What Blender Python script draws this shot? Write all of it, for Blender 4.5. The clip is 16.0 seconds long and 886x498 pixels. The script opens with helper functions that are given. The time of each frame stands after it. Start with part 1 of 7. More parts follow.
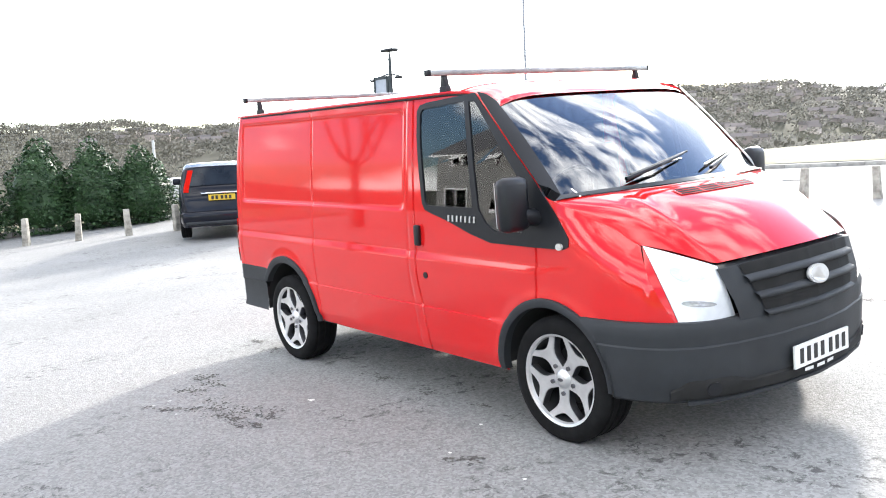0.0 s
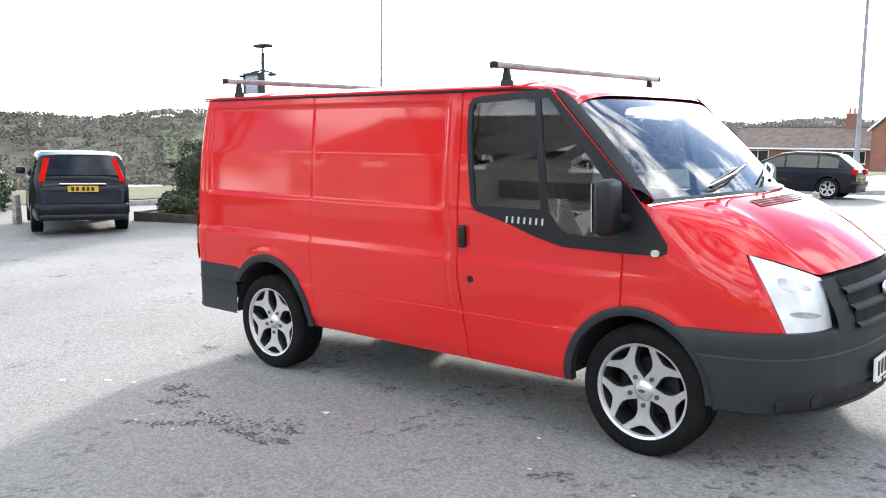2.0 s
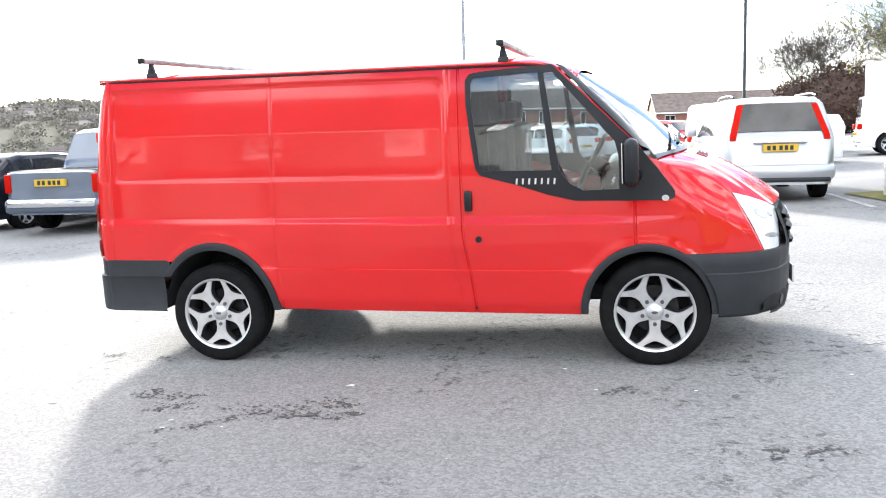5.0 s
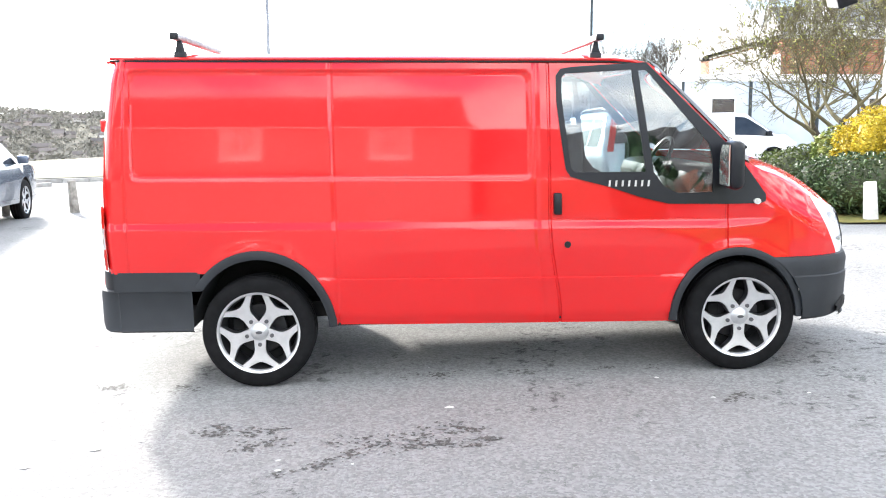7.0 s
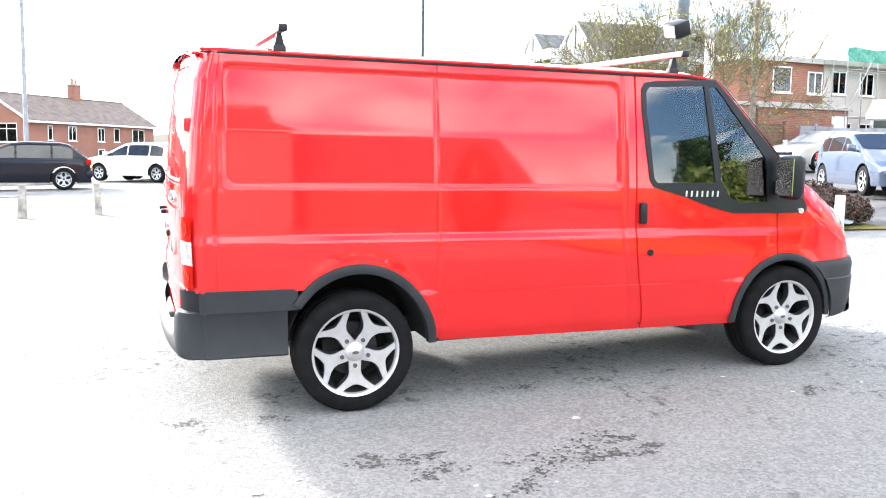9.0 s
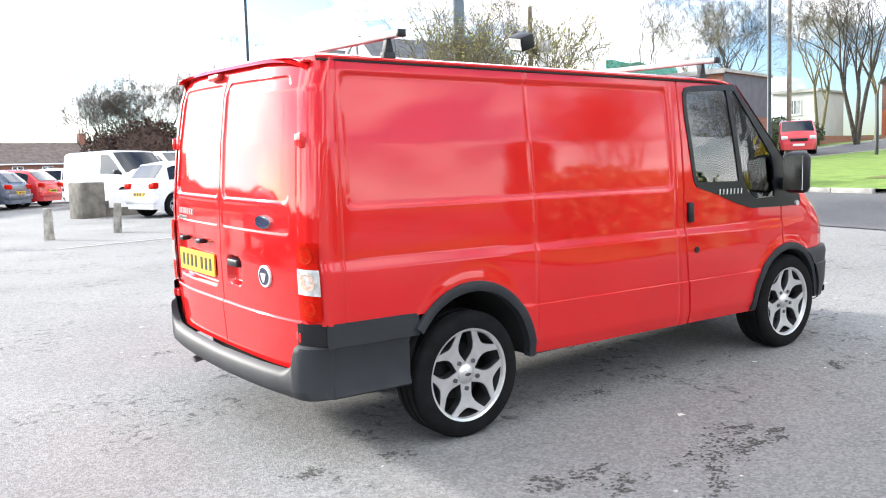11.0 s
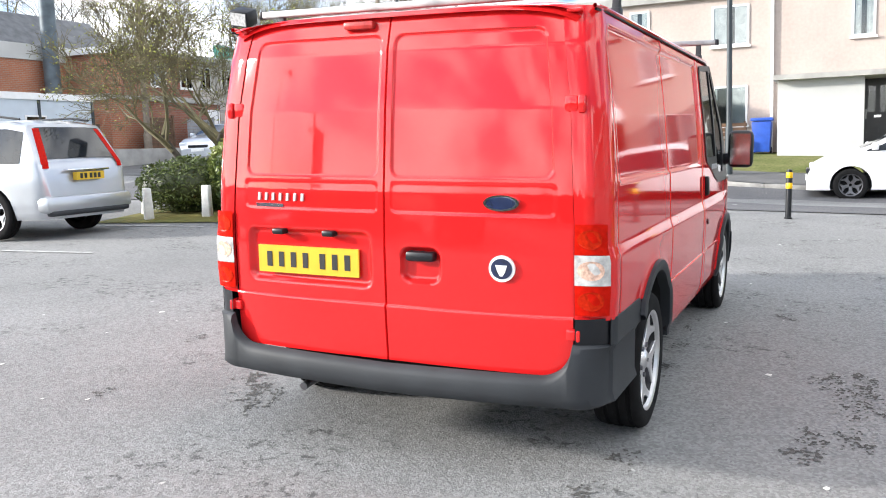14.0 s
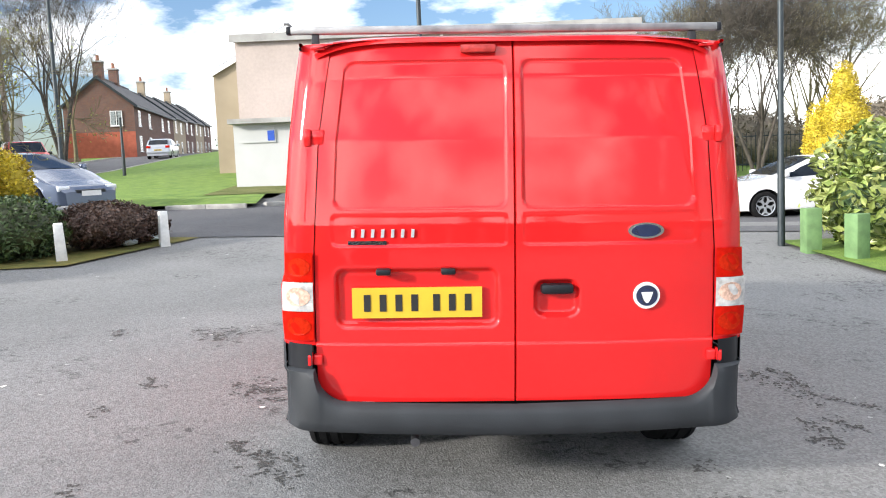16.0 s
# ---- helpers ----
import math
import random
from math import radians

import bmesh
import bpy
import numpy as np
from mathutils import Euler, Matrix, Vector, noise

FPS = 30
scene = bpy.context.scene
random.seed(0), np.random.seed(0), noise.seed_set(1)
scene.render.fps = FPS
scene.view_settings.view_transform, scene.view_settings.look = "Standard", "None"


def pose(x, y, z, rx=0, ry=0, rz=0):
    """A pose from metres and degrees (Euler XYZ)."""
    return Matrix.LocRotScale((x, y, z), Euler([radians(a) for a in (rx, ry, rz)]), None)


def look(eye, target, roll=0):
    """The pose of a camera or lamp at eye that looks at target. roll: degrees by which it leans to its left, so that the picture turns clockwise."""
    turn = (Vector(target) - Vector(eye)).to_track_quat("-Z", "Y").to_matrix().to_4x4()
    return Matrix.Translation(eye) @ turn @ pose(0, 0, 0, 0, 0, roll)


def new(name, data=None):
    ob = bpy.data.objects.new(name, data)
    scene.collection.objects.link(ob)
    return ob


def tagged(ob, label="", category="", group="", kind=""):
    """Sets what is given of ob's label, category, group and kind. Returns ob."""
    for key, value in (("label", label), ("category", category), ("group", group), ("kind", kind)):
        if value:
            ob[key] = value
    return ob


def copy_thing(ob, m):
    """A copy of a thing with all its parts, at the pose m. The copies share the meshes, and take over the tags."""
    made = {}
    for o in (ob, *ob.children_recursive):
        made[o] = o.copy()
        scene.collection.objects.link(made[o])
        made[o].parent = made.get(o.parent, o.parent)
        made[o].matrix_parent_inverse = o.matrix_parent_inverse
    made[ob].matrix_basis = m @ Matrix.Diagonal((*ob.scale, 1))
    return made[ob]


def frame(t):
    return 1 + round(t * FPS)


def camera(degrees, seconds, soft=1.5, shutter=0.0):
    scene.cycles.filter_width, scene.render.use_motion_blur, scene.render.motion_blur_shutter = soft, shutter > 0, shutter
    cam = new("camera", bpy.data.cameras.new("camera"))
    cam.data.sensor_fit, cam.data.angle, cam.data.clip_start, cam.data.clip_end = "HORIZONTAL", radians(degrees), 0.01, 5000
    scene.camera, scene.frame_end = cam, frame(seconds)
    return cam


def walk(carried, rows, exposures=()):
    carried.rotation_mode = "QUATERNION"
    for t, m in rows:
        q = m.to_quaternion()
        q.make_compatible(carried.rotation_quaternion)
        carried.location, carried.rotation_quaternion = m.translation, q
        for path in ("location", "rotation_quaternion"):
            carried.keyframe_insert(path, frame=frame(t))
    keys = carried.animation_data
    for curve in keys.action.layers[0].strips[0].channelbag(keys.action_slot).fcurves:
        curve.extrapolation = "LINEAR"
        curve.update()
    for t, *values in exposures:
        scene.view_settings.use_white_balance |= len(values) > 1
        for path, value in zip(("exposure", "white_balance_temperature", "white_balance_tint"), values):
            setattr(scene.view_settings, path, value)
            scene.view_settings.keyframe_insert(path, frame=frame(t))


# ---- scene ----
cam = camera(54.5, 16.0, soft=1.05)

PATH = [
    (0, (6.076, -4.071, 1.637), (4.501, -2.863, 1.384), -4.8),
    (0.5, (5.767, -4.301, 1.631), (4.224, -3.05, 1.393), -3.4),
    (1, (5.419, -4.459, 1.615), (3.972, -3.103, 1.353), -1.7),
    (1.5, (5.141, -4.574, 1.619), (3.832, -3.082, 1.377), -2.9),
    (2, (4.895, -4.84, 1.617), (3.619, -3.321, 1.366), -1.1),
    (2.5, (4.679, -5.283, 1.66), (3.479, -3.708, 1.375), -2.5),
    (3, (4.405, -5.549, 1.618), (3.291, -3.913, 1.329), -4.1),
    (3.5, (4.159, -5.868, 1.62), (3.222, -4.124, 1.34), -3.2),
    (4, (3.775, -6.085, 1.63), (2.978, -4.286, 1.27), -1.3),
    (4.5, (3.31, -6.208, 1.612), (2.617, -4.358, 1.3), -2.6),
    (4.7, (3.131, -6.282, 1.615), (2.54, -4.397, 1.303), -2.8),
    (6.8, (1.063, -6.076, 1.559), (1.095, -4.101, 1.25), -2.5),
    (7, (0.889, -6.02, 1.596), (0.977, -4.046, 1.289), -1.3),
    (7.5, (0.389, -5.965, 1.586), (0.686, -4.014, 1.263), -2.7),
    (8, (-0.096, -5.832, 1.594), (0.341, -3.902, 1.302), -2.0),
    (8.5, (-0.597, -5.605, 1.556), (-0.029, -3.703, 1.312), 0.7),
    (9, (-1.132, -5.478, 1.578), (-0.456, -3.617, 1.296), 0.4),
    (9.2, (-1.314, -5.372, 1.594), (-0.585, -3.525, 1.348), -1.1),
    (11.3, (-2.909, -4.255, 1.549), (-1.677, -2.701, 1.293), -0.8),
    (11.5, (-3.045, -4.111, 1.532), (-1.774, -2.588, 1.272), -0.5),
    (12, (-3.316, -3.704, 1.571), (-1.943, -2.281, 1.27), -1.4),
    (12.5, (-3.633, -3.263, 1.563), (-2.123, -1.983, 1.277), -3.1),
    (13, (-3.789, -2.777, 1.539), (-2.174, -1.634, 1.244), -2.2),
    (13.5, (-4.026, -2.296, 1.535), (-2.301, -1.322, 1.263), -1.8),
    (14, (-4.179, -1.76, 1.522), (-2.379, -0.938, 1.226), -0.8),
    (14.5, (-4.242, -1.242, 1.548), (-2.383, -0.565, 1.259), 0.2),
    (15, (-4.357, -0.707, 1.575), (-2.442, -0.239, 1.24), -0.5),
    (15.5, (-4.337, -0.241, 1.555), (-2.379, 0.02, 1.242), -2.4),
    (16, (-4.416, 0.32, 1.536), (-2.43, 0.306, 1.3), -0.7),
]
SLOPE = pose(0, 0, 0, 1.75, -1.07, 0)  # the car park falls gently towards the camera side
walk(cam, [(t, SLOPE @ look(eye, target, roll)) for t, eye, target, roll in PATH],
     exposures=[(0, 2.42), (1.0, 2.1), (1.5, 2.02), (3.5, 2.1), (4.5, 2.3), (7, 2.64), (8.5, 2.88), (9.2, 2.74), (11.5, 1.98), (13, 1.8), (14.5, 1.75), (16, 1.55)])

# ---------------------------------------------------------------- world and sun
SUN_AZ, SUN_EL = 117.0, 19.0
world = bpy.data.worlds.new("sky")
scene.world = world
world.use_nodes = True
wn, wl = world.node_tree.nodes, world.node_tree.links
wn.clear()
w_out = wn.new("ShaderNodeOutputWorld")
w_bg = wn.new("ShaderNodeBackground")
w_sky = wn.new("ShaderNodeTexSky")
w_sky.sky_type = "NISHITA"
w_sky.sun_disc = False
w_sky.sun_elevation = radians(SUN_EL)
w_sky.sun_rotation = radians(90 - SUN_AZ)
w_co = wn.new("ShaderNodeTexCoord")
w_map = wn.new("ShaderNodeMapping")
w_map.inputs["Scale"].default_value = (1.0, 1.0, 2.6)
w_noise = wn.new("ShaderNodeTexNoise")
w_noise.inputs["Scale"].default_value = 3.0
w_noise.inputs["Detail"].default_value = 7
w_noise.inputs["Roughness"].default_value = 0.58
w_ramp = wn.new("ShaderNodeValToRGB")
w_ramp.color_ramp.elements[0].position, w_ramp.color_ramp.elements[1].position = 0.44, 0.60
w_mix = wn.new("ShaderNodeMixRGB")
w_mix.inputs[2].default_value = (7.0, 7.0, 6.95, 1)
wl.new(w_co.outputs["Generated"], w_map.inputs["Vector"])
wl.new(w_map.outputs[0], w_noise.inputs["Vector"])
wl.new(w_noise.outputs["Fac"], w_ramp.inputs[0])
wl.new(w_ramp.outputs[0], w_mix.inputs[0])
w_thin = wn.new("ShaderNodeVectorMath")
w_thin.operation = "MULTIPLY"
w_thin.inputs[1].default_value = (0.30, 0.355, 0.45)
wl.new(w_sky.outputs[0], w_thin.inputs[0])
wl.new(w_thin.outputs[0], w_mix.inputs[1])
# thin cloud glows towards the sun
w_dot = wn.new("ShaderNodeVectorMath")
w_dot.operation = "DOT_PRODUCT"
w_dot.inputs[1].default_value = (math.cos(radians(SUN_AZ)) * math.cos(radians(SUN_EL)), math.sin(radians(SUN_AZ)) * math.cos(radians(SUN_EL)), math.sin(radians(SUN_EL)))
w_nrm = wn.new("ShaderNodeVectorMath")
w_nrm.operation = "NORMALIZE"
wl.new(w_co.outputs["Generated"], w_nrm.inputs[0])
wl.new(w_nrm.outputs[0], w_dot.inputs[0])
w_glow = wn.new("ShaderNodeMapRange")
w_glow.interpolation_type = "SMOOTHSTEP"
w_glow.inputs[1].default_value, w_glow.inputs[2].default_value, w_glow.inputs[3].default_value, w_glow.inputs[4].default_value = 0.1, 1.0, 1.0, 1.45
wl.new(w_dot.outputs["Value"], w_glow.inputs[0])
w_mul = wn.new("ShaderNodeVectorMath")
w_mul.operation = "SCALE"
wl.new(w_mix.outputs[0], w_mul.inputs[0])
wl.new(w_glow.outputs[0], w_mul.inputs["Scale"])
wl.new(w_mul.outputs[0], w_bg.inputs["Color"])
wl.new(w_bg.outputs[0], w_out.inputs["Surface"])
w_bg.inputs["Strength"].default_value = 0.155

sun = new("sun", bpy.data.lights.new("sun", "SUN"))
sun.data.energy, sun.data.angle, sun.data.color = 2.1, radians(5.0), (1.0, 0.95, 0.88)
_s = Vector((math.cos(radians(SUN_AZ)) * math.cos(radians(SUN_EL)), math.sin(radians(SUN_AZ)) * math.cos(radians(SUN_EL)), math.sin(radians(SUN_EL))))
sun.matrix_world = look(_s * 60, (0, 0, 0))


# ---------------------------------------------------------------- materials
def mat(name, color, rough=0.6, metal=0.0, scale=8.0, vary=0.15, bump=0.0, bscale=None, fine=0.0, coat=0.0, color2=None, spec=0.5, rand=0.0, island=0.0):
    """A procedural surface: two scales of colour variation, gloss variation and a bump."""
    m = bpy.data.materials.new(name)
    m.use_nodes = True
    n, l = m.node_tree.nodes, m.node_tree.links
    b = n["Principled BSDF"]
    b.inputs["Roughness"].default_value, b.inputs["Metallic"].default_value = rough, metal
    b.inputs["Coat Weight"].default_value = coat
    b.inputs["Coat Roughness"].default_value = 0.045
    b.inputs["Specular IOR Level"].default_value = spec
    co = n.new("ShaderNodeTexCoord")
    big = n.new("ShaderNodeTexNoise")
    big.inputs["Scale"].default_value, big.inputs["Detail"].default_value = scale, 6
    l.new(co.outputs["Object"], big.inputs["Vector"])
    ramp = n.new("ShaderNodeValToRGB")
    c2 = color2 or tuple(min(1, c * (1 + vary)) for c in color)
    c1 = color if color2 else tuple(c * (1 - vary) for c in color)
    ramp.color_ramp.elements[0].color, ramp.color_ramp.elements[1].color = (*c1, 1), (*c2, 1)
    ramp.color_ramp.elements[0].position, ramp.color_ramp.elements[1].position = 0.32, 0.68
    l.new(big.outputs["Fac"], ramp.inputs[0])
    col = ramp.outputs[0]
    if fine:
        fn = n.new("ShaderNodeTexNoise")
        fn.inputs["Scale"].default_value, fn.inputs["Detail"].default_value = scale * 14, 3
        l.new(co.outputs["Object"], fn.inputs["Vector"])
        rr = n.new("ShaderNodeMapRange")
        rr.inputs[1].default_value, rr.inputs[2].default_value = 0.3, 0.7
        rr.inputs[3].default_value, rr.inputs[4].default_value = 1 - fine, 1 + fine
        l.new(fn.outputs["Fac"], rr.inputs[0])
        mu = n.new("ShaderNodeVectorMath")
        mu.operation = "SCALE"
        l.new(col, mu.inputs[0])
        l.new(rr.outputs[0], mu.inputs["Scale"])
        col = mu.outputs[0]
    for amount, kind, slot in ((rand, "ShaderNodeObjectInfo", "Random"), (island, "ShaderNodeNewGeometry", "Random Per Island")):
        if amount:
            oi = n.new(kind)
            rr = n.new("ShaderNodeMapRange")
            rr.inputs[3].default_value, rr.inputs[4].default_value = 1 - amount, 1 + amount
            l.new(oi.outputs[slot], rr.inputs[0])
            mu = n.new("ShaderNodeVectorMath")
            mu.operation = "SCALE"
            l.new(col, mu.inputs[0])
            l.new(rr.outputs[0], mu.inputs["Scale"])
            col = mu.outputs[0]
    l.new(col, b.inputs["Base Color"])
    if bump:
        bn = n.new("ShaderNodeTexNoise")
        bn.inputs["Scale"].default_value, bn.inputs["Detail"].default_value = bscale or scale * 6, 4
        l.new(co.outputs["Object"], bn.inputs["Vector"])
        bp = n.new("ShaderNodeBump")
        bp.inputs["Strength"].default_value, bp.inputs["Distance"].default_value = bump, 0.01
        l.new(bn.outputs["Fac"], bp.inputs["Height"])
        l.new(bp.outputs[0], b.inputs["Normal"])
    return m


def glassy(name, color, rough=0.02, ior=1.6):
    """Tinted glass: a gloss layer over a darkened view through."""
    m = bpy.data.materials.new(name)
    m.use_nodes = True
    n, l = m.node_tree.nodes, m.node_tree.links
    n.clear()
    out = n.new("ShaderNodeOutputMaterial")
    tr = n.new("ShaderNodeBsdfTransparent")
    tr.inputs[0].default_value = (*color, 1)
    gl = n.new("ShaderNodeBsdfGlossy")
    gl.inputs["Roughness"].default_value = rough
    fr = n.new("ShaderNodeFresnel")
    fr.inputs["IOR"].default_value = ior
    mx = n.new("ShaderNodeMixShader")
    l.new(fr.outputs[0], mx.inputs[0])
    l.new(tr.outputs[0], mx.inputs[1])
    l.new(gl.outputs[0], mx.inputs[2])
    l.new(mx.outputs[0], out.inputs["Surface"])
    return m


def brickwork(name, c1, c2, mortar, size=1.0):
    m = mat(name, c1, rough=0.85, bump=0.3, scale=3)
    n, l = m.node_tree.nodes, m.node_tree.links
    br = n.new("ShaderNodeTexBrick")
    br.inputs["Color1"].default_value, br.inputs["Color2"].default_value, br.inputs["Mortar"].default_value = (*c1, 1), (*c2, 1), (*mortar, 1)
    br.inputs["Scale"].default_value = 1.0
    br.inputs["Brick Width"].default_value, br.inputs["Row Height"].default_value, br.inputs["Mortar Size"].default_value = 0.225 * size, 0.075 * size, 0.009 * size
    co, geo = n.new("ShaderNodeTexCoord"), n.new("ShaderNodeSeparateXYZ")
    l.new(co.outputs["Object"], geo.inputs[0])
    ad = n.new("ShaderNodeMath")
    l.new(geo.outputs["X"], ad.inputs[0])
    l.new(geo.outputs["Y"], ad.inputs[1])
    cb = n.new("ShaderNodeCombineXYZ")
    l.new(ad.outputs[0], cb.inputs["X"])
    l.new(geo.outputs["Z"], cb.inputs["Y"])
    l.new(cb.outputs[0], br.inputs["Vector"])
    big = n.new("ShaderNodeTexNoise")
    big.inputs["Scale"].default_value = 0.7
    big.inputs["Detail"].default_value = 6
    l.new(co.outputs["Object"], big.inputs["Vector"])
    rr = n.new("ShaderNodeMapRange")
    rr.inputs[3].default_value, rr.inputs[4].default_value = 0.7, 1.3
    l.new(big.outputs["Fac"], rr.inputs[0])
    mu = n.new("ShaderNodeVectorMath")
    mu.operation = "SCALE"
    l.new(br.outputs["Color"], mu.inputs[0])
    l.new(rr.outputs[0], mu.inputs["Scale"])
    l.new(mu.outputs[0], n["Principled BSDF"].inputs["Base Color"])
    return m


RED = mat("red_paint", (0.62, 0.015, 0.016), 0.4, scale=1.2, vary=0.05, coat=1.0, bump=0.02, bscale=2.5, spec=0.0)
RED.node_tree.nodes["Principled BSDF"].inputs["Coat IOR"].default_value = 1.55
RED.node_tree.nodes["Principled BSDF"].inputs["Coat Roughness"].default_value = 0.045
GREY_PLASTIC = mat("grey_bumper_plastic", (0.025, 0.028, 0.032), 0.6, scale=5, vary=0.15, bump=0.08, bscale=220, spec=0.35)
BLACK_PLASTIC = mat("black_plastic", (0.009, 0.010, 0.013), 0.38, scale=6, vary=0.2, spec=0.35)
RUBBER = mat("tyre_rubber", (0.009, 0.009, 0.0095), 0.85, scale=14, vary=0.3, bump=0.1, bscale=120, spec=0.15)
DARK_LENS = mat("dark_red_lens", (0.40, 0.035, 0.03), 0.2, scale=30, vary=0.3)
AMBER_LENS = mat("orange_red_lens", (0.42, 0.016, 0.004), 0.25, scale=60, vary=0.2, bump=0.15, bscale=80, spec=0.06)
INDICATOR = mat("orange_tinted_lens", (0.60, 0.40, 0.31), 0.25, scale=60, vary=0.3, bump=0.2, bscale=80, spec=0.2)
ALLOY = mat("polished_alloy", (0.66, 0.66, 0.66), 0.30, 0.7, scale=20, vary=0.08)
GUNMETAL = mat("gunmetal_alloy", (0.16, 0.16, 0.17), 0.35, 0.9, scale=20, vary=0.15)
CHROME = mat("chrome", (0.8, 0.8, 0.82), 0.1, 1.0, scale=20, vary=0.05)
STEEL = mat("weathered_steel", (0.33, 0.33, 0.33), 0.45, 0.8, scale=9, vary=0.3)
DARK = mat("underbody_black", (0.012, 0.012, 0.012), 0.9, scale=6, vary=0.4)
GLASS = glassy("window_glass", (0.78, 0.83, 0.84), ior=2.0)
SCREEN_GLASS = glassy("windscreen_glass", (0.55, 0.6, 0.62), ior=3.2)
CAR_GLASS = mat("dark_car_glass", (0.015, 0.018, 0.022), 0.04, scale=4, vary=0.3, spec=0.5)
LENS = mat("headlamp_lens", (0.72, 0.75, 0.79), 0.22, 0.15, scale=9, vary=0.14, coat=1.0, bump=0.06, bscale=30)
LAMP_SHADE = mat("headlamp_inner", (0.40, 0.42, 0.45), 0.25, 0.5, scale=14, vary=0.3, coat=1.0, bump=0.2, bscale=60)
RED_LENS = mat("red_lamp_lens", (0.46, 0.008, 0.003), 0.25, scale=45, vary=0.14, bump=0.1, bscale=60, spec=0.06)
CLEAR_LENS = mat("clear_lamp_lens", (0.55, 0.54, 0.52), 0.12, 0.2, scale=30, vary=0.3, coat=1.0, bump=0.3, bscale=60)
YELLOW = mat("yellow_plate", (0.60, 0.40, 0.03), 0.35, scale=10, vary=0.06)
WHITE_PLATE = mat("white_plate", (0.8, 0.8, 0.78), 0.35, scale=10, vary=0.05)
INK = mat("black_lettering", (0.015, 0.015, 0.015), 0.5, scale=20, vary=0.2)


def asphalt(name, base, marks):
    """Worn asphalt: pale and dark areas, aggregate, dark scuffs and cracks, a few pale specks."""
    m = mat(name, base, 0.9, scale=0.35, vary=0.16, bump=0.6, bscale=90)
    n, l = m.node_tree.nodes, m.node_tree.links
    b = n["Principled BSDF"]
    co = n.new("ShaderNodeTexCoord")
    col = b.inputs["Base Color"].links[0].from_socket
    def noise_mask(scale, lo, hi, detail=5, rough=0.6, dist=0.0):
        t = n.new("ShaderNodeTexNoise")
        t.inputs["Scale"].default_value, t.inputs["Detail"].default_value, t.inputs["Roughness"].default_value, t.inputs["Distortion"].default_value = scale, detail, rough, dist
        l.new(co.outputs["Object"], t.inputs["Vector"])
        r = n.new("ShaderNodeMapRange")
        r.inputs[1].default_value, r.inputs[2].default_value = lo, hi
        l.new(t.outputs["Fac"], r.inputs[0])
        return r.outputs[0]
    def times(p, q):
        t = n.new("ShaderNodeMath")
        t.operation = "MULTIPLY"
        l.new(p, t.inputs[0])
        l.new(q, t.inputs[1])
        return t.outputs[0]
    def blend(c, fac, colour):
        t = n.new("ShaderNodeMixRGB")
        l.new(fac, t.inputs[0])
        l.new(c, t.inputs[1])
        t.inputs[2].default_value = (*colour, 1)
        return t.outputs[0]
    def strength(f, k):
        t = n.new("ShaderNodeMath")
        t.operation = "MULTIPLY"
        l.new(f, t.inputs[0])
        t.inputs[1].default_value = k
        return t.outputs[0]
    grit = n.new("ShaderNodeTexVoronoi")
    grit.inputs["Scale"].default_value = 70
    l.new(co.outputs["Object"], grit.inputs["Vector"])
    gr = n.new("ShaderNodeMapRange")
    gr.inputs[3].default_value, gr.inputs[4].default_value = 0.74, 1.26
    sep = n.new("ShaderNodeSeparateColor")
    l.new(grit.outputs["Color"], sep.inputs[0])
    l.new(sep.outputs[0], gr.inputs[0])
    sc = n.new("ShaderNodeVectorMath")
    sc.operation = "SCALE"
    l.new(col, sc.inputs[0])
    l.new(gr.outputs[0], sc.inputs["Scale"])
    col = sc.outputs[0]
    col = blend(col, strength(noise_mask(0.18, 0.55, 0.70), 0.30), tuple(c * 0.6 for c in base))
    scuff = times(noise_mask(0.8, 0.52, 0.60, 3), noise_mask(12.0, 0.53, 0.60, 8, 0.75, 0.5))
    col = blend(col, strength(scuff, marks), tuple(c * 0.22 for c in base))
    col = blend(col, strength(noise_mask(5.5, 0.755, 0.765, 2), 0.7), (0.5, 0.5, 0.48))
    l.new(col, b.inputs["Base Color"])
    return m


ASPHALT = asphalt("worn_asphalt", (0.197, 0.197, 0.194), 0.85)
ROAD = asphalt("road_asphalt", (0.10, 0.10, 0.105), 0.5)
PAVING = mat("pavement_tarmac", (0.10, 0.10, 0.10), 0.9, scale=0.9, vary=0.25, bump=0.3, bscale=90)
KERB = mat("concrete_kerb", (0.30, 0.29, 0.27), 0.9, scale=5, vary=0.25, bump=0.3, rand=0.15)
GRASS = mat("grass", (0.085, 0.165, 0.018), 0.9, scale=2.6, vary=0.4, fine=0.35, color2=(0.17, 0.26, 0.035), bump=0.8, bscale=40)
MOSS = mat("mossy_edge", (0.10, 0.11, 0.02), 0.95, scale=4, color2=(0.17, 0.14, 0.03), bump=0.8, bscale=50)
WORN_GRASS = mat("worn_olive_grass", (0.10, 0.12, 0.035), 0.95, scale=1.4, vary=0.4, fine=0.3, color2=(0.17, 0.17, 0.07), bump=0.7, bscale=40, spec=0.1)
DRY_GRASS = mat("rough_dry_grass", (0.11, 0.11, 0.07), 0.95, scale=0.6, color2=(0.15, 0.145, 0.095), bump=0.6, bscale=30, spec=0.1)
HILL = mat("hillside_scrub", (0.058, 0.056, 0.045), 1.0, scale=0.02, color2=(0.08, 0.078, 0.055), bump=0.3, bscale=0.4, spec=0.1)
POST = mat("weathered_post", (0.34, 0.32, 0.28), 0.9, scale=9, vary=0.4, bump=0.4, rand=0.15)
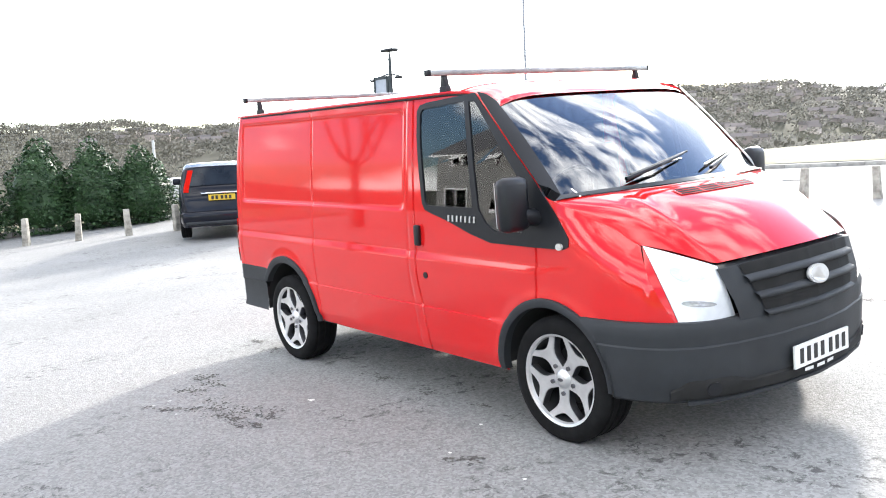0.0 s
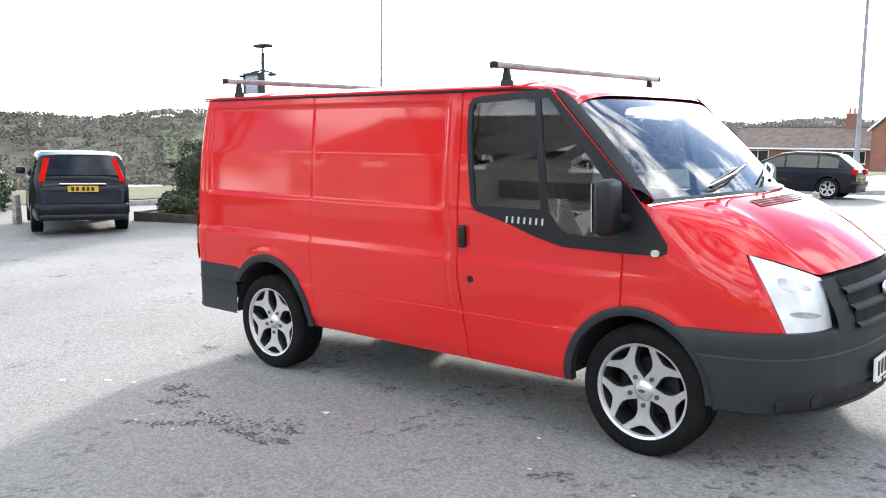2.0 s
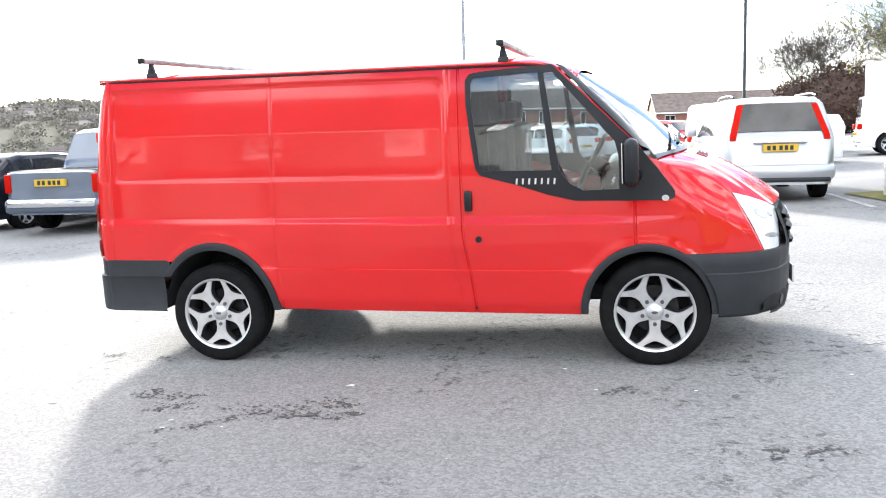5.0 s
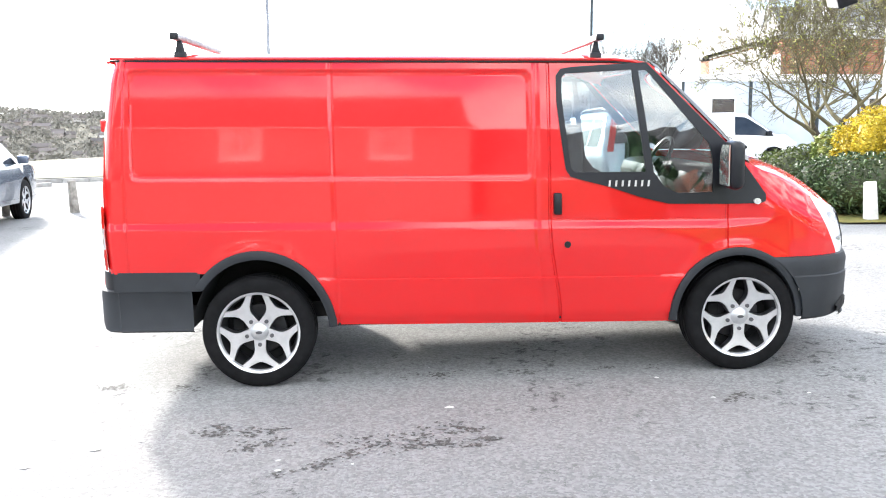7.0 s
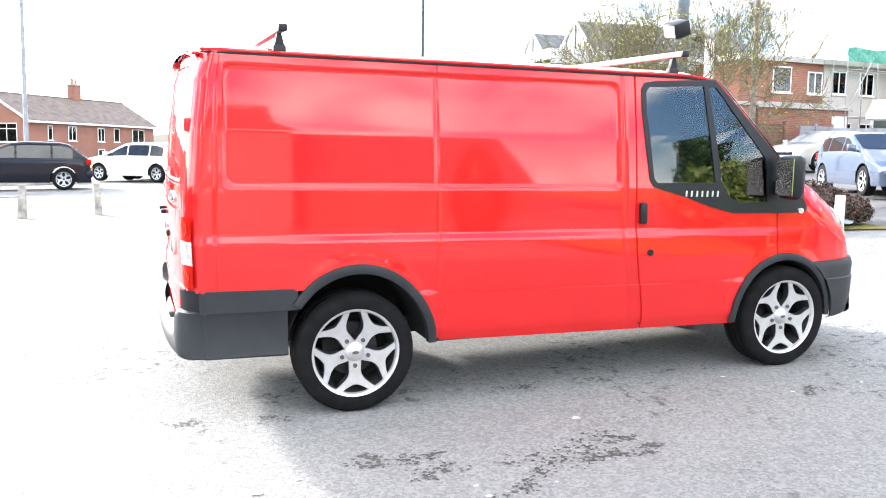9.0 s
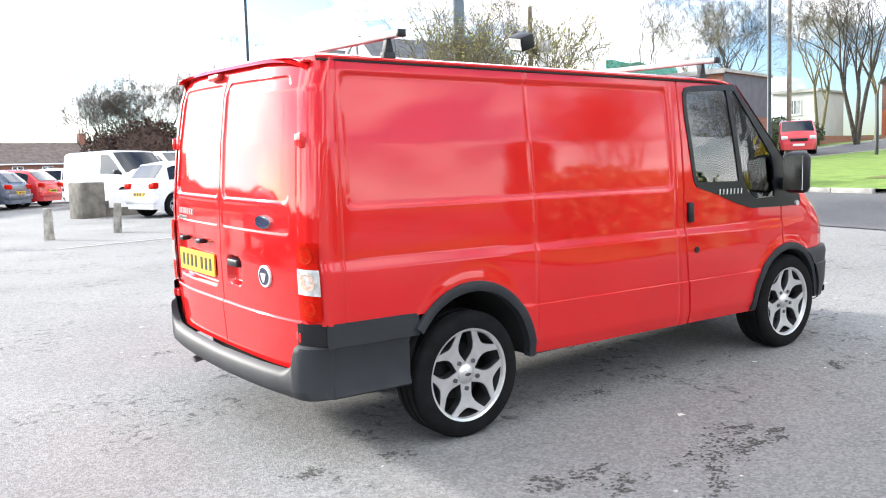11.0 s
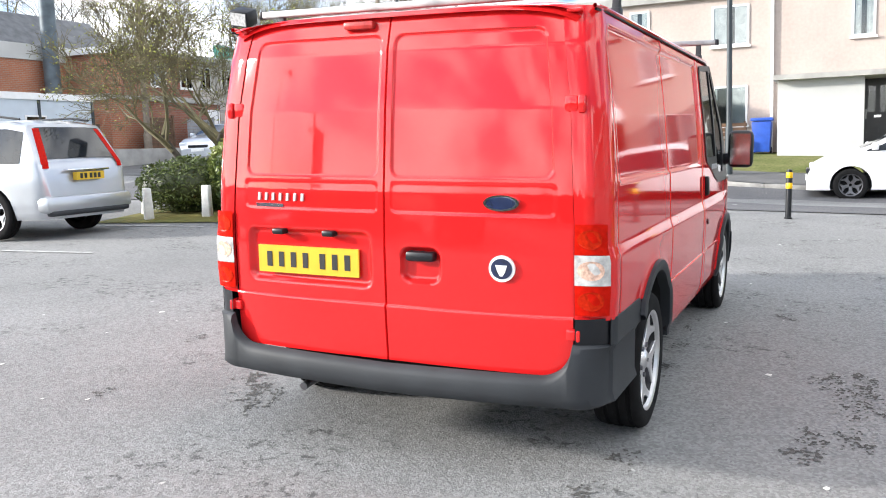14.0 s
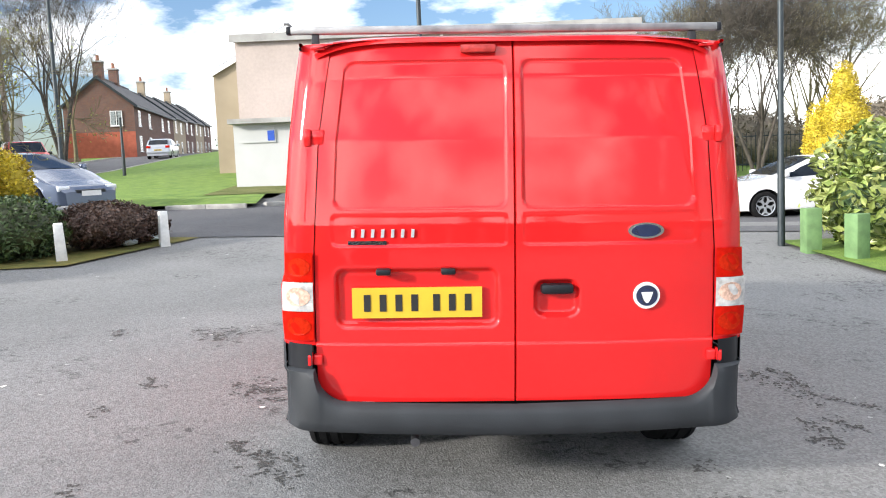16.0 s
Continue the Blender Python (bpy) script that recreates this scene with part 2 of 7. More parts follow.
WHITE_PAINT = mat("flaking_white_paint", (0.72, 0.72, 0.69), 0.7, scale=8, vary=0.12, bump=0.2, rand=0.06)
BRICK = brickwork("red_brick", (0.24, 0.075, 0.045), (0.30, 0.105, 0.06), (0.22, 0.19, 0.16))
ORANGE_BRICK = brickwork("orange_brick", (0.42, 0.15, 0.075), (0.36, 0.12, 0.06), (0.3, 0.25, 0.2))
DARK_BRICK = brickwork("sooty_brick", (0.13, 0.06, 0.045), (0.18, 0.08, 0.05), (0.12, 0.11, 0.10))
RENDER_PINK = mat("pink_render", (0.455, 0.38, 0.34), 0.9, scale=0.8, vary=0.08, bump=0.25, bscale=60, fine=0.05)
RENDER_WHITE = mat("white_render", (0.50, 0.50, 0.49), 0.85, scale=0.9, vary=0.07, bump=0.2, bscale=60)
RENDER_TAN = mat("tan_render", (0.36, 0.29, 0.205), 0.9, scale=0.9, vary=0.1, bump=0.2, bscale=60)
STONE = mat("weathered_stone", (0.15, 0.14, 0.12), 0.95, scale=4, vary=0.35, bump=0.5)
CONCRETE = mat("grey_concrete", (0.36, 0.35, 0.33), 0.9, scale=2, vary=0.2, bump=0.3)
SLATE = mat("roof_slate", (0.085, 0.08, 0.08), 0.7, scale=2, vary=0.3, bump=0.5, bscale=9)
TILE = mat("brown_roof_tile", (0.13, 0.10, 0.085), 0.8, scale=2, vary=0.3, bump=0.5, bscale=9)
UPVC = mat("white_window_frame", (0.80, 0.80, 0.80), 0.35, scale=5, vary=0.04)
PANE = glassy("house_window_pane", (0.80, 0.84, 0.85), ior=1.7)
ROOM = mat("dark_room", (0.035, 0.037, 0.040), 0.9, scale=1.3, vary=0.5)
CURTAIN = mat("net_curtain", (0.62, 0.63, 0.63), 0.8, scale=6, vary=0.2)
BLACK_DOOR = mat("black_door", (0.015, 0.014, 0.014), 0.3, scale=5, vary=0.3)
GREY_GATE = mat("grey_gate", (0.30, 0.31, 0.33), 0.6, 0.3, scale=4, vary=0.2)
FENCE = mat("brown_fence", (0.13, 0.075, 0.045), 0.85, scale=4, vary=0.3, bump=0.3)
BARK = mat("grey_bark", (0.070, 0.060, 0.048), 0.95, scale=6, vary=0.4, bump=0.6)
LICHEN = mat("lichen_bark", (0.17, 0.15, 0.075), 0.95, scale=6, color2=(0.11, 0.095, 0.06), bump=0.6)


def leaf(name, c1, c2, gloss=0.5):
    return mat(name, c1, gloss, scale=3, color2=c2, island=0.45, spec=0.35)


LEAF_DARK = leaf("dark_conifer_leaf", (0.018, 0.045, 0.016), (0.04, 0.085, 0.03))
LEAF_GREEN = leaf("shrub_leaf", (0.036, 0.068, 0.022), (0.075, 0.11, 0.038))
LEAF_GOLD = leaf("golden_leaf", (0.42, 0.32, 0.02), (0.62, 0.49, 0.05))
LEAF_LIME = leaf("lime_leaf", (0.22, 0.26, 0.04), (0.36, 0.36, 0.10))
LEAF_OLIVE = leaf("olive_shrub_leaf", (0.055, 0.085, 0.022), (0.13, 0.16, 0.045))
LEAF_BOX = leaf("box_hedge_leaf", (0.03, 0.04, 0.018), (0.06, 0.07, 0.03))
LEAF_LAUREL = leaf("spotted_laurel_leaf", (0.10, 0.16, 0.03), (0.32, 0.34, 0.11), 0.35)
LEAF_DRY = leaf("dry_twig", (0.13, 0.11, 0.082), (0.24, 0.20, 0.145))
LEAF_BROWN = leaf("brown_twig", (0.06, 0.035, 0.03), (0.11, 0.07, 0.05))


# ---------------------------------------------------------------- building helpers
def shape(name, verts, faces, material, parent=None, label="", smooth=0.0):
    me = bpy.data.meshes.new(name)
    me.from_pydata([tuple(v) for v in verts], [], faces)
    me.materials.append(material)
    if smooth:
        me.shade_smooth()
        me.set_sharp_from_angle(angle=radians(smooth))
    ob = new(name, me)
    if parent:
        ob.parent = parent
    return tagged(ob, label)


def part(name, bm, material, parent=None, label="", smooth=0.0):
    me = bpy.data.meshes.new(name)
    bm.normal_update()
    bm.to_mesh(me)
    bm.free()
    me.materials.append(material)
    if smooth:
        me.shade_smooth()
        me.set_sharp_from_angle(angle=radians(smooth))
    ob = new(name, me)
    if parent:
        ob.parent = parent
    return tagged(ob, label)


def thing(name, m, label, category, group="", kind=""):
    ob = new(name)
    ob.empty_display_size = 0.2
    ob.matrix_world = m
    return tagged(ob, label, category, group, kind)


def add_box(bm, x0, x1, y0, y1, z0, z1, bevel=0.0, m=None):
    r = bmesh.ops.create_cube(bm, size=1.0)["verts"]
    for v in r:
        v.co = Vector((x0 + (v.co.x + 0.5) * (x1 - x0), y0 + (v.co.y + 0.5) * (y1 - y0), z0 + (v.co.z + 0.5) * (z1 - z0)))
    if bevel:
        ed = list({e for v in r for e in v.link_edges})
        r = bmesh.ops.bevel(bm, geom=ed, offset=bevel, segments=2, affect="EDGES", profile=0.5)["verts"]
        r = list({v for f in bm.faces for v in f.verts if v in set(r)})
    if m is not None:
        for v in r:
            v.co = m @ v.co
    return r


def box(name, x0, x1, y0, y1, z0, z1, material, parent=None, label="", bevel=0.0, m=None):
    bm = bmesh.new()
    add_box(bm, x0, x1, y0, y1, z0, z1, bevel, m)
    return part(name, bm, material, parent, label, 40 if bevel else 0)


def grid(us, vs, f, close=False):
    """Vertices and faces of a sheet f(u, v)."""
    verts = [f(u, v) for u in us for v in vs]
    n = len(vs)
    faces = [(i * n + j, (i + 1) * n + j, (i + 1) * n + j + 1, i * n + j + 1) for i in range(len(us) - 1) for j in range(n - 1)]
    return verts, faces


def lathe(profile, seg=32, axis="y"):
    """Turns (radius, along) pairs round the y axis."""
    verts, faces = [], []
    for k in range(seg):
        a = 2 * math.pi * k / seg
        for r, h in profile:
            verts.append((r * math.cos(a), h, r * math.sin(a)) if axis == "y" else (r * math.cos(a), r * math.sin(a), h))
    n = len(profile)
    for k in range(seg):
        k2 = (k + 1) % seg
        for j in range(n - 1):
            faces.append((k * n + j, k * n + j + 1, k2 * n + j + 1, k2 * n + j))
    return verts, faces


def tube(points, radii, sides=6, verts=None, faces=None):
    """A tapered pipe along points, appended to verts and faces."""
    verts = [] if verts is None else verts
    faces = [] if faces is None else faces
    prev = None
    for i, p in enumerate(points):
        p = Vector(p)
        d = (Vector(points[min(i + 1, len(points) - 1)]) - Vector(points[max(i - 1, 0)])).normalized()
        a = d.orthogonal().normalized() if abs(d.z) > 0.9 else Vector((0, 0, 1)).cross(d).normalized()
        b = d.cross(a)
        base = len(verts)
        for k in range(sides):
            w = 2 * math.pi * k / sides
            verts.append(tuple(p + (a * math.cos(w) + b * math.sin(w)) * radii[i]))
        if prev is not None:
            for k in range(sides):
                faces.append((prev + k, prev + (k + 1) % sides, base + (k + 1) % sides, base + k))
        prev = base
    faces.append(tuple(prev + k for k in range(sides)))
    return verts, faces


def prism(poly, to3d, depth):
    """A flat outline (u, v) pushed out by depth: to3d(u, v, w)."""
    bm = bmesh.new()
    lo = [bm.verts.new(to3d(u, v, 0.0)) for u, v in poly]
    hi = [bm.verts.new(to3d(u, v, depth)) for u, v in poly]
    n = len(poly)
    bm.faces.new(hi)
    bm.faces.new(lo[::-1])
    for i in range(n):
        bm.faces.new((lo[i], lo[(i + 1) % n], hi[(i + 1) % n], hi[i]))
    bmesh.ops.recalc_face_normals(bm, faces=bm.faces)
    return bm


def lerp(x, pts):
    """Piecewise straight interpolation through (x, y) pairs."""
    return float(np.interp(x, [p[0] for p in pts], [p[1] for p in pts]))


def sstep(a, b, x):
    t = min(1.0, max(0.0, (x - a) / (b - a)))
    return t * t * (3 - 2 * t)


# ---------------------------------------------------------------- ground
def gh(x, y):
    """Height of the ground: a gentle slope, a valley beyond the road and hills past it."""
    z = lerp(x, ((-400, -1.1), (-16, -0.307), (6, 0.115), (26, 0.92), (40, 1.42), (60, 2.45), (80, 3.2), (400, 5.0)))
    z += lerp(y, ((-400, -4), (-30, -1.0), (5, 0.169), (120, 0.9), (400, 1.5)))
    z -= 0.30 * sstep(10.0, 13.5, x) * (1 - sstep(16.5, 20.5, x)) * (1 - sstep(-1.0, 4.5, y))
    q = -22 - x
    if q > 0:
        z -= 24 * sstep(0, 160, q)
    r = math.hypot(x, y)
    if r > 250:
        az = math.degrees(math.atan2(y, x))
        ridge = 12 + 14 * sstep(80, 100, az)
        ridge += 5 * math.sin(az * 0.11) + 3 * math.sin(az * 0.31 + 1) + 1.5 * math.sin(az * 0.9)
        z += ridge * sstep(250, 800, r) * (1.0 + 0.03 * math.sin(r * 0.02)) + 24 * sstep(0, 160, q) * sstep(250, 700, r)
    return z


def spread(a, b, near, far):
    """Grid lines close together inside a..b and wider beyond."""
    inner = list(np.arange(a, b + 0.01, near))
    lo, hi, step = a, b, near
    outer_lo, outer_hi = [], []
    while hi < far:
        step *= 1.32
        lo, hi = lo - step, hi + step
        outer_lo.append(lo)
        outer_hi.append(hi)
    return outer_lo[::-1] + inner + outer_hi


_v, _f = grid(spread(-34, 40, 2.0, 3000), spread(-26, 40, 2.0, 3000), lambda x, y: (x, y, gh(x, y)))
ground = tagged(shape("ground", _v, _f, ASPHALT, smooth=60), "worn grey asphalt car park with scuffs and damp patches", "ground", kind="structure")
ground.data.materials.append(HILL)
for pol in ground.data.polygons:                    # open country beyond the car park and the streets
    if pol.center.x < -26 or math.hypot(pol.center.x, pol.center.y) > 130:
        pol.material_index = 1


def drape(name, corners, material, lift=0.012, nu=16, nv=6, label="", category="", kind="structure"):
    """A sheet laid over the ground between four corners."""
    a, b, c, d = [Vector((*p, 0)) for p in corners]
    def f(u, v):
        p = a.lerp(b, u).lerp(d.lerp(c, u), v)
        return (p.x, p.y, gh(p.x, p.y) + lift)
    v, fc = grid(np.linspace(0, 1, nu), np.linspace(0, 1, nv), f)
    return tagged(shape(name, v, fc, material, smooth=60), label, category, kind=kind)


DAMP = asphalt("damp_asphalt", (0.075, 0.072, 0.067), 0.6)
rng = random.Random(40)
for px, py, ra, rb, turn in ((1.04, -0.86, 0.20, 0.05, 5), (2.44, -0.86, 0.07, 0.04, 0), (2.10, -0.84, 0.10, 0.03, 10), (2.67, -1.5, 0.16, 0.06, 20), (0.62, -2.06, 0.13, 0.05, 30), (1.10, -1.78, 0.20, 0.06, -15), (1.21, -1.99, 0.14, 0.05, 25), (0.46, -2.2, 0.20, 0.05, 30), (0.16, -1.72, 0.16, 0.05, 0), (-0.93, -0.88, 0.11, 0.06, -30), (-0.47, -0.96, 0.12, 0.06, 20), (1.58, -0.88, 0.12, 0.04, 5), (-0.1, -1.7, 0.14, 0.07, -20), (-0.64, 1.99, 0.10, 0.05, 15), (-0.13, 1.36, 0.11, 0.07, 20), (2.57, 2.14, 0.34, 0.13, 40), (0.96, 1.46, 0.30, 0.12, 25), (-0.38, 1.12, 0.26, 0.10, 30), (2.71, 2.98, 0.16, 0.08, 10), (1.13, 2.21, 0.18, 0.06, 35), (0.83, -1.95, 0.30, 0.10, -10), (0.17, -1.9, 0.16, 0.06, 15), (0.47, 2.32, 0.12, 0.05, 0), (3.6, -2.3, 0.22, 0.07, 10), (4.6, -1.2, 0.18, 0.06, 60)):
    c, q = math.cos(radians(turn)), math.sin(radians(turn))
    vs, fs, cell, seen = [], [], 0.011, {}
    nu, nv, off = int(ra * 1.5 / cell), int(rb * 2.0 / cell), Vector((px * 3.1, py * 2.7, 5.0))
    for i in range(-nu, nu):                        # each scuff is a ragged stain, broken up towards its edge
        for j in range(-nv, nv):
            u, v = i * cell, j * cell
            fade = (u / (ra * 1.5)) ** 2 + (v / (rb * 2.0)) ** 2
            wet = 0.55 * noise.noise(Vector((u * 9, v * 14, 0)) + off) + 0.75 * noise.noise(Vector((u * 38, v * 52, 1)) + off) + 0.28 * noise.noise(Vector((u * 95, v * 95, 2)) + off)
            if wet < 0.06 + 0.75 * fade:
                continue
            corner = []
            for du, dv in ((0, 0), (1, 0), (1, 1), (0, 1)):
                key = (i + du, j + dv)
                if key not in seen:
                    seen[key] = len(vs)
                    uu, vv = key[0] * cell + rng.uniform(-0.004, 0.004), key[1] * cell + rng.uniform(-0.004, 0.004)
                    X, Y = px + uu * c - vv * q, py + uu * q + vv * c
                    vs.append((X, Y, gh(X, Y) + 0.003))
                corner.append(seen[key])
            fs.append(tuple(corner))
    if not fs:
        continue
    tagged(shape("damp_scuff", vs, fs, DAMP, ground), "dark damp scuff marks", kind="stuff")
WEED = mat("pale_litter_speck", (0.62, 0.61, 0.58), 0.8, scale=30, vary=0.2)
for k in range(26):                                 # pale specks of grit and paint
    X, Y = rng.uniform(-1.2, 4.5), rng.choice((rng.uniform(-2.6, -0.9), rng.uniform(1.1, 3.2)))
    r = rng.uniform(0.008, 0.026)
    shape("pale_speck", [(X + r * math.cos(w) * rng.uniform(0.6, 1.6), Y + r * math.sin(w) * rng.uniform(0.5, 1.2), gh(X, Y) + 0.004) for w in [6.2832 * j / 7 for j in range(7)]], [tuple(range(7))], WEED, ground)

# ---------------------------------------------------------------- the red van
RAKE = 0.0205          # the empty van stands a little nose-down
van = thing("panel_van", SLOPE @ pose(0, 0, 0), "bright red panel van with grey bumpers, roof bars and alloy wheels", "van")
SEAMS = (-0.70 - 0.045, 0.483, 1.677, 1.756, 2.826)
SIDE = ((0.36, 0.945), (0.44, 0.968), (0.655, 0.984), (0.672, 0.978), (0.82, 0.986), (0.948, 0.985), (1.0, 0.970), (1.25, 0.963), (1.55, 0.938), (1.88, 0.897), (1.95, 0.885))
XREAR = ((0.40, -0.91), (0.70, -0.930), (0.95, -0.936), (1.2, -0.930), (1.55, -0.900), (1.80, -0.866), (1.95, -0.822), (2.0, -0.805))
WREAR = ((0.40, 0.85), (0.70, 0.855), (1.1, 0.852), (1.55, 0.825), (1.90, 0.775), (2.0, 0.75))
NOSE = ((0.0, 3.82), (0.30, 3.796), (0.58, 3.735), (0.75, 3.665), (0.86, 3.57), (0.92, 3.47), (0.955, 3.36), (0.975, 3.22), (0.985, 3.05))
WHEEL_Z, TYRE_R = 0.335, 0.338
ARCH = ((0.02, 0.338, 0.405, 0.445), (2.90, 0.395, 0.372, 0.390))   # x, z and half axes of the openings


def rake(p):
    return (p[0], p[1], p[2] - RAKE * p[0])


def width_at(x, z):
    """Half width of the body at x and height z."""
    y = lerp(z, SIDE)
    front = lerp(x, ((2.75, 0.985), (3.05, 0.975), (3.22, 0.962), (3.36, 0.935), (3.47, 0.895), (3.57, 0.835), (3.665, 0.735)))
    y = min(y, front) if x > 2.75 else y
    y -= 0.10 * sstep(2.85, 3.30, x) * max(0.0, (z - top_of(x) + 0.22) / 0.22) ** 2
    for i, (xc, zc, a, b) in enumerate(ARCH):      # the flared lip of each wheel arch
        d = math.hypot((x - xc) / a, (z - zc) / b)
        y += 0.009 * math.exp(-((d - 1.12) / 0.09) ** 2) * (z > 0.42)
    return y


def panel_mask(x, z, x0, x1, z0, z1, soft=0.014, corner=0.05):
    r = min(corner, (x1 - x0) / 2, (z1 - z0) / 2)
    qx, qz = abs(x - (x0 + x1) / 2) - (x1 - x0) / 2 + r, abs(z - (z0 + z1) / 2) - (z1 - z0) / 2 + r
    d = r - math.hypot(max(qx, 0.0), max(qz, 0.0)) - min(max(qx, qz), 0.0)
    return sstep(0, soft, d)


def top_of(x):
    return lerp(x, ((-1, 1.95), (2.25, 1.945), (2.36, 1.925), (2.85, 1.43), (2.90, 1.36), (3.20, 1.225), (3.398, 1.12), (3.60, 1.02), (3.8, 0.95)))


def bot_of(x):
    return 0.373 if 0.3 < x < 2.67 else (0.70 if x < 0.3 else 0.745)  # sill height between the arches


xs = sorted(set([round(v, 4) for v in np.arange(-0.93, 3.621, 0.022)] + [round(s + d, 4) for s in SEAMS for d in (-0.010, -0.0045, 0.0045, 0.010)] + [-0.925, -0.915, -0.88, -0.70, -0.686, 1.64, 1.654]))
xs = [x for i, x in enumerate(xs) if i == 0 or x - xs[i - 1] > 0.003]
zs = sorted(set([round(v, 4) for v in np.arange(0.373, 1.951, 0.022)] + [0.655, 0.672, 0.948, 1.0, 1.243, 1.257, 1.866, 1.88, 1.95]))
TRIM = [(1.803, 1.70), (1.803, 1.85), (1.83, 1.888), (1.90, 1.900), (2.343, 1.928), (2.845, 1.430), (2.96, 1.29), (3.062, 1.15), (3.062, 1.11), (3.03, 1.095), (2.82, 1.092), (2.469, 1.095), (2.30, 1.135), (2.10, 1.20), (1.95, 1.238), (1.88, 1.258), (1.852, 1.30), (1.825, 1.50)]


def inside(poly, x, y):
    hit = False
    for i in range(len(poly)):
        (x0, y0), (x1, y1) = poly[i], poly[i - 1]
        if (y0 > y) != (y1 > y) and x < (x1 - x0) * (y - y0) / (y1 - y0) + x0:
            hit = not hit
    return hit


def side_point(x, z):
    z = max(bot_of(x), min(z, top_of(x)))
    x = min(x, 3.585 - (z - 0.76) / 0.36 * 0.187)
    for xc, zc, a, b in ARCH:
        d = math.hypot((x - xc) / a, (z - zc) / b)
        if d < 1 and d > 0.001:
            x, z = xc + (x - xc) / d, zc + (z - zc) / d
    y = width_at(x, z)
    sx = x
    for s in SEAMS:
        if abs(sx - s) < 0.006 and not (s < 0 and z < 0.7) and not (s == 2.826 and z > 1.1):
            y -= 0.010 if s > 1.7 else 0.0035
    if 0.45 < x < 2.44 and 0.655 < z < 0.665:
        y -= 0.006
    y -= 0.011 * panel_mask(x, z, -0.70, 1.654, 1.243, 1.88)
    if 1.50 < x < 2.01 and z < 1.0:                # the lower end of the door gap runs forward
        sx = x + 0.065 * sstep(0.97, 0.40, z) * max(0.0, 1 - abs(x - 1.756) / 0.25)
    if x < -0.60:
        sx = x + (lerp(z, XREAR) + 0.93 + 0.045) * sstep(-0.60, -0.93, x)
    if x < -0.82:
        q = (x + 0.93) / 0.11
        w = lerp(z, WREAR) - 0.022
        y = w + (y - w) * math.sqrt(max(0.0, 1 - (1 - q) ** 2))
    return (sx, y, z)


def side_shell():
    verts, faces, n = [], [], len(zs)
    for x in xs:
        for z in zs:
            p = side_point(x, z)
            verts.append(rake(p))
    for i in range(len(xs) - 1):
        for j in range(n - 1):
            cx, cz = (xs[i] + xs[i + 1]) / 2, (zs[j] + zs[j + 1]) / 2
            if zs[j] >= max(top_of(xs[i]), top_of(xs[i + 1])) or zs[j + 1] <= bot_of(cx):
                continue
            cor = [(xs[a], zs[b]) for a in (i, i + 1) for b in (j, j + 1)]
            if any(all(math.hypot((x - xc) / a, (z - zc) / b) < 1.0 for x, z in cor) for xc, zc, a, b in ARCH):
                continue
            if all(inside(TRIM, x, z) for x, z in cor):
                continue
            faces.append((i * n + j, (i + 1) * n + j, (i + 1) * n + j + 1, i * n + j + 1))
    return verts, faces


_v, _f = side_shell()
for sgn in (-1, 1):
    v2 = [(x, sgn * y, z) for x, y, z in _v]
    ob = shape("side_panel", v2, _f if sgn < 0 else [f[::-1] for f in _f], RED, van, smooth=50)


BOW = 0.055             # the doors bow back towards the middle


def rear_x(y, z):
    w = lerp(z, WREAR)
    x = lerp(z, XREAR) + BOW * (abs(y) / w) ** 3.5
    dz = panel_mask(abs(y) / w * 0.84, z, 0.03, 0.744, 1.262, 1.872, 0.007)
    x += 0.009 * dz
    x += 0.003 * panel_mask(abs(y), z, 0.03, 0.755, 1.112, 1.25, 0.008, 0.03)
    x += 0.028 * panel_mask(y, z, 0.06, 0.75, 0.77, 1.03, 0.028)
    x += 0.032 * panel_mask(y, z, -0.268, -0.072, 0.812, 0.975, 0.022)
    if z < 0.713:
        x -= 0.010 * sstep(0.725, 0.70, z)
    if abs(y) < 0.005:
        x += 0.016
    return x


ys = sorted(set([round(v, 4) for v in np.arange(-0.808, 0.809, 0.008)] + [s * v for s in (-1, 1) for v in (0.0, 0.0055, 0.0095, 0.03, 0.045, 0.744, 0.815)]))
rz = sorted(set([round(v, 4) for v in np.arange(0.46, 1.961, 0.008)] + [0.7, 0.713, 0.727, 1.112, 1.126, 1.25, 1.262, 1.278, 1.872, 1.888]))


def rear_point(u, z):
    w = lerp(z, WREAR)
    y = u / 0.84 * w
    return rake((rear_x(y, z), y, z))


for side in (-1, 1):
    _v, _f = grid([y for y in ys if y * side >= 0], rz, rear_point)
    shape("rear_door", _v, _f, RED, van, "red rear door with pressed panels", smooth=50)
# door frame behind the gaps
_v, _f = grid([k / 20 for k in range(-20, 21)], np.linspace(0.46, 1.915, 16), lambda s, z: rake((lerp(z, XREAR) + 0.040 + BOW * abs(s) ** 3.5, s * (lerp(z, WREAR) - 0.004), z)))
shape("door_frame", _v, _f, DARK, van, "dark door seal", smooth=40)
_v, _f = grid((-0.826, -0.81, -0.78), [k / 20 for k in range(-20, 21)], lambda x, s: rake((x, s * 0.80, 1.925 + 0.030 * (1 - abs(s) ** 9))))
shape("roof_edge", _v, _f, RED, van, smooth=40)
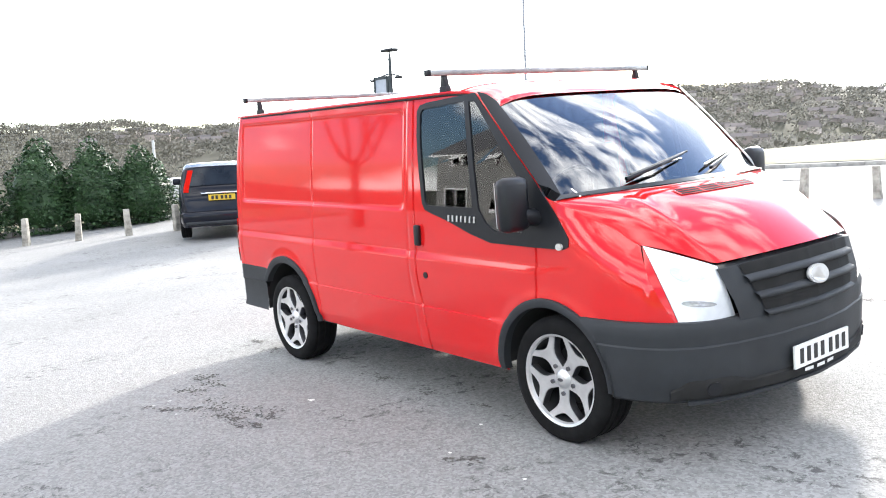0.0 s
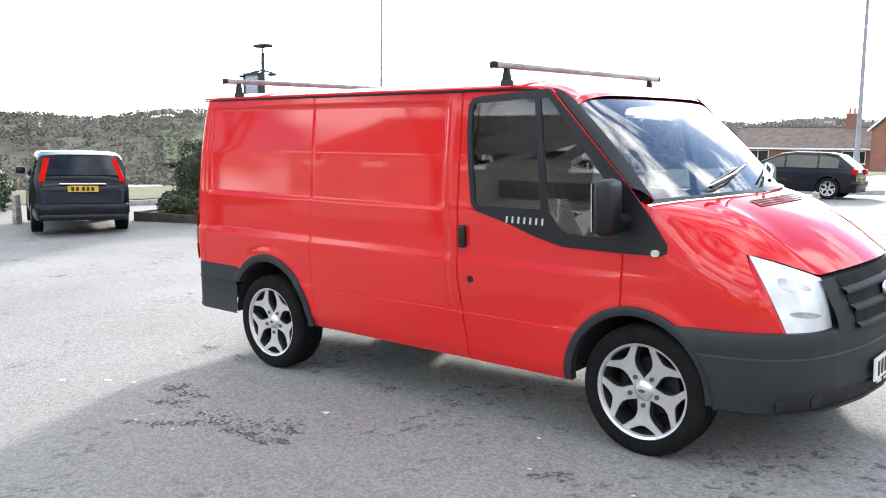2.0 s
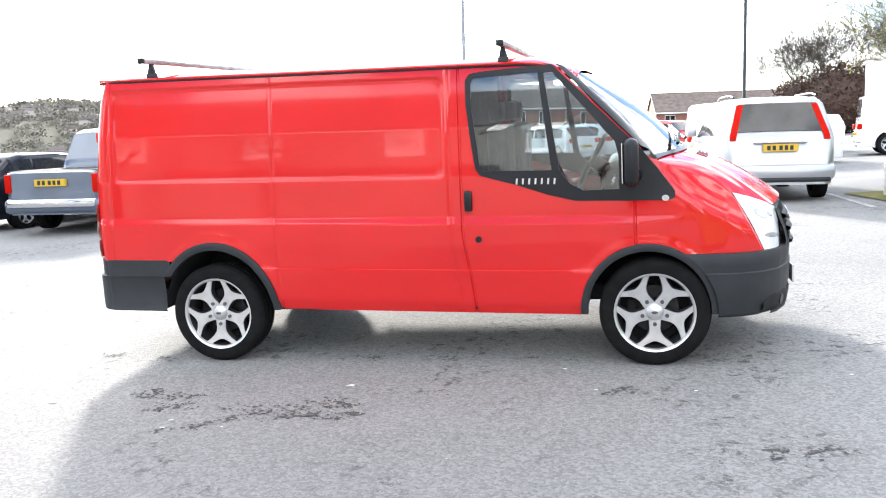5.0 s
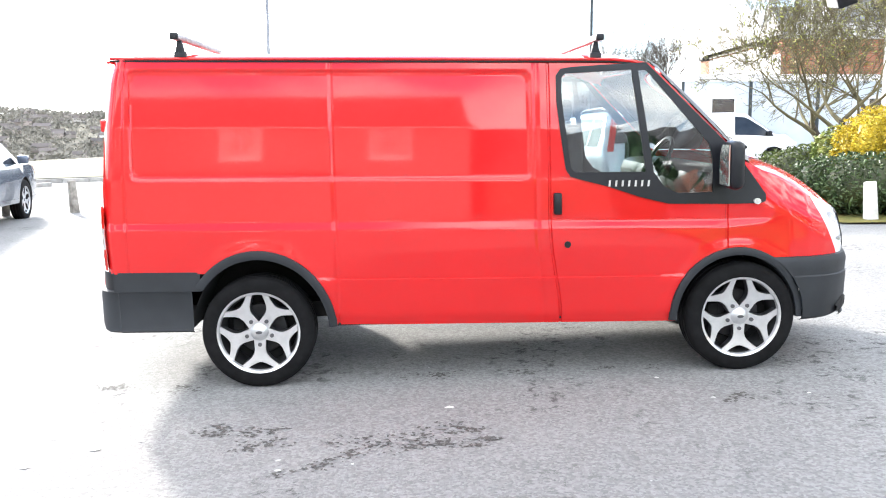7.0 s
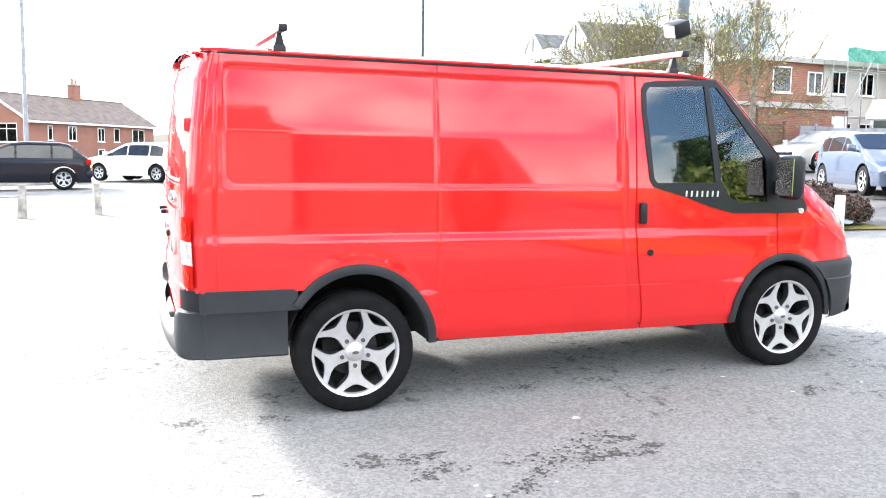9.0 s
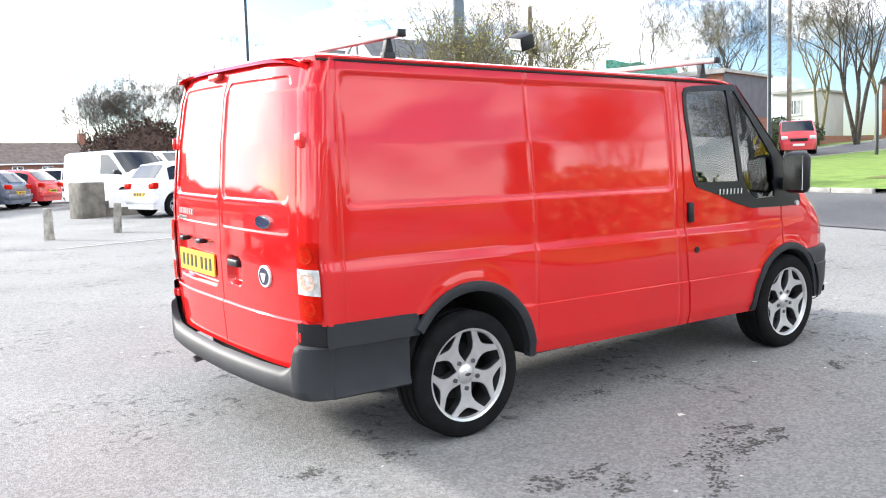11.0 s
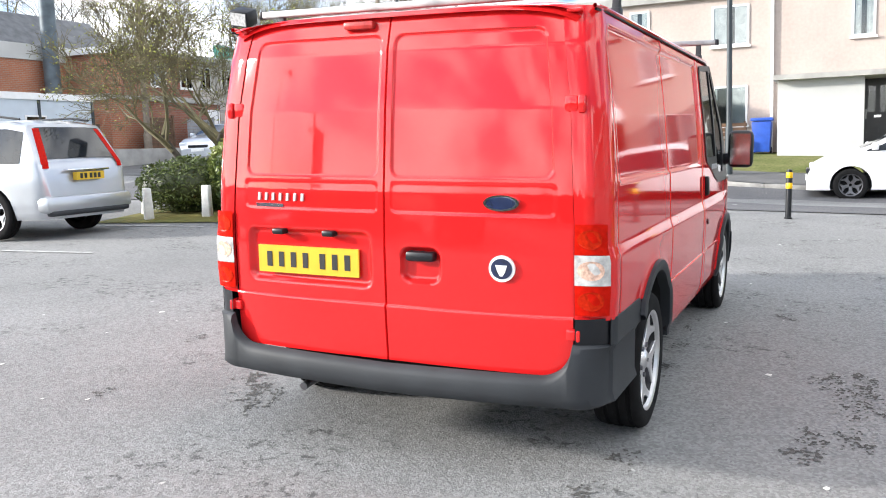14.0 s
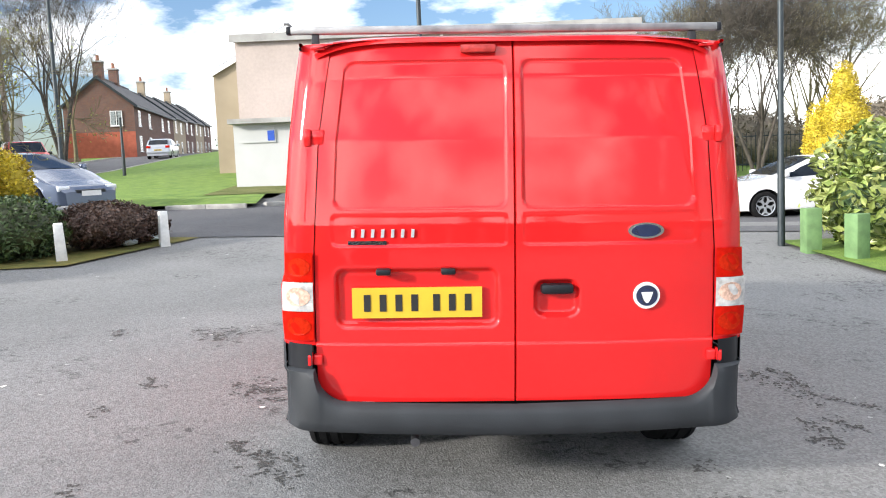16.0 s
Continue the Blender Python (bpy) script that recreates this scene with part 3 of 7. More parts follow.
# roof with raised edges
def roof_point(x, s):
    w = lerp(x, ((-0.86, 0.80), (-0.76, 0.878), (2.2, 0.888), (2.45, 0.84)))
    z = 1.938 + 0.056 * (1 - abs(s) ** 7)
    z -= 0.075 * sstep(2.12, 2.46, x) ** 1.6 + 0.022 * sstep(2.45, 2.49, x) + 0.030 * sstep(-0.64, -0.832, x) + 0.022 * sstep(-0.832, -0.852, x)
    return rake((x + 0.05 * (1 - s * s) * sstep(2.0, 2.46, x) + 0.055 * abs(s) ** 3 * sstep(-0.56, -0.832, x), s * w, z))


_v, _f = grid([-0.852, -0.846, -0.840] + list(np.arange(-0.832, 2.45, 0.04)) + [2.46, 2.475, 2.49], [k / 40 for k in range(-40, 41)], roof_point)
shape("roof", _v, _f, RED, van, "red low roof", smooth=40)
for sgn in (-1, 1):
    run = np.linspace(-0.775, 2.40, 24)
    v, f = tube([rake((x, sgn * lerp(x, ((-0.86, 0.80), (-0.76, 0.886), (2.2, 0.895), (2.40, 0.868))), 1.944 - 0.05 * sstep(2.2, 2.42, x))) for x in run], [0.009] * 24, 6)
    shape("roof_gutter", v, f, RED, van, smooth=50)
    v, f = tube([rake((x, sgn * lerp(x, ((-0.86, 0.80), (-0.76, 0.890), (2.2, 0.898), (2.40, 0.871))), 1.930 - 0.05 * sstep(2.2, 2.42, x))) for x in run], [0.0055] * 24, 5)
    shape("gutter_seal", v, f, DARK, van, "dark seal under the gutter", smooth=50)
# windscreen, bonnet and front
def cowl_x(s):
    return 2.95 + 0.22 * (1 - s * s)


def screen_point(u, s):
    a = Vector((2.452 + 0.05 * (1 - s * s), s * 0.835, 1.872 + 0.036 * (1 - abs(s) ** 9)))
    b = Vector((cowl_x(s), s * 0.875, 1.352 + 0.02 * (1 - s * s)))
    p = a.lerp(b, u)
    p.z += 0.03 * math.sin(math.pi * u) * (1 - s * s)
    p.x += 0.02 * math.sin(math.pi * u)
    return rake(p)


SS = [k / 16 for k in range(-16, 17)]
_v, _f = grid([k / 10 for k in range(11)], SS, screen_point)
screen = shape("windscreen", _v, _f, SCREEN_GLASS, van, "clear glass windscreen", smooth=60)
screen.visible_shadow = False
for sgn in (-1, 1):                                # black front pillars
    v, f = grid([k / 10 for k in range(11)], (0.0, 0.5, 1.0), lambda u, w: rake(Vector(side_point(2.36 + 0.50 * u, 1.93 - 0.505 * u)).lerp(Vector(screen_point(u, 1.0)) + Vector((0, 0, RAKE * screen_point(u, 1.0)[0])), w) + Vector((0.004, 0.006, 0.008 + 0.01 * (w == 0.5)))))
    shape("front_pillar", [(x, sgn * y, z) for x, y, z in v], f, BLACK_PLASTIC, van, smooth=60)


def nose_x(y):
    return lerp(abs(y), NOSE)


def bonnet_point(u, s):
    t = abs(s)
    a = Vector((cowl_x(s) + 0.01, s * 0.885, 1.345 + 0.015 * (1 - s * s)))
    xe = 2.955 + (3.398 - 2.955) * u
    edge = Vector((xe, math.copysign(width_at(xe, top_of(xe)) - 0.001, s), top_of(xe)))
    if t < 0.62:
        yy = s / 0.62 * 0.607
        nf = Vector((3.775 - 0.11 * (t / 0.62) ** 2, yy, 1.035 - 0.026 * (t / 0.62) ** 2))
    else:
        k = (t - 0.62) / 0.38
        nf = Vector((3.665 - 0.267 * k, math.copysign(0.607 + 0.201 * k, s), 1.009 + 0.111 * k))
    mid = a.lerp(nf, u)
    mid.z += 0.050 * math.sin(math.pi * min(1, u * 0.92)) + 0.012 * math.sin(math.pi * u) * math.exp(-((t - 0.66) / 0.07) ** 2)
    p = mid.lerp(edge, sstep(0.80, 1.0, t))
    return rake(p)


_v, _f = grid([k / 24 for k in range(25)], [k / 36 for k in range(-36, 37)], bonnet_point)
shape("bonnet", _v, _f, RED, van, "red sloping bonnet", smooth=40)
# bonnet vents and scuttle
def on_bonnet(u, q, lift):
    return Vector(bonnet_point(u, q)) + Vector((lift * 0.3, 0, lift))


_v, _f = grid(np.linspace(0.125, 0.245, 6), np.linspace(-0.37, 0.37, 25), lambda u, q: on_bonnet(u + 0.02 * q * q, q, 0.004))
vent = shape("bonnet_vent", _v, _f, DARK, van, "black slotted bonnet vent", smooth=40)
for u0 in (0.128, 0.166, 0.204, 0.240):
    v, f = grid((u0 - 0.004, u0, u0 + 0.004), np.linspace(-0.375, 0.375, 25), lambda u, q: on_bonnet(u + 0.02 * q * q, q, 0.0065 - 0.002 * (abs(u - u0) > 0.002)))
    shape("vent_slat", v, f, RED, vent, smooth=50)
for q0 in (-0.37, -0.185, 0.0, 0.185, 0.37):
    v, f = grid(np.linspace(0.128, 0.240, 5), (q0 - 0.007, q0, q0 + 0.007), lambda u, q: on_bonnet(u + 0.02 * q * q, q, 0.006 - 0.002 * (abs(q - q0) > 0.003)))
    shape("vent_divider", v, f, RED, vent, smooth=50)
_v, _f = grid((0.0, 0.5, 1.0), SS, lambda u, s: Vector(screen_point(0.99, s)).lerp(Vector(bonnet_point(0.0, s)), u) + Vector((0.012 * u, 0, 0.006)))
shape("scuttle", _v, _f, BLACK_PLASTIC, van)
for y0, y1 in ((-0.62, -0.02), (0.10, 0.68)):
    v, f = tube([Vector(screen_point(0.97, y0)) + Vector((0.03, 0, 0.03)), Vector(screen_point(0.9, y0 * 0.5 + y1 * 0.5)) + Vector((0.03, 0, 0.035)), Vector(screen_point(0.82, y1)) + Vector((0.02, 0, 0.025))], [0.012, 0.010, 0.006], 6)
    tube([Vector(screen_point(0.93, y0 * 0.9)) + Vector((0.02, 0, 0.02)), Vector(screen_point(0.8, y1 + 0.05)) + Vector((0.02, 0, 0.02))], [0.008, 0.006], 5, v, f)
    shape("wiper", v, f, BLACK_PLASTIC, van)


def front_point(y, z, out=0.0):
    """Point of the nose at offset y and height z."""
    lean = 0.30 * max(0.0, z - 0.82) + 0.10 * max(0.0, 0.50 - z)
    x = nose_x(y) - lean
    nrm = Vector((1.0, (nose_x(abs(y) - 0.01) - nose_x(abs(y) + 0.01)) / 0.02 * (1 if y > 0 else -1) * 1.0, 0)).normalized() if abs(y) < 0.95 else Vector((0.2, math.copysign(1, y), 0)).normalized()
    return Vector(rake((x + nrm.x * out, y + nrm.y * out, z)))


NY = sorted([s * y for s in (-1, 1) for y in (0.08, 0.2, 0.3, 0.42, 0.5, 0.56, 0.58, 0.64, 0.70, 0.75, 0.80, 0.84, 0.87, 0.895, 0.915, 0.93, 0.945, 0.958, 0.967, 0.975, 0.982)] + [0.0])


def bumper_point(y, z, out):
    """The bumper wraps round the corner and ends along the curve of the wheel arch."""
    p = front_point(y, z, out)
    xc, zc, a, b = ARCH[1]
    p.x = max(p.x, xc + 1.10 * a * math.sqrt(max(0.0, 1 - ((z - zc) / (1.10 * b)) ** 2)))
    return p


_v, _f = grid(NY, (0.365, 0.385, 0.43, 0.50, 0.56, 0.63, 0.642, 0.65, 0.69, 0.73, 0.752, 0.764, 0.767), lambda y, z: bumper_point(y, z, lerp(z, ((0.365, -0.03), (0.385, 0.0), (0.5, 0.016), (0.642, 0.022), (0.65, 0.014), (0.73, 0.02), (0.764, 0.008), (0.767, -0.05)))))
shape("front_bumper", _v, _f, GREY_PLASTIC, van, "matt grey plastic front bumper", smooth=45)
def under_bonnet(y, z):
    """Squeezes heights of the grille under the curved edge of the bonnet."""
    return 0.75 + (z - 0.75) * (1.030 - 0.026 * min(1.0, abs(y) / 0.60) ** 2 - 0.75) / 0.28


_v, _f = grid([k / 16 for k in range(-16, 17)], (0.742, 0.80, 0.86, 0.93, 0.985, 1.02, 1.03), lambda q, z: front_point(q * (0.555 + 0.06 * (z - 0.75) / 0.26), under_bonnet(q * 0.6, z), 0.014 if z < 1.025 else -0.03))
shape("grille_surround", _v, _f, GREY_PLASTIC, van, "matt grey grille surround", smooth=45)
GRILLE_W = ((0.74, 0.385), (1.03, 0.50))
for z0, z1 in ((0.778, 0.838), (0.876, 0.926), (0.966, 1.022)):
    v, f = grid([k / 14 for k in range(-14, 15)], (z0, z1), lambda q, z: front_point(q * lerp(z, GRILLE_W), under_bonnet(q * 0.5, z), 0.020))
    slot = shape("grille_slot", v, f, DARK, van, "black mesh slot of the grille")
    for k in range(1, 5):
        zz = z0 + (z1 - z0) * k / 5
        v, f = grid([k2 / 14 for k2 in range(-14, 15)], (zz - 0.0018, zz + 0.0018), lambda q, z: front_point(q * lerp(z, GRILLE_W), under_bonnet(q * 0.5, z), 0.024))
        shape("grille_wire", v, f, DARK, slot)
for z0, hh in ((0.762, 0.017), (0.857, 0.020), (0.946, 0.021)):
    v, f = grid([k / 14 for k in range(-14, 15)], (z0 - hh, z0 - 0.6 * hh, z0, z0 + 0.6 * hh, z0 + hh), lambda q, z: front_point(q * (lerp(z, GRILLE_W) + 0.012), under_bonnet(q * 0.5, z), 0.018 + 0.026 * math.sqrt(max(0.0, 1 - ((z - z0) / hh) ** 2))))
    shape("grille_bar", v, f, GREY_PLASTIC, van, smooth=60)


def badge(cx, cy, to3d, rx, ry, material, inner, parent, name="badge"):
    """An oval badge: raised rim and plain face."""
    ring = [(cx + rx * math.cos(a), cy + ry * math.sin(a)) for a in [2 * math.pi * k / 28 for k in range(28)]]
    b = part(name, prism(ring, to3d, 0.012), material, parent, smooth=40)
    face = [(cx + 0.82 * (u - cx), cy + 0.78 * (v - cy)) for u, v in ring]
    part("badge_face", prism(face, lambda u, v, w: to3d(u, v, 0.010 + w), 0.005), inner, b)
    return b


BLUE_FACE = mat("dark_blue_enamel", (0.012, 0.02, 0.06), 0.2, scale=20, vary=0.2, coat=1.0)
badge(0.0, 0.895, lambda u, v, w: front_point(u, v, 0.040 + w), 0.090, 0.046, ALLOY, ALLOY, van)
part("number_plate", prism([(-0.26, 0.455), (0.26, 0.455), (0.26, 0.57), (-0.26, 0.57)], lambda u, v, w: Vector((3.842 + w, u, v - RAKE * 3.84)), 0.01), WHITE_PLATE, van, "white front number plate")
for k, u in enumerate((-0.20, -0.135, -0.07, -0.005, 0.075, 0.14, 0.205)):
    part("plate_bar", prism([(u - 0.015, 0.475), (u + 0.015, 0.475), (u + 0.015, 0.55), (u - 0.015, 0.55)], lambda u, v, w: Vector((3.853 + w, u, v - RAKE * 3.84)), 0.003), INK, van)
_v, _f = grid([k / 28 * 0.86 for k in range(-28, 29)], (0.0, 0.15, 0.85, 1.0), lambda y, k: front_point(y, 0.392 + k * (0.066 + 0.034 * sstep(0.50, 0.62, abs(y)) - 0.05 * sstep(0.78, 0.86, abs(y))), 0.024 if 0.1 < k < 0.9 else 0.012))
intake = shape("lower_grille", _v, _f, DARK, van, "black lower air intake", smooth=45)
for sgn in (-1, 1):
    ring = [(sgn * 0.70 + 0.036 * math.cos(a), 0.440 + 0.033 * math.sin(a)) for a in [2 * math.pi * k / 18 for k in range(18)]]
    part("fog_lamp_blank", prism(ring, lambda u, v, w: front_point(u, v, 0.022 + w), 0.008), BLACK_PLASTIC, intake, smooth=40)
_v, _f = grid([k / 28 * 0.80 for k in range(-28, 29)], (0.362, 0.372, 0.386, 0.392), lambda y, z: front_point(y, z, 0.022 if 0.365 < z < 0.39 else 0.004))
shape("bumper_lip", _v, _f, GREY_PLASTIC, van, smooth=50)
for u in (-0.1, 0.0, 0.1):
    v, f = grid((u - 0.035, u + 0.035), (0.416, 0.434), lambda y, z: front_point(y, z, 0.031))
    shape("lower_grille_slot", v, f, WHITE_PLATE, van)
for sgn in (-1, 1):
    def lamp_point(u, z, out=0.0):
        # four corners, bowed outwards; u runs from the grille to the wing, z upwards
        br, bl, tr, tl = Vector((3.715, 0.535, 0.755)), Vector((3.590, 0.806, 0.757)), Vector((3.672, 0.607, 1.010)), Vector((3.402, 0.812, 1.118))
        p = br.lerp(bl, u).lerp(tr.lerp(tl, u), z)
        p += Vector((0.75, 0.55, 0.15)) * (0.035 * math.sin(math.pi * min(1, u)) * (1 - 0.3 * z) + 0.030 * math.sin(math.pi * z) * (0.4 + 0.6 * math.sin(math.pi * u)) + out + 0.004)
        return Vector(rake((p.x, sgn * p.y, p.z)))
    v, f = grid([k / 10 for k in range(11)], [k / 8 for k in range(9)], lamp_point)
    hl = shape("headlamp", v, f if sgn > 0 else [q[::-1] for q in f], LENS, van, "clear wraparound headlamp", smooth=50)
    v, f = grid([k / 8 for k in range(9)], (0.0, 0.3, 0.65, 1.0), lambda z, w: lamp_point(1.0, z).lerp(Vector((1, sgn, 1)) * Vector(rake(side_point(3.62, 0.757 + 0.361 * z))), w) + Vector((-0.003, 0.0, 0.0)))
    shape("wing_corner", v, f, RED, van, smooth=60)
    for cu, cz, ru, rz2, m in ((0.66, 0.68, 0.14, 0.10, LAMP_SHADE), (0.40, 0.70, 0.10, 0.05, LAMP_SHADE), (0.56, 0.26, 0.28, 0.045, LAMP_SHADE)):
        v, f = grid([0.05, 0.5, 1.0], [2 * math.pi * k / 20 for k in range(21)], lambda r, a: lamp_point(cu + ru * r * math.cos(a), cz + rz2 * r * math.sin(a), 0.002))
        shape("reflector", v, f, m, hl, smooth=60)

# black window surround, door glass and mirrors
GLASS_A = [(1.836, 1.70), (1.836, 1.835), (1.86, 1.862), (2.255, 1.885), (2.33, 1.285), (1.905, 1.285), (1.882, 1.31)]
GLASS_B = [(2.292, 1.880), (2.345, 1.882), (2.715, 1.450), (2.735, 1.36), (2.735, 1.165), (2.52, 1.158), (2.44, 1.20), (2.378, 1.285)]


def cut_sheet(outer, holes, to3d, depth):
    """A flat sheet with holes and a rim of the given depth."""
    bm = bmesh.new()
    loops = []
    for poly in [outer] + holes:
        vs = [bm.verts.new((u, v, 0)) for u, v in poly]
        loops.append([bm.edges.new((vs[i], vs[(i + 1) % len(vs)])) for i in range(len(vs))])
    bmesh.ops.triangle_fill(bm, use_beauty=True, use_dissolve=False, edges=[e for l in loops for e in l])
    bmesh.ops.subdivide_edges(bm, edges=[e for e in bm.edges if e.calc_length() > 0.25], cuts=2)
    bmesh.ops.triangulate(bm, faces=bm.faces)
    r = bmesh.ops.extrude_face_region(bm, geom=bm.faces[:])
    top = {v for v in r["geom"] if isinstance(v, bmesh.types.BMVert)}
    for v in bm.verts:
        v.co = to3d(v.co.x, v.co.y, depth if v in top else 0.0)
    bmesh.ops.recalc_face_normals(bm, faces=bm.faces)
    return bm


def densify(poly, step=0.06):
    out = []
    for i, p in enumerate(poly):
        q = poly[(i + 1) % len(poly)]
        k = max(1, int(math.dist(p, q) / step))
        out += [(p[0] + (q[0] - p[0]) * j / k, p[1] + (q[1] - p[1]) * j / k) for j in range(k)]
    return out


for sgn in (-1, 1):
    on_side = lambda u, v, w: Vector(rake((u, sgn * (width_at(u, v) + w), v)))
    part("window_surround", cut_sheet(densify(TRIM), [densify(GLASS_A), densify(GLASS_B)], lambda u, v, w: on_side(u, v, -0.006 + w), 0.012), BLACK_PLASTIC, van, "black plastic window surround", smooth=30)
    for nm, gl in (("door_glass", GLASS_A), ("quarter_glass", GLASS_B)):
        g = part(nm, cut_sheet(densify(gl), [], lambda u, v, w: on_side(u, v, -0.004 + w), 0.003), GLASS, van)
        g.visible_shadow = False
    part("indicator", prism([(3.006 + 0.022 * math.cos(a), 1.108 + 0.018 * math.sin(a)) for a in [k * math.pi / 8 for k in range(16)]], lambda u, v, w: on_side(u, v, 0.004 + w), 0.012), CLEAR_LENS, van, "clear side repeater")
    for k in range(7):                             # model badge as plain raised shapes
        u0 = 2.105 + 0.039 * k
        part("badge_shape", prism([(u0, 1.200), (u0 + 0.011, 1.200), (u0 + 0.015, 1.236), (u0 + 0.004, 1.236)], lambda u, v, w: on_side(u, v, 0.006 + w), 0.005), ALLOY, van)
    # door handle in its cup and the lock
    part("handle_cup", prism([(1.775, 1.03), (1.832, 1.03), (1.842, 1.045), (1.842, 1.155), (1.832, 1.17), (1.775, 1.17)], lambda u, v, w: on_side(u, v, -0.001 + w), 0.004), RED, van)
    bmh = bmesh.new()
    add_box(bmh, 1.775, 1.825, 0, 0.03, 1.035, 1.165, 0.012)
    for v in bmh.verts:
        v.co = on_side(v.co.x, v.co.z, v.co.y)
    part("door_handle", bmh, BLACK_PLASTIC, van, "black door handle", smooth=40)
    part("door_lock", prism([(1.858 + 0.020 * math.cos(a), 0.856 + 0.020 * math.sin(a)) for a in [k * math.pi / 8 for k in range(16)]], lambda u, v, w: on_side(u, v, w - 0.002), 0.008), BLACK_PLASTIC, van)
    # mirror on its arm
    bmm = bmesh.new()
    add_box(bmm, 2.762, 2.855, 1.0, 1.185, 1.19, 1.472, 0.04)
    mi = part("mirror", bmm, BLACK_PLASTIC, van, "large black door mirror", smooth=50)
    box("mirror_glass", 2.755, 2.761, 1.02, 1.165, 1.215, 1.45, CHROME, mi)
    v, f = tube([(2.84, 0.90, 1.235), (2.82, 1.04, 1.27)], [0.05, 0.042], 8)
    shape("mirror_arm", v, f, BLACK_PLASTIC, mi, smooth=50)
    for o in (mi, *mi.children):
        for q in o.data.vertices:
            q.co.y *= sgn
            q.co.z -= RAKE * 2.81
        if sgn < 0:
            o.data.flip_normals()
    # wheel arch mouldings and liners
    for i, (xc, zc, a, b) in enumerate(ARCH):
        a0, a1 = ((0.07, math.pi * 0.80) if i == 0 else (0.0, math.pi + 0.03))
        ang = [a0 + (a1 - a0) * k / 28 for k in range(29)]
        def arch(t, w):
            r = (0.995, 1.0, 1.06, 1.115, 1.12)[w]
            x, z = xc + a * r * math.cos(t), zc + b * r * math.sin(t)
            return rake((x, sgn * (width_at(max(x, -0.8), max(0.4, z)) + (-0.03, 0.020, 0.026, 0.016, -0.004)[w]), z))
        v, f = grid(ang, (0, 1, 2, 3, 4), arch)
        shape("arch_moulding", v, f, GREY_PLASTIC, van, "grey wheel arch moulding", smooth=45)
        v, f = grid([0.09 + (math.pi - 0.15) * k / 20 for k in range(21)], (0, 1, 2), lambda t, w: rake((xc + a * 1.0 * math.cos(t), sgn * (0.97, 0.60, 0.40)[w], zc + b * 1.0 * math.sin(t))))
        shape("arch_liner", v, f, DARK, van, smooth=60)
        box("arch_wall", xc - a * 1.02, xc + a * 1.02, min(sgn * 0.40, sgn * 0.42), max(sgn * 0.40, sgn * 0.42), 0.34, zc + b * 1.02 - RAKE * xc, DARK, van)

# rear bumper, lamps, hinges, plate, handle and badges
RB = ((0.335, 0.02), (0.348, 0.0), (0.385, -0.012), (0.43, -0.012), (0.455, 0.0), (0.468, 0.03))


def bumper_path(s):
    """Plan of the rear bumper for s in -1..1: across the back and round both corners."""
    t = abs(s)
    if t < 0.66:
        return (-0.985 + 0.045 * (t / 0.66) ** 3, s / 0.66 * 0.80)
    q = (t - 0.66) / 0.14
    if q < 1:
        a = q * math.pi / 2
        return (-0.940 + 0.14 * (1 - math.cos(a)), math.copysign(0.80 + 0.172 * math.sin(a), s))
    return (-0.800 + (t - 0.80) / 0.20 * 0.425, math.copysign(0.972 + 0.012, s))


def rear_bumper_point(q, j):
    """The bumper rises in a round curve beside the foot of each door."""
    x, y = bumper_path(q)
    z, inset = RB[j]
    turn = sstep(0.64, 0.80, abs(q))
    rise = 0.138 * (1 - math.sqrt(1 - min(1.0, max(0.0, (abs(y) - 0.70) / 0.135)) ** 2))
    return rake((x + inset * (1 - turn), y - math.copysign(inset * turn, q), z - 0.012 * (1 - min(1.0, abs(q) / 0.58)) + (rise if j > 2 else 0.01 * turn)))


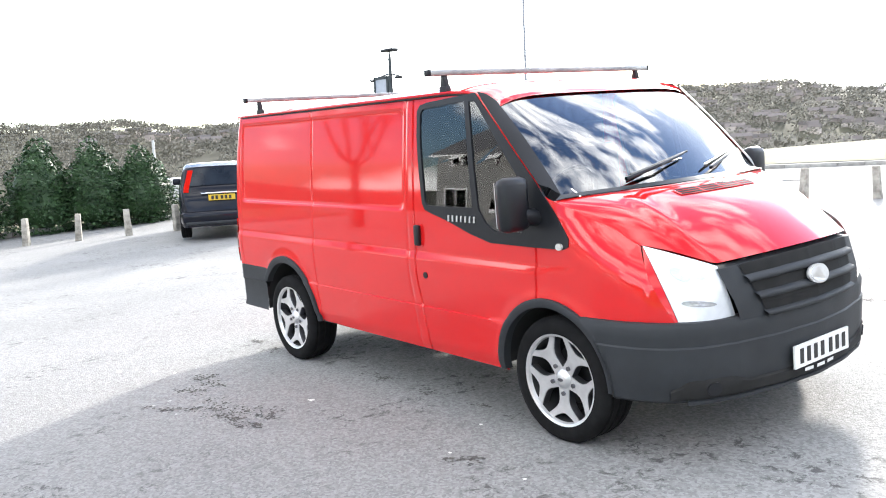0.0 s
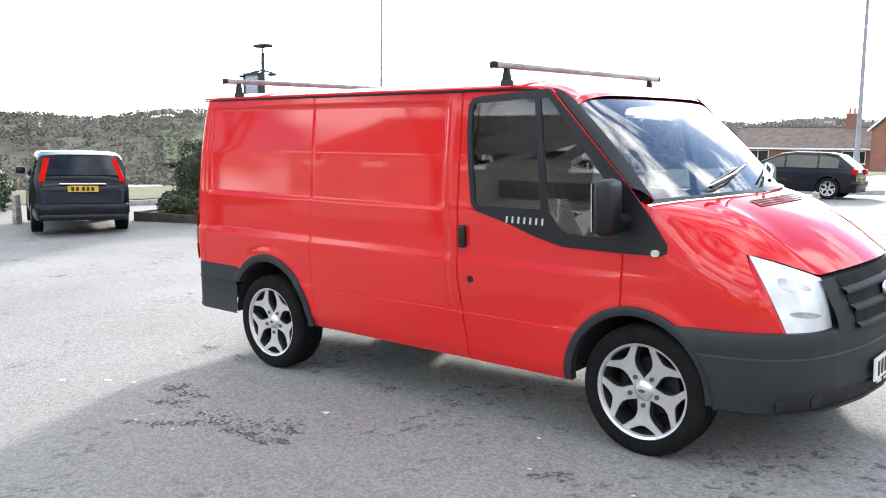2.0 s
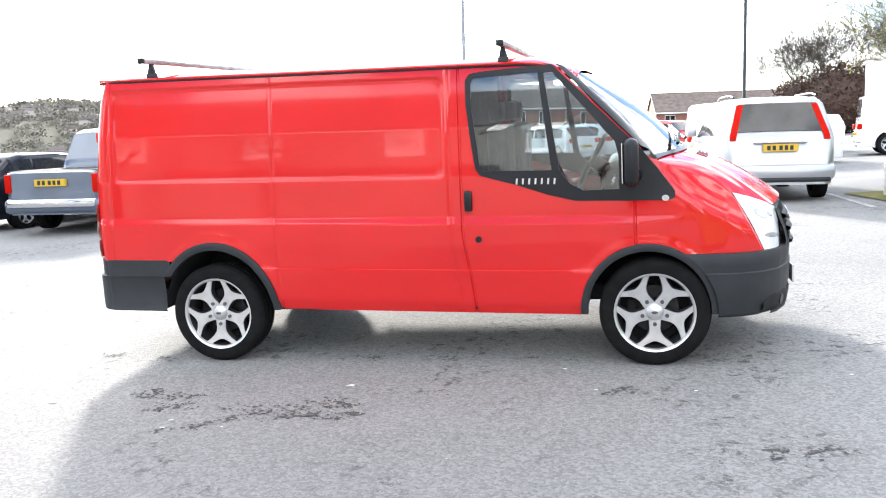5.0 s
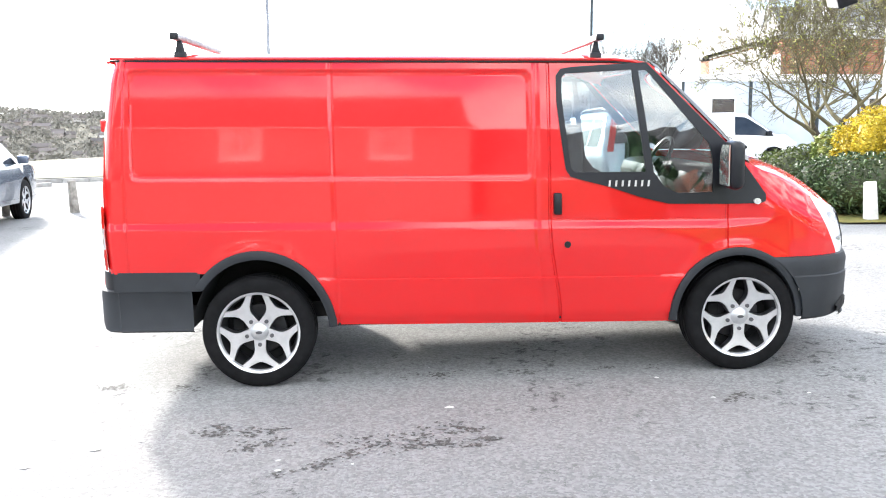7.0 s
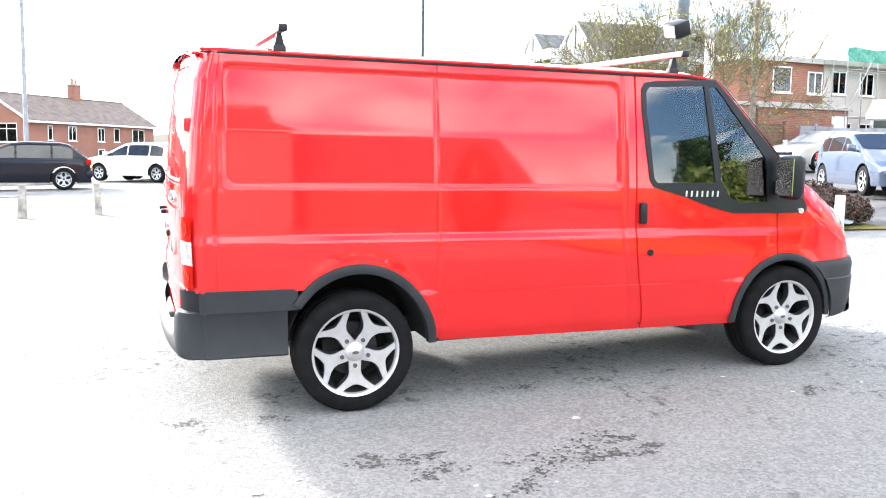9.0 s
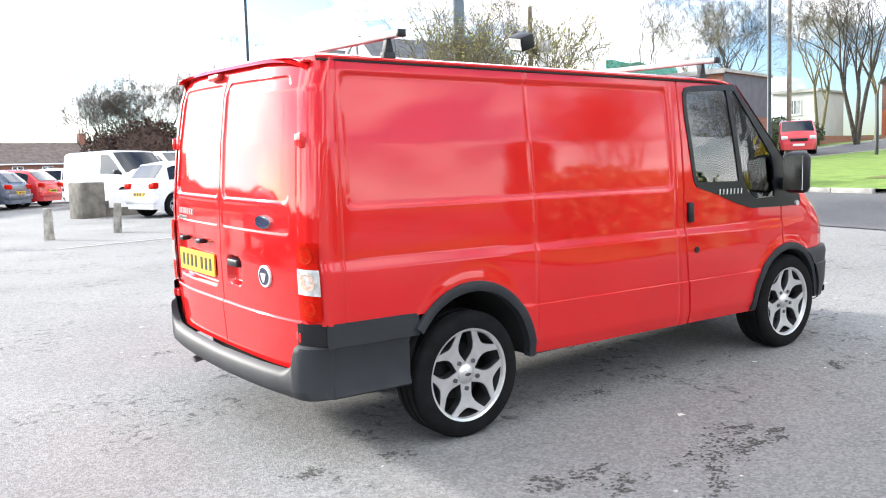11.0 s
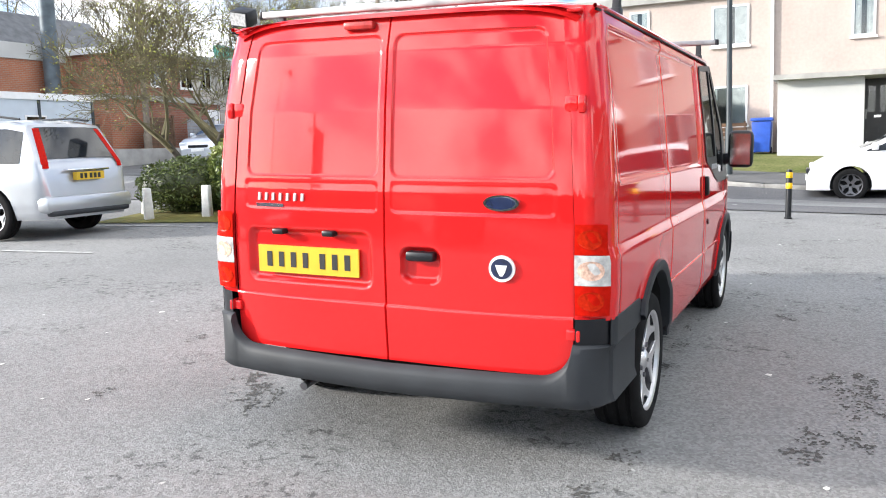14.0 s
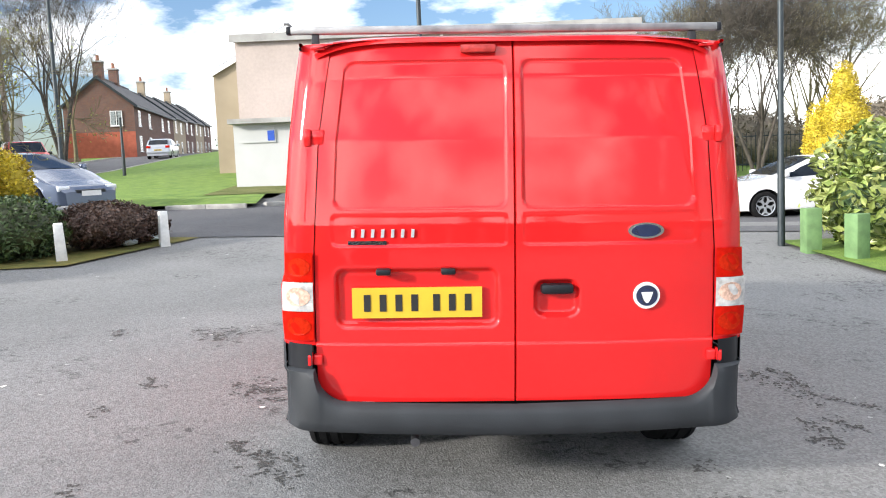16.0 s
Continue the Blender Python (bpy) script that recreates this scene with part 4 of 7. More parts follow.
_v, _f = grid([k / 150 for k in range(-150, 151)], range(6), rear_bumper_point)
shape("rear_bumper", _v, _f, GREY_PLASTIC, van, "matt grey plastic rear bumper with scratches", smooth=45)
for sgn in (-1, 1):
    v, f = grid([0.78 + 0.245 * k / 20 for k in range(21)], (0.595, 0.62, 0.70, 0.708, 0.715), lambda s, z: rake((bumper_path(s)[0] + 0.003, sgn * (abs(bumper_path(s)[1]) + (0.0 if 0.59 < z < 0.71 else -0.02)), z)))
    shape("bumper_upper", v, f, GREY_PLASTIC, van, smooth=45)
    v, f = grid([0.685 + 0.10 * k / 10 for k in range(11)], (0.605, 0.615, 0.70, 0.71), lambda s, z: rake((bumper_path(s)[0] + 0.018, sgn * (abs(bumper_path(s)[1]) - 0.004), z)))
    shape("bumper_corner", v, f, BLACK_PLASTIC, van, smooth=45)
    for nm, z0, z1, m in (("tail_lamp", 0.97, 1.09, RED_LENS), ("reversing_lamp", 0.845, 0.967, CLEAR_LENS), ("brake_lamp", 0.722, 0.842, RED_LENS)):
        def lens(t, z):
            a = t * radians(62)
            w, xr = lerp(z, WREAR) - 0.018, lerp(z, XREAR)
            return rake((xr + 0.034 + 0.085 * (1 - math.cos(a)), sgn * (w + (width_at(-0.8, z) + 0.004 - w) * math.sin(a)), z))
        v, f = grid([k / 8 for k in range(9)], np.linspace(z0, z1, 5), lens)
        lm = shape(nm, v, f, m, van, smooth=50)
        for rr, mm in ((0.034, INDICATOR if m is CLEAR_LENS else AMBER_LENS),):
            ring = [(0.42 + rr * 10.5 * math.cos(a), (z0 + z1) / 2 + rr * 1.15 * math.sin(a)) for a in [2 * math.pi * k / 20 for k in range(20)]]
            part("bulb_ring", prism(ring, lambda t, z, w: Vector(lens(t, z)) + Vector((-0.75, sgn * 0.6, 0)) * (0.001 + w), 0.0015), mm, lm)
    for z0 in (1.56, 0.64):
        bmh = bmesh.new()
        hk = 1.0 if z0 > 1 else 0.72
        hy = 0.0 if z0 > 1 else 0.012
        add_box(bmh, -0.907 + 0.050 * (z0 > 1), -0.860 + 0.050 * (z0 > 1), 0.775 + hy + 0.055 * (1 - hk), 0.83 + hy, z0 - 0.032 * hk, z0 + 0.032 * hk, 0.008)
        add_box(bmh, -0.917 + 0.050 * (z0 > 1), -0.845 + 0.050 * (z0 > 1), 0.83 + hy, 0.83 + hy + 0.032 * hk, z0 - 0.036 * hk, z0 + 0.036 * hk, 0.010)
        for v in bmh.verts:
            v.co.y *= sgn
            v.co.z -= -RAKE * 0.93
        bmesh.ops.recalc_face_normals(bmh, faces=bmh.faces)
        part("door_hinge", bmh, RED, van, smooth=40)
    # roof edge stop above the door
    box("roof_stop", -0.815, -0.775, sgn * 0.80 - 0.03, sgn * 0.80 + 0.03, 1.936, 1.950, RED, van, bevel=0.005)


def on_rear(u, v, w):
    return Vector(rake((rear_x(u, v) - w, u, v)))


part("number_plate", prism([(0.137, 0.822), (0.672, 0.822), (0.672, 0.948), (0.137, 0.948)], lambda u, v, w: Vector((-0.914 - w, u, v + 0.015)), 0.010), YELLOW, van, "yellow rear number plate")
for u in (0.61, 0.545, 0.48, 0.415, 0.325, 0.26, 0.195):
    part("plate_bar", prism([(u - 0.014, 0.85), (u + 0.014, 0.85), (u + 0.014, 0.92), (u - 0.014, 0.92)], lambda u, v, w: Vector((-0.9245 - w, u, v + 0.015)), 0.002), INK, van)
for u in (0.54, 0.275):
    bmh = bmesh.new()
    add_box(bmh, -0.96, -0.91, u - 0.03, u + 0.03, 1.018, 1.045, 0.008)
    part("plate_lamp", bmh, BLACK_PLASTIC, van, smooth=40)
bmh = bmesh.new()
add_box(bmh, -0.95, -0.90, -0.238, -0.105, 0.93, 0.972, 0.012)
part("rear_handle", bmh, BLACK_PLASTIC, van, "black rear door handle", smooth=40)
bmh = bmesh.new()
add_box(bmh, -0.866, -0.82, 0.07, 0.215, 1.915, 1.948, 0.008)
part("high_brake_lamp", bmh, DARK_LENS, van, smooth=40)
badge(-0.535, 1.168, on_rear, 0.075, 0.033, CHROME, BLUE_FACE, van)
sticker = badge(-0.54, 0.90, on_rear, 0.055, 0.055, WHITE_PLATE, BLUE_FACE, van, "round_sticker")
part("sticker_shape", prism([(-0.515, 0.915), (-0.565, 0.915), (-0.555, 0.885), (-0.545, 0.87), (-0.535, 0.87), (-0.525, 0.885)], lambda u, v, w: on_rear(u, v, 0.0155 + w), 0.002), WHITE_PLATE, sticker)
for k in range(7):
    u0 = 0.672 - 0.041 * k
    part("badge_shape", prism([(u0, 1.152), (u0 - 0.013, 1.152), (u0 - 0.016, 1.186), (u0 - 0.003, 1.186)], on_rear, 0.008), ALLOY, van)
part("badge_strip", prism([(0.685, 1.122), (0.525, 1.122), (0.525, 1.138), (0.685, 1.138)], on_rear, 0.006), CHROME, van)
# underside, tow eye, step in the shade below
box("underbody", -0.78, 3.45, -0.60, 0.60, 0.34, 0.44, DARK, van)
for sgn in (-1, 1):
    box("floor_side", 0.47, 2.47, sgn * 0.60 - 0.35 * (sgn < 0), sgn * 0.60 + 0.35 * (sgn > 0), 0.36, 0.40, DARK, van)
v, f = tube([(-0.70, 0.42, 0.33), (-0.93, 0.42, 0.325), (-0.97, 0.42, 0.32)], [0.02, 0.02, 0.02], 10)
shape("exhaust_pipe", v, f, GUNMETAL, van, smooth=50)

# roof bars
for x0, tilt in ((-0.375, 0.0), (2.045, 0.0)):
    zr = 2.062
    bar = box("roof_bar", x0 - 0.022, x0 + 0.022, -0.98, 0.98, zr - 0.016, zr + 0.018, STEEL, van, "weathered steel roof bar", bevel=0.006)
    bar.matrix_basis = pose(0, 0, -RAKE * x0)
    for sgn in (-1, 1):
        bmf = bmesh.new()
        add_box(bmf, x0 - 0.034, x0 + 0.034, sgn * 0.865 - 0.02, sgn * 0.865 + 0.02, 1.945, 1.985, 0.006)
        lo = add_box(bmf, x0 - 0.026, x0 + 0.026, sgn * 0.865 - 0.016, sgn * 0.865 + 0.016, 1.98, zr - 0.012, 0.004)
        for q in bmf.verts:
            if q.co.z > 2.0:
                q.co.x = x0 + (q.co.x - x0) * 0.45
        foot = part("bar_foot", bmf, GREY_PLASTIC, bar, smooth=35)
        box("end_cap", x0 - 0.023, x0 + 0.023, sgn * 0.985 - 0.012, sgn * 0.985 + 0.012, zr - 0.018, zr + 0.020, BLACK_PLASTIC, bar, bevel=0.006)


# wheels: five forked spokes
def wheel_meshes(R, r_rim, width, spokes=5, style="fork"):
    t = [(r_rim - 0.012, -width * 0.36), (r_rim + 0.004, -width * 0.47), (R * 0.86, -width * 0.5), (R * 0.955, -width * 0.46), (R * 0.985, -width * 0.40)]
    groove = []
    for y in (-0.26, -0.02, 0.22):
        groove += [(R, width * (y - 0.08)), (R - 0.010, width * (y - 0.06)), (R - 0.010, width * (y + 0.0)), (R, width * (y + 0.02))]
    t += groove + [(R * 0.985, width * 0.40), (R * 0.955, width * 0.46), (R * 0.86, width * 0.5), (r_rim, width * 0.45)]
    rim = [(r_rim - 0.004, -width * 0.40), (r_rim + 0.008, -width * 0.455), (r_rim + 0.006, -width * 0.47), (r_rim - 0.010, -width * 0.44), (r_rim - 0.016, -width * 0.37)]
    barrel = [(r_rim - 0.016, -width * 0.37), (r_rim - 0.03, -width * 0.1), (r_rim - 0.03, width * 0.4)]
    return lathe(t, 56), lathe(rim, 56), lathe(barrel, 40)


SPOKE = [(0.030, 0.038), (0.075, 0.036), (0.110, 0.034), (0.135, 0.040), (0.158, 0.056), (0.178, 0.080), (0.196, 0.104), (0.206, 0.119), (0.226, 0.084), (0.207, 0.056), (0.194, 0.028), (0.187, 0.009)]


def spoke_bm(r_rim, width):
    """Five spokes that fork in two towards the rim: bright faces, dark flanks (the second material)."""
    bm = bmesh.new()
    face, k = -width * 0.40, r_rim / 0.245
    outline = SPOKE + [(u, -v) for u, v in SPOKE[::-1]]
    for n in range(5):
        a0 = math.pi * 1.5 + 2 * math.pi * n / 5
        rows = []
        for inset, deep in ((0.0025, 0.0), (0.0, 0.005), (-0.004, 0.045)):
            row = []
            for i, (u, v) in enumerate(outline):
                (pu, pv), (nu, nv) = outline[i - 1], outline[(i + 1) % len(outline)]
                d = Vector((nu - pu, nv - pv)).normalized()
                u, v = (u + d.y * inset) * k, (v - d.x * inset) * k
                dish = 0.020 * (1 - min(1.0, math.hypot(u, v) / r_rim) ** 2)
                row.append(bm.verts.new((u * math.cos(a0) - v * math.sin(a0), face + dish + deep, u * math.sin(a0) + v * math.cos(a0))))
            rows.append(row)
        bm.faces.new(rows[0])
        for lo, hi, index in ((rows[0], rows[1], 0), (rows[1], rows[2], 1)):
            for i in range(len(outline)):
                j = (i + 1) % len(outline)
                bm.faces.new((lo[i], hi[i], hi[j], lo[j])).material_index = index
    bmesh.ops.recalc_face_normals(bm, faces=bm.faces)
    bmesh.ops.triangulate(bm, faces=[f for f in bm.faces if len(f.verts) > 4])
    return bm


(tv, tf), (rv, rf), (bv, bf) = wheel_meshes(TYRE_R, 0.245, 0.235)
BARREL = mat("dark_wheel_barrel", (0.05, 0.05, 0.052), 0.55, 0.6, scale=12, vary=0.3)


def van_wheel(x, sgn):
    w = shape("wheel", rv, rf, ALLOY, van, "five-spoke polished alloy wheel", smooth=40)
    shape("tyre", tv, tf, RUBBER, w, "black low-profile tyre", smooth=40)
    shape("barrel", bv, bf, BARREL, w, smooth=40)
    sp = part("spokes", spoke_bm(0.245, 0.235), ALLOY, w, "forked polished spokes with dark flanks", smooth=30)
    sp.data.materials.append(GUNMETAL)
    v, f = lathe([(0.0, -0.096), (0.030, -0.096), (0.036, -0.092), (0.050, -0.082), (0.056, -0.074), (0.058, -0.05)], 28)
    hub = shape("hub_cap", v, f, ALLOY, w, smooth=35)
    ring = [(0.020 * math.cos(a), 0.009 * math.sin(a)) for a in [2 * math.pi * k / 16 for k in range(16)]]
    part("badge_face", prism(ring, lambda u, v, w: Vector((u, -0.0955 - w, v)), 0.002), GUNMETAL, hub)
    for k in range(5):
        bmn = bmesh.new()
        a = math.pi * 1.5 + 2 * math.pi * k / 5
        bmesh.ops.create_cone(bmn, cap_ends=True, segments=8, radius1=0.0125, radius2=0.0125, depth=0.02, matrix=Matrix.Translation((0.078 * math.cos(a), -0.076, 0.078 * math.sin(a))) @ Matrix.Rotation(math.pi / 2, 4, "X"))
        part("wheel_nut", bmn, GUNMETAL, w)
    v, f = lathe([(0.0, 0.02), (0.15, 0.02), (0.155, 0.03), (0.155, 0.045)], 32)
    shape("brake_disc", v, f, BARREL, w, smooth=40)
    box("brake_caliper", -0.17, -0.10, 0.0, 0.045, -0.07, 0.07, DARK, w, bevel=0.015)
    v, f = lathe([(0.0, 0.07), (0.235, 0.07)], 32)
    shape("wheel_back", v, f, DARK, w)
    w.matrix_basis = pose(x, sgn * 0.862, WHEEL_Z) @ (Matrix.Rotation(math.pi, 4, "Z") if sgn > 0 else Matrix.Identity(4))
    return w


for x0 in (0.0, 2.933):
    for sgn in (-1, 1):
        van_wheel(x0, sgn)

# cab interior
CLOTH = mat("grey_seat_cloth", (0.06, 0.065, 0.075), 0.9, scale=12, vary=0.3)
for y0 in (-0.45, 0.15, 0.50):
    box("seat_base", 1.95, 2.42, y0 - 0.24, y0 + 0.20, 0.85, 1.0, CLOTH, van, bevel=0.04)
    box("seat_back", 1.88, 2.02, y0 - 0.24, y0 + 0.20, 0.98, 1.52, CLOTH, van, bevel=0.05, m=None)
    box("headrest", 1.88, 1.97, y0 - 0.12, y0 + 0.10, 1.54, 1.68, CLOTH, van, bevel=0.03)
box("dashboard", 2.62, 3.02, -0.84, 0.84, 0.95, 1.24, BLACK_PLASTIC, van, bevel=0.08)
box("bulkhead", 1.70, 1.73, -0.86, 0.86, 0.5, 1.88, CLOTH, van)
v, f = [], []
ring = [(2.55 + 0.09 * math.sin(a), -0.42 + 0.19 * math.cos(a), 1.25 + 0.165 * math.sin(a) * 1.0) for a in [2 * math.pi * k / 24 for k in range(25)]]
tube(ring, [0.015] * 25, 6, v, f)
tube([(2.55, -0.42, 1.25), (2.72, -0.42, 1.15)], [0.05, 0.04], 8, v, f)
shape("steering_wheel", v, f, BLACK_PLASTIC, van, smooth=50)


# ---------------------------------------------------------------- parked vehicles
def car_colour(name, c, metal=0.0, rough=0.25):
    return mat(name, c, rough, metal, scale=2, vary=0.05, coat=1.0)


CAR_BLACK = mat("black_car_paint", (0.009, 0.010, 0.016), 0.25, scale=2, vary=0.05, coat=0.35, spec=0.1)
CAR_WHITE = car_colour("white_car_paint", (0.76, 0.76, 0.77))
CAR_SILVER = car_colour("silver_car_paint", (0.46, 0.48, 0.51), 0.6, 0.32)
CAR_GREY = car_colour("grey_blue_car_paint", (0.10, 0.13, 0.18), 0.3)
CAR_BLUE = car_colour("blue_grey_car_paint", (0.10, 0.13, 0.20), 0.4)
CAR_RED = car_colour("red_car_paint", (0.55, 0.03, 0.035))
(ctv, ctf), (crv, crf), (cbv, cbf) = wheel_meshes(0.32, 0.215, 0.21)
def only_mesh(ob):
    """Keeps the mesh of an object for sharing and removes the object."""
    me = ob.data
    bpy.data.objects.remove(ob)
    return me


TYRE_MESH = only_mesh(shape("tyre", ctv, ctf, RUBBER, smooth=40))
RIM_MESH = only_mesh(shape("rim", crv, crf, CAR_SILVER, smooth=40))
SPOKE_MESH = only_mesh(part("spokes", spoke_bm(0.215, 0.21), CAR_SILVER, smooth=30))
SPOKE_MESH.materials.append(BARREL)
DARK_RIM_MESH = only_mesh(shape("rim", crv, crf, GUNMETAL, smooth=40))
DARK_SPOKE_MESH = only_mesh(part("spokes", spoke_bm(0.215, 0.21), GUNMETAL, smooth=30))
DARK_SPOKE_MESH.materials.append(DARK)
BARREL_MESH = only_mesh(shape("barrel", cbv, cbf, BARREL, smooth=40))
BACK_MESH = only_mesh(shape("wheel_back", *lathe([(0.0, 0.0), (0.21, 0.0)], 24), DARK))


def vehicle(name, label, category, x, y, heading, paint, L, WB, RO, W, H, tail=0.5, bonnet=1.0, belt=0.93, cab=0.55, clear=0.22, R=0.32, lamps="low", group="", dark_wheels=False, roof_rails=False, panel=False, bed=False):
    """A car, van or pick-up. The origin is on the ground under the rear axle, x points ahead."""
    z0 = gh(x, y)
    car = thing(name, pose(x, y, z0, 0, 0, heading), label, category, group)
    FO = L - WB - RO
    x0, x1, xw, xc = -RO, WB + FO, WB * cab, WB * 1.0 - 0.15 + (0.25 if panel else 0.0)
    hz = belt + 0.05
    top = [(x0, 0.60), (x0 + 0.03, 0.80), (x0 + 0.08, belt + 0.04), (x0 + tail, H - 0.07), (x0 + tail + 0.30, H - 0.01), (xw - 0.4, H), (xw, H - 0.04), (xc, hz), (x1 - 0.45, hz * 0.90 * bonnet), (x1 - 0.12, 0.74 * bonnet), (x1, 0.50)]
    if bed:
        top = [(x0, 0.60), (x0 + 0.02, 1.02), (x0 + 0.06, 1.05), (0.72, 1.05), (0.74, 1.08), (0.92, H - 0.07), (1.15, H), (xw, H - 0.03), (xc, 1.08), (x1 - 0.35, 1.0), (x1 - 0.1, 0.85), (x1, 0.55)]
    mid, half = (x0 + x1) / 2, L / 2
    def w_of(px):
        return W / 2 * (1 - 0.10 * abs((px - mid) / half) ** 5) - (0.10 * max(0, (abs(px - mid) - half + 0.15) / 0.15) ** 2)
    low = [clear, clear + 0.08, 0.38, 0.46, 0.54, 0.62, 0.70, 0.80]
    def ring(px):
        zt, w = lerp(px, top), w_of(px)
        pts = [(w * (0.95 if z < 0.3 else (0.985 if z < 0.4 else 1.0)), min(z, zt - 0.03)) for z in low]
        b = min(belt, zt - 0.02)
        pts.append((w * 0.985, max(pts[-1][1], b)))
        if zt > belt + 0.08:
            rise = zt - 0.07 - belt
            ycant = w * 0.985 - (0.28 if not panel else 0.14) * rise
            pts += [(ycant, zt - 0.07), (ycant - 0.06, zt - 0.02), (ycant * 0.5, zt - 0.003), (0.0, zt)]
        else:
            pts += [(w * 0.93, zt - 0.012), (w * 0.82, zt - 0.004), (w * 0.4, zt), (0.0, zt)]
        return pts
    sx = sorted(set([round(v, 3) for v in np.linspace(x0, x1, int(L / 0.075))] + [round(t[0], 3) for t in top]))
    sx = [v for i, v in enumerate(sx) if i == 0 or v - sx[i - 1] > 0.012]
    rings = [ring(px) for px in sx]
    n = len(rings[0])
    Ra = R + 0.055
    verts, faces = [], []
    for px, rg in zip(sx, rings):
        for (yy, zz) in rg:
            qx, qz = px, zz
            for xa in (0.0, WB):
                d = math.hypot(px - xa, zz - R)
                if 0.001 < d < Ra and zz < 0.85:
                    qx, qz = xa + (px - xa) * Ra / d, R + (zz - R) * Ra / d
            verts.append((qx, yy, qz))
    m = len(verts)
    verts += [(a, -b, c) for a, b, c in verts]
    for i in range(len(sx) - 1):
        for j in range(n - 1):
            cor = [(sx[a], rings[a][b][1]) for a in (i, i + 1) for b in (j, j + 1)]
            if any(all(math.hypot(px - xa, pz - R) < Ra for px, pz in cor) for xa in (0.0, WB)) or (any(all(abs(px - xa) < Ra for px, pz in cor) for xa in (0.0, WB)) and j == 0):
                continue
            q = (i * n + j, i * n + j + 1, (i + 1) * n + j + 1, (i + 1) * n + j)
            faces += [q, tuple(m + k for k in q[::-1])]
    faces.append(tuple(range(0, n)) + tuple(m + k for k in range(n - 2, -1, -1)))
    faces.append(tuple((len(sx) - 1) * n + k for k in range(n - 1, -1, -1)) + tuple(m + (len(sx) - 1) * n + k for k in range(0, n - 1)))
    shape("body", verts, faces, paint, car, smooth=38)
    box("floor", x0 + 0.1, x1 - 0.1, -W / 2 + 0.12, W / 2 - 0.12, clear + 0.02, 0.5, DARK, car)
    # glass laid into the shell
    def side_at(px, v, sgn, out=0.006):
        rg = ring(px)
        a, b = rg[len(low)], rg[len(low) + 1]
        return (px, sgn * (a[0] + (b[0] - a[0]) * v + out), a[1] + (b[1] - a[1]) * v)
    g0 = x0 + 0.18 + tail * 0.55
    g1 = xc - 0.12
    if bed:
        g0 = 0.95
    spans = [(g0, (g0 + 0.42 * WB * 0.5)), (g0 + 0.42 * WB * 0.5 + 0.06, WB * 0.48), (WB * 0.48 + 0.06, g1)] if not panel else [(WB * 0.55, g1)]
    if bed or L < 3.95:
        spans = [(g0, WB * 0.42), (WB * 0.42 + 0.06, g1)]
    for sgn in (-1, 1):
        for a, b in spans:
            if b - a < 0.12:
                continue
            cols = np.linspace(a, b, 9)
            def glass(px, v):
                zt = lerp(px, top)
                vmax = 0.90 if zt > belt + 0.3 else 0.75
                return side_at(px, 0.07 + (vmax - 0.07) * v, sgn)
            v, f = grid(cols, (0, 0.5, 1.0), glass)
            shape("side_window", v, f, CAR_GLASS, car, smooth=50)
        for xa in (0.0, WB):
            wh = new("wheel", DARK_RIM_MESH if dark_wheels else RIM_MESH)
            wh.parent = car
            k = R / 0.32
            wh.matrix_basis = pose(xa, sgn * (W / 2 - 0.115), R) @ (Matrix.Rotation(math.pi, 4, "Z") if sgn > 0 else Matrix.Identity(4)) @ Matrix.Diagonal((k, 1, k, 1))
            for nm, me in (("tyre", TYRE_MESH), ("spokes", DARK_SPOKE_MESH if dark_wheels else SPOKE_MESH), ("barrel", BARREL_MESH), ("wheel_back", BACK_MESH)):
                new(nm, me).parent = wh
            v, f = grid([-0.1 + (math.pi + 0.2) * q / 12 for q in range(13)], (0, 1), lambda t, d: (xa + Ra * math.cos(t), sgn * (W / 2 - 0.03 - 0.3 * d), R + Ra * math.sin(t)))
            shape("arch_liner", v, f, DARK, car)
        bmm = bmesh.new()
        add_box(bmm, xc - 0.32, xc - 0.20, sgn * (W / 2 + 0.09) - 0.09, sgn * (W / 2 + 0.09) + 0.09, belt + 0.02, belt + 0.17, 0.03)
        part("mirror", bmm, paint if not panel else BLACK_PLASTIC, car, smooth=50)
        # lamps
        hw = w_of(x1 - 0.2)
        bml = bmesh.new()
        add_box(bml, x1 - 0.34, x1 - 0.06, sgn * (hw - 0.17) - 0.15, sgn * (hw - 0.17) + 0.15, 0.60 * bonnet, 0.74 * bonnet, 0.03)
        part("headlamp", bml, LENS, car, smooth=50)
        rw = w_of(x0 + 0.08)
        if bed:
            box("rear_lamp", x0 - 0.012, x0 + 0.12, sgn * (rw - 0.055) - 0.055, sgn * (rw - 0.055) + 0.055, 0.70, 1.0, RED_LENS, car, bevel=0.02)
            continue
        if lamps == "tall":
            def strip(z, t):
                xt = lerp(z, ((0.60, x0), (0.80, x0 + 0.03), (belt + 0.04, x0 + 0.08), (H - 0.07, x0 + tail)))
                yw = min(rw, w_of(xt + 0.05)) * 0.985 - (0.14 if panel else 0.28) * max(0.0, z - belt)
                return ((xt - 0.014, xt - 0.010, xt + 0.11)[t], sgn * (yw - (0.13, 0.035, -0.008)[t]), z)
            v, f = grid(np.linspace(0.98, H - 0.14, 9), (0, 1, 2), strip)
            shape("rear_lamp", v, f, RED_LENS, car, smooth=30)
            continue
        bml = bmesh.new()
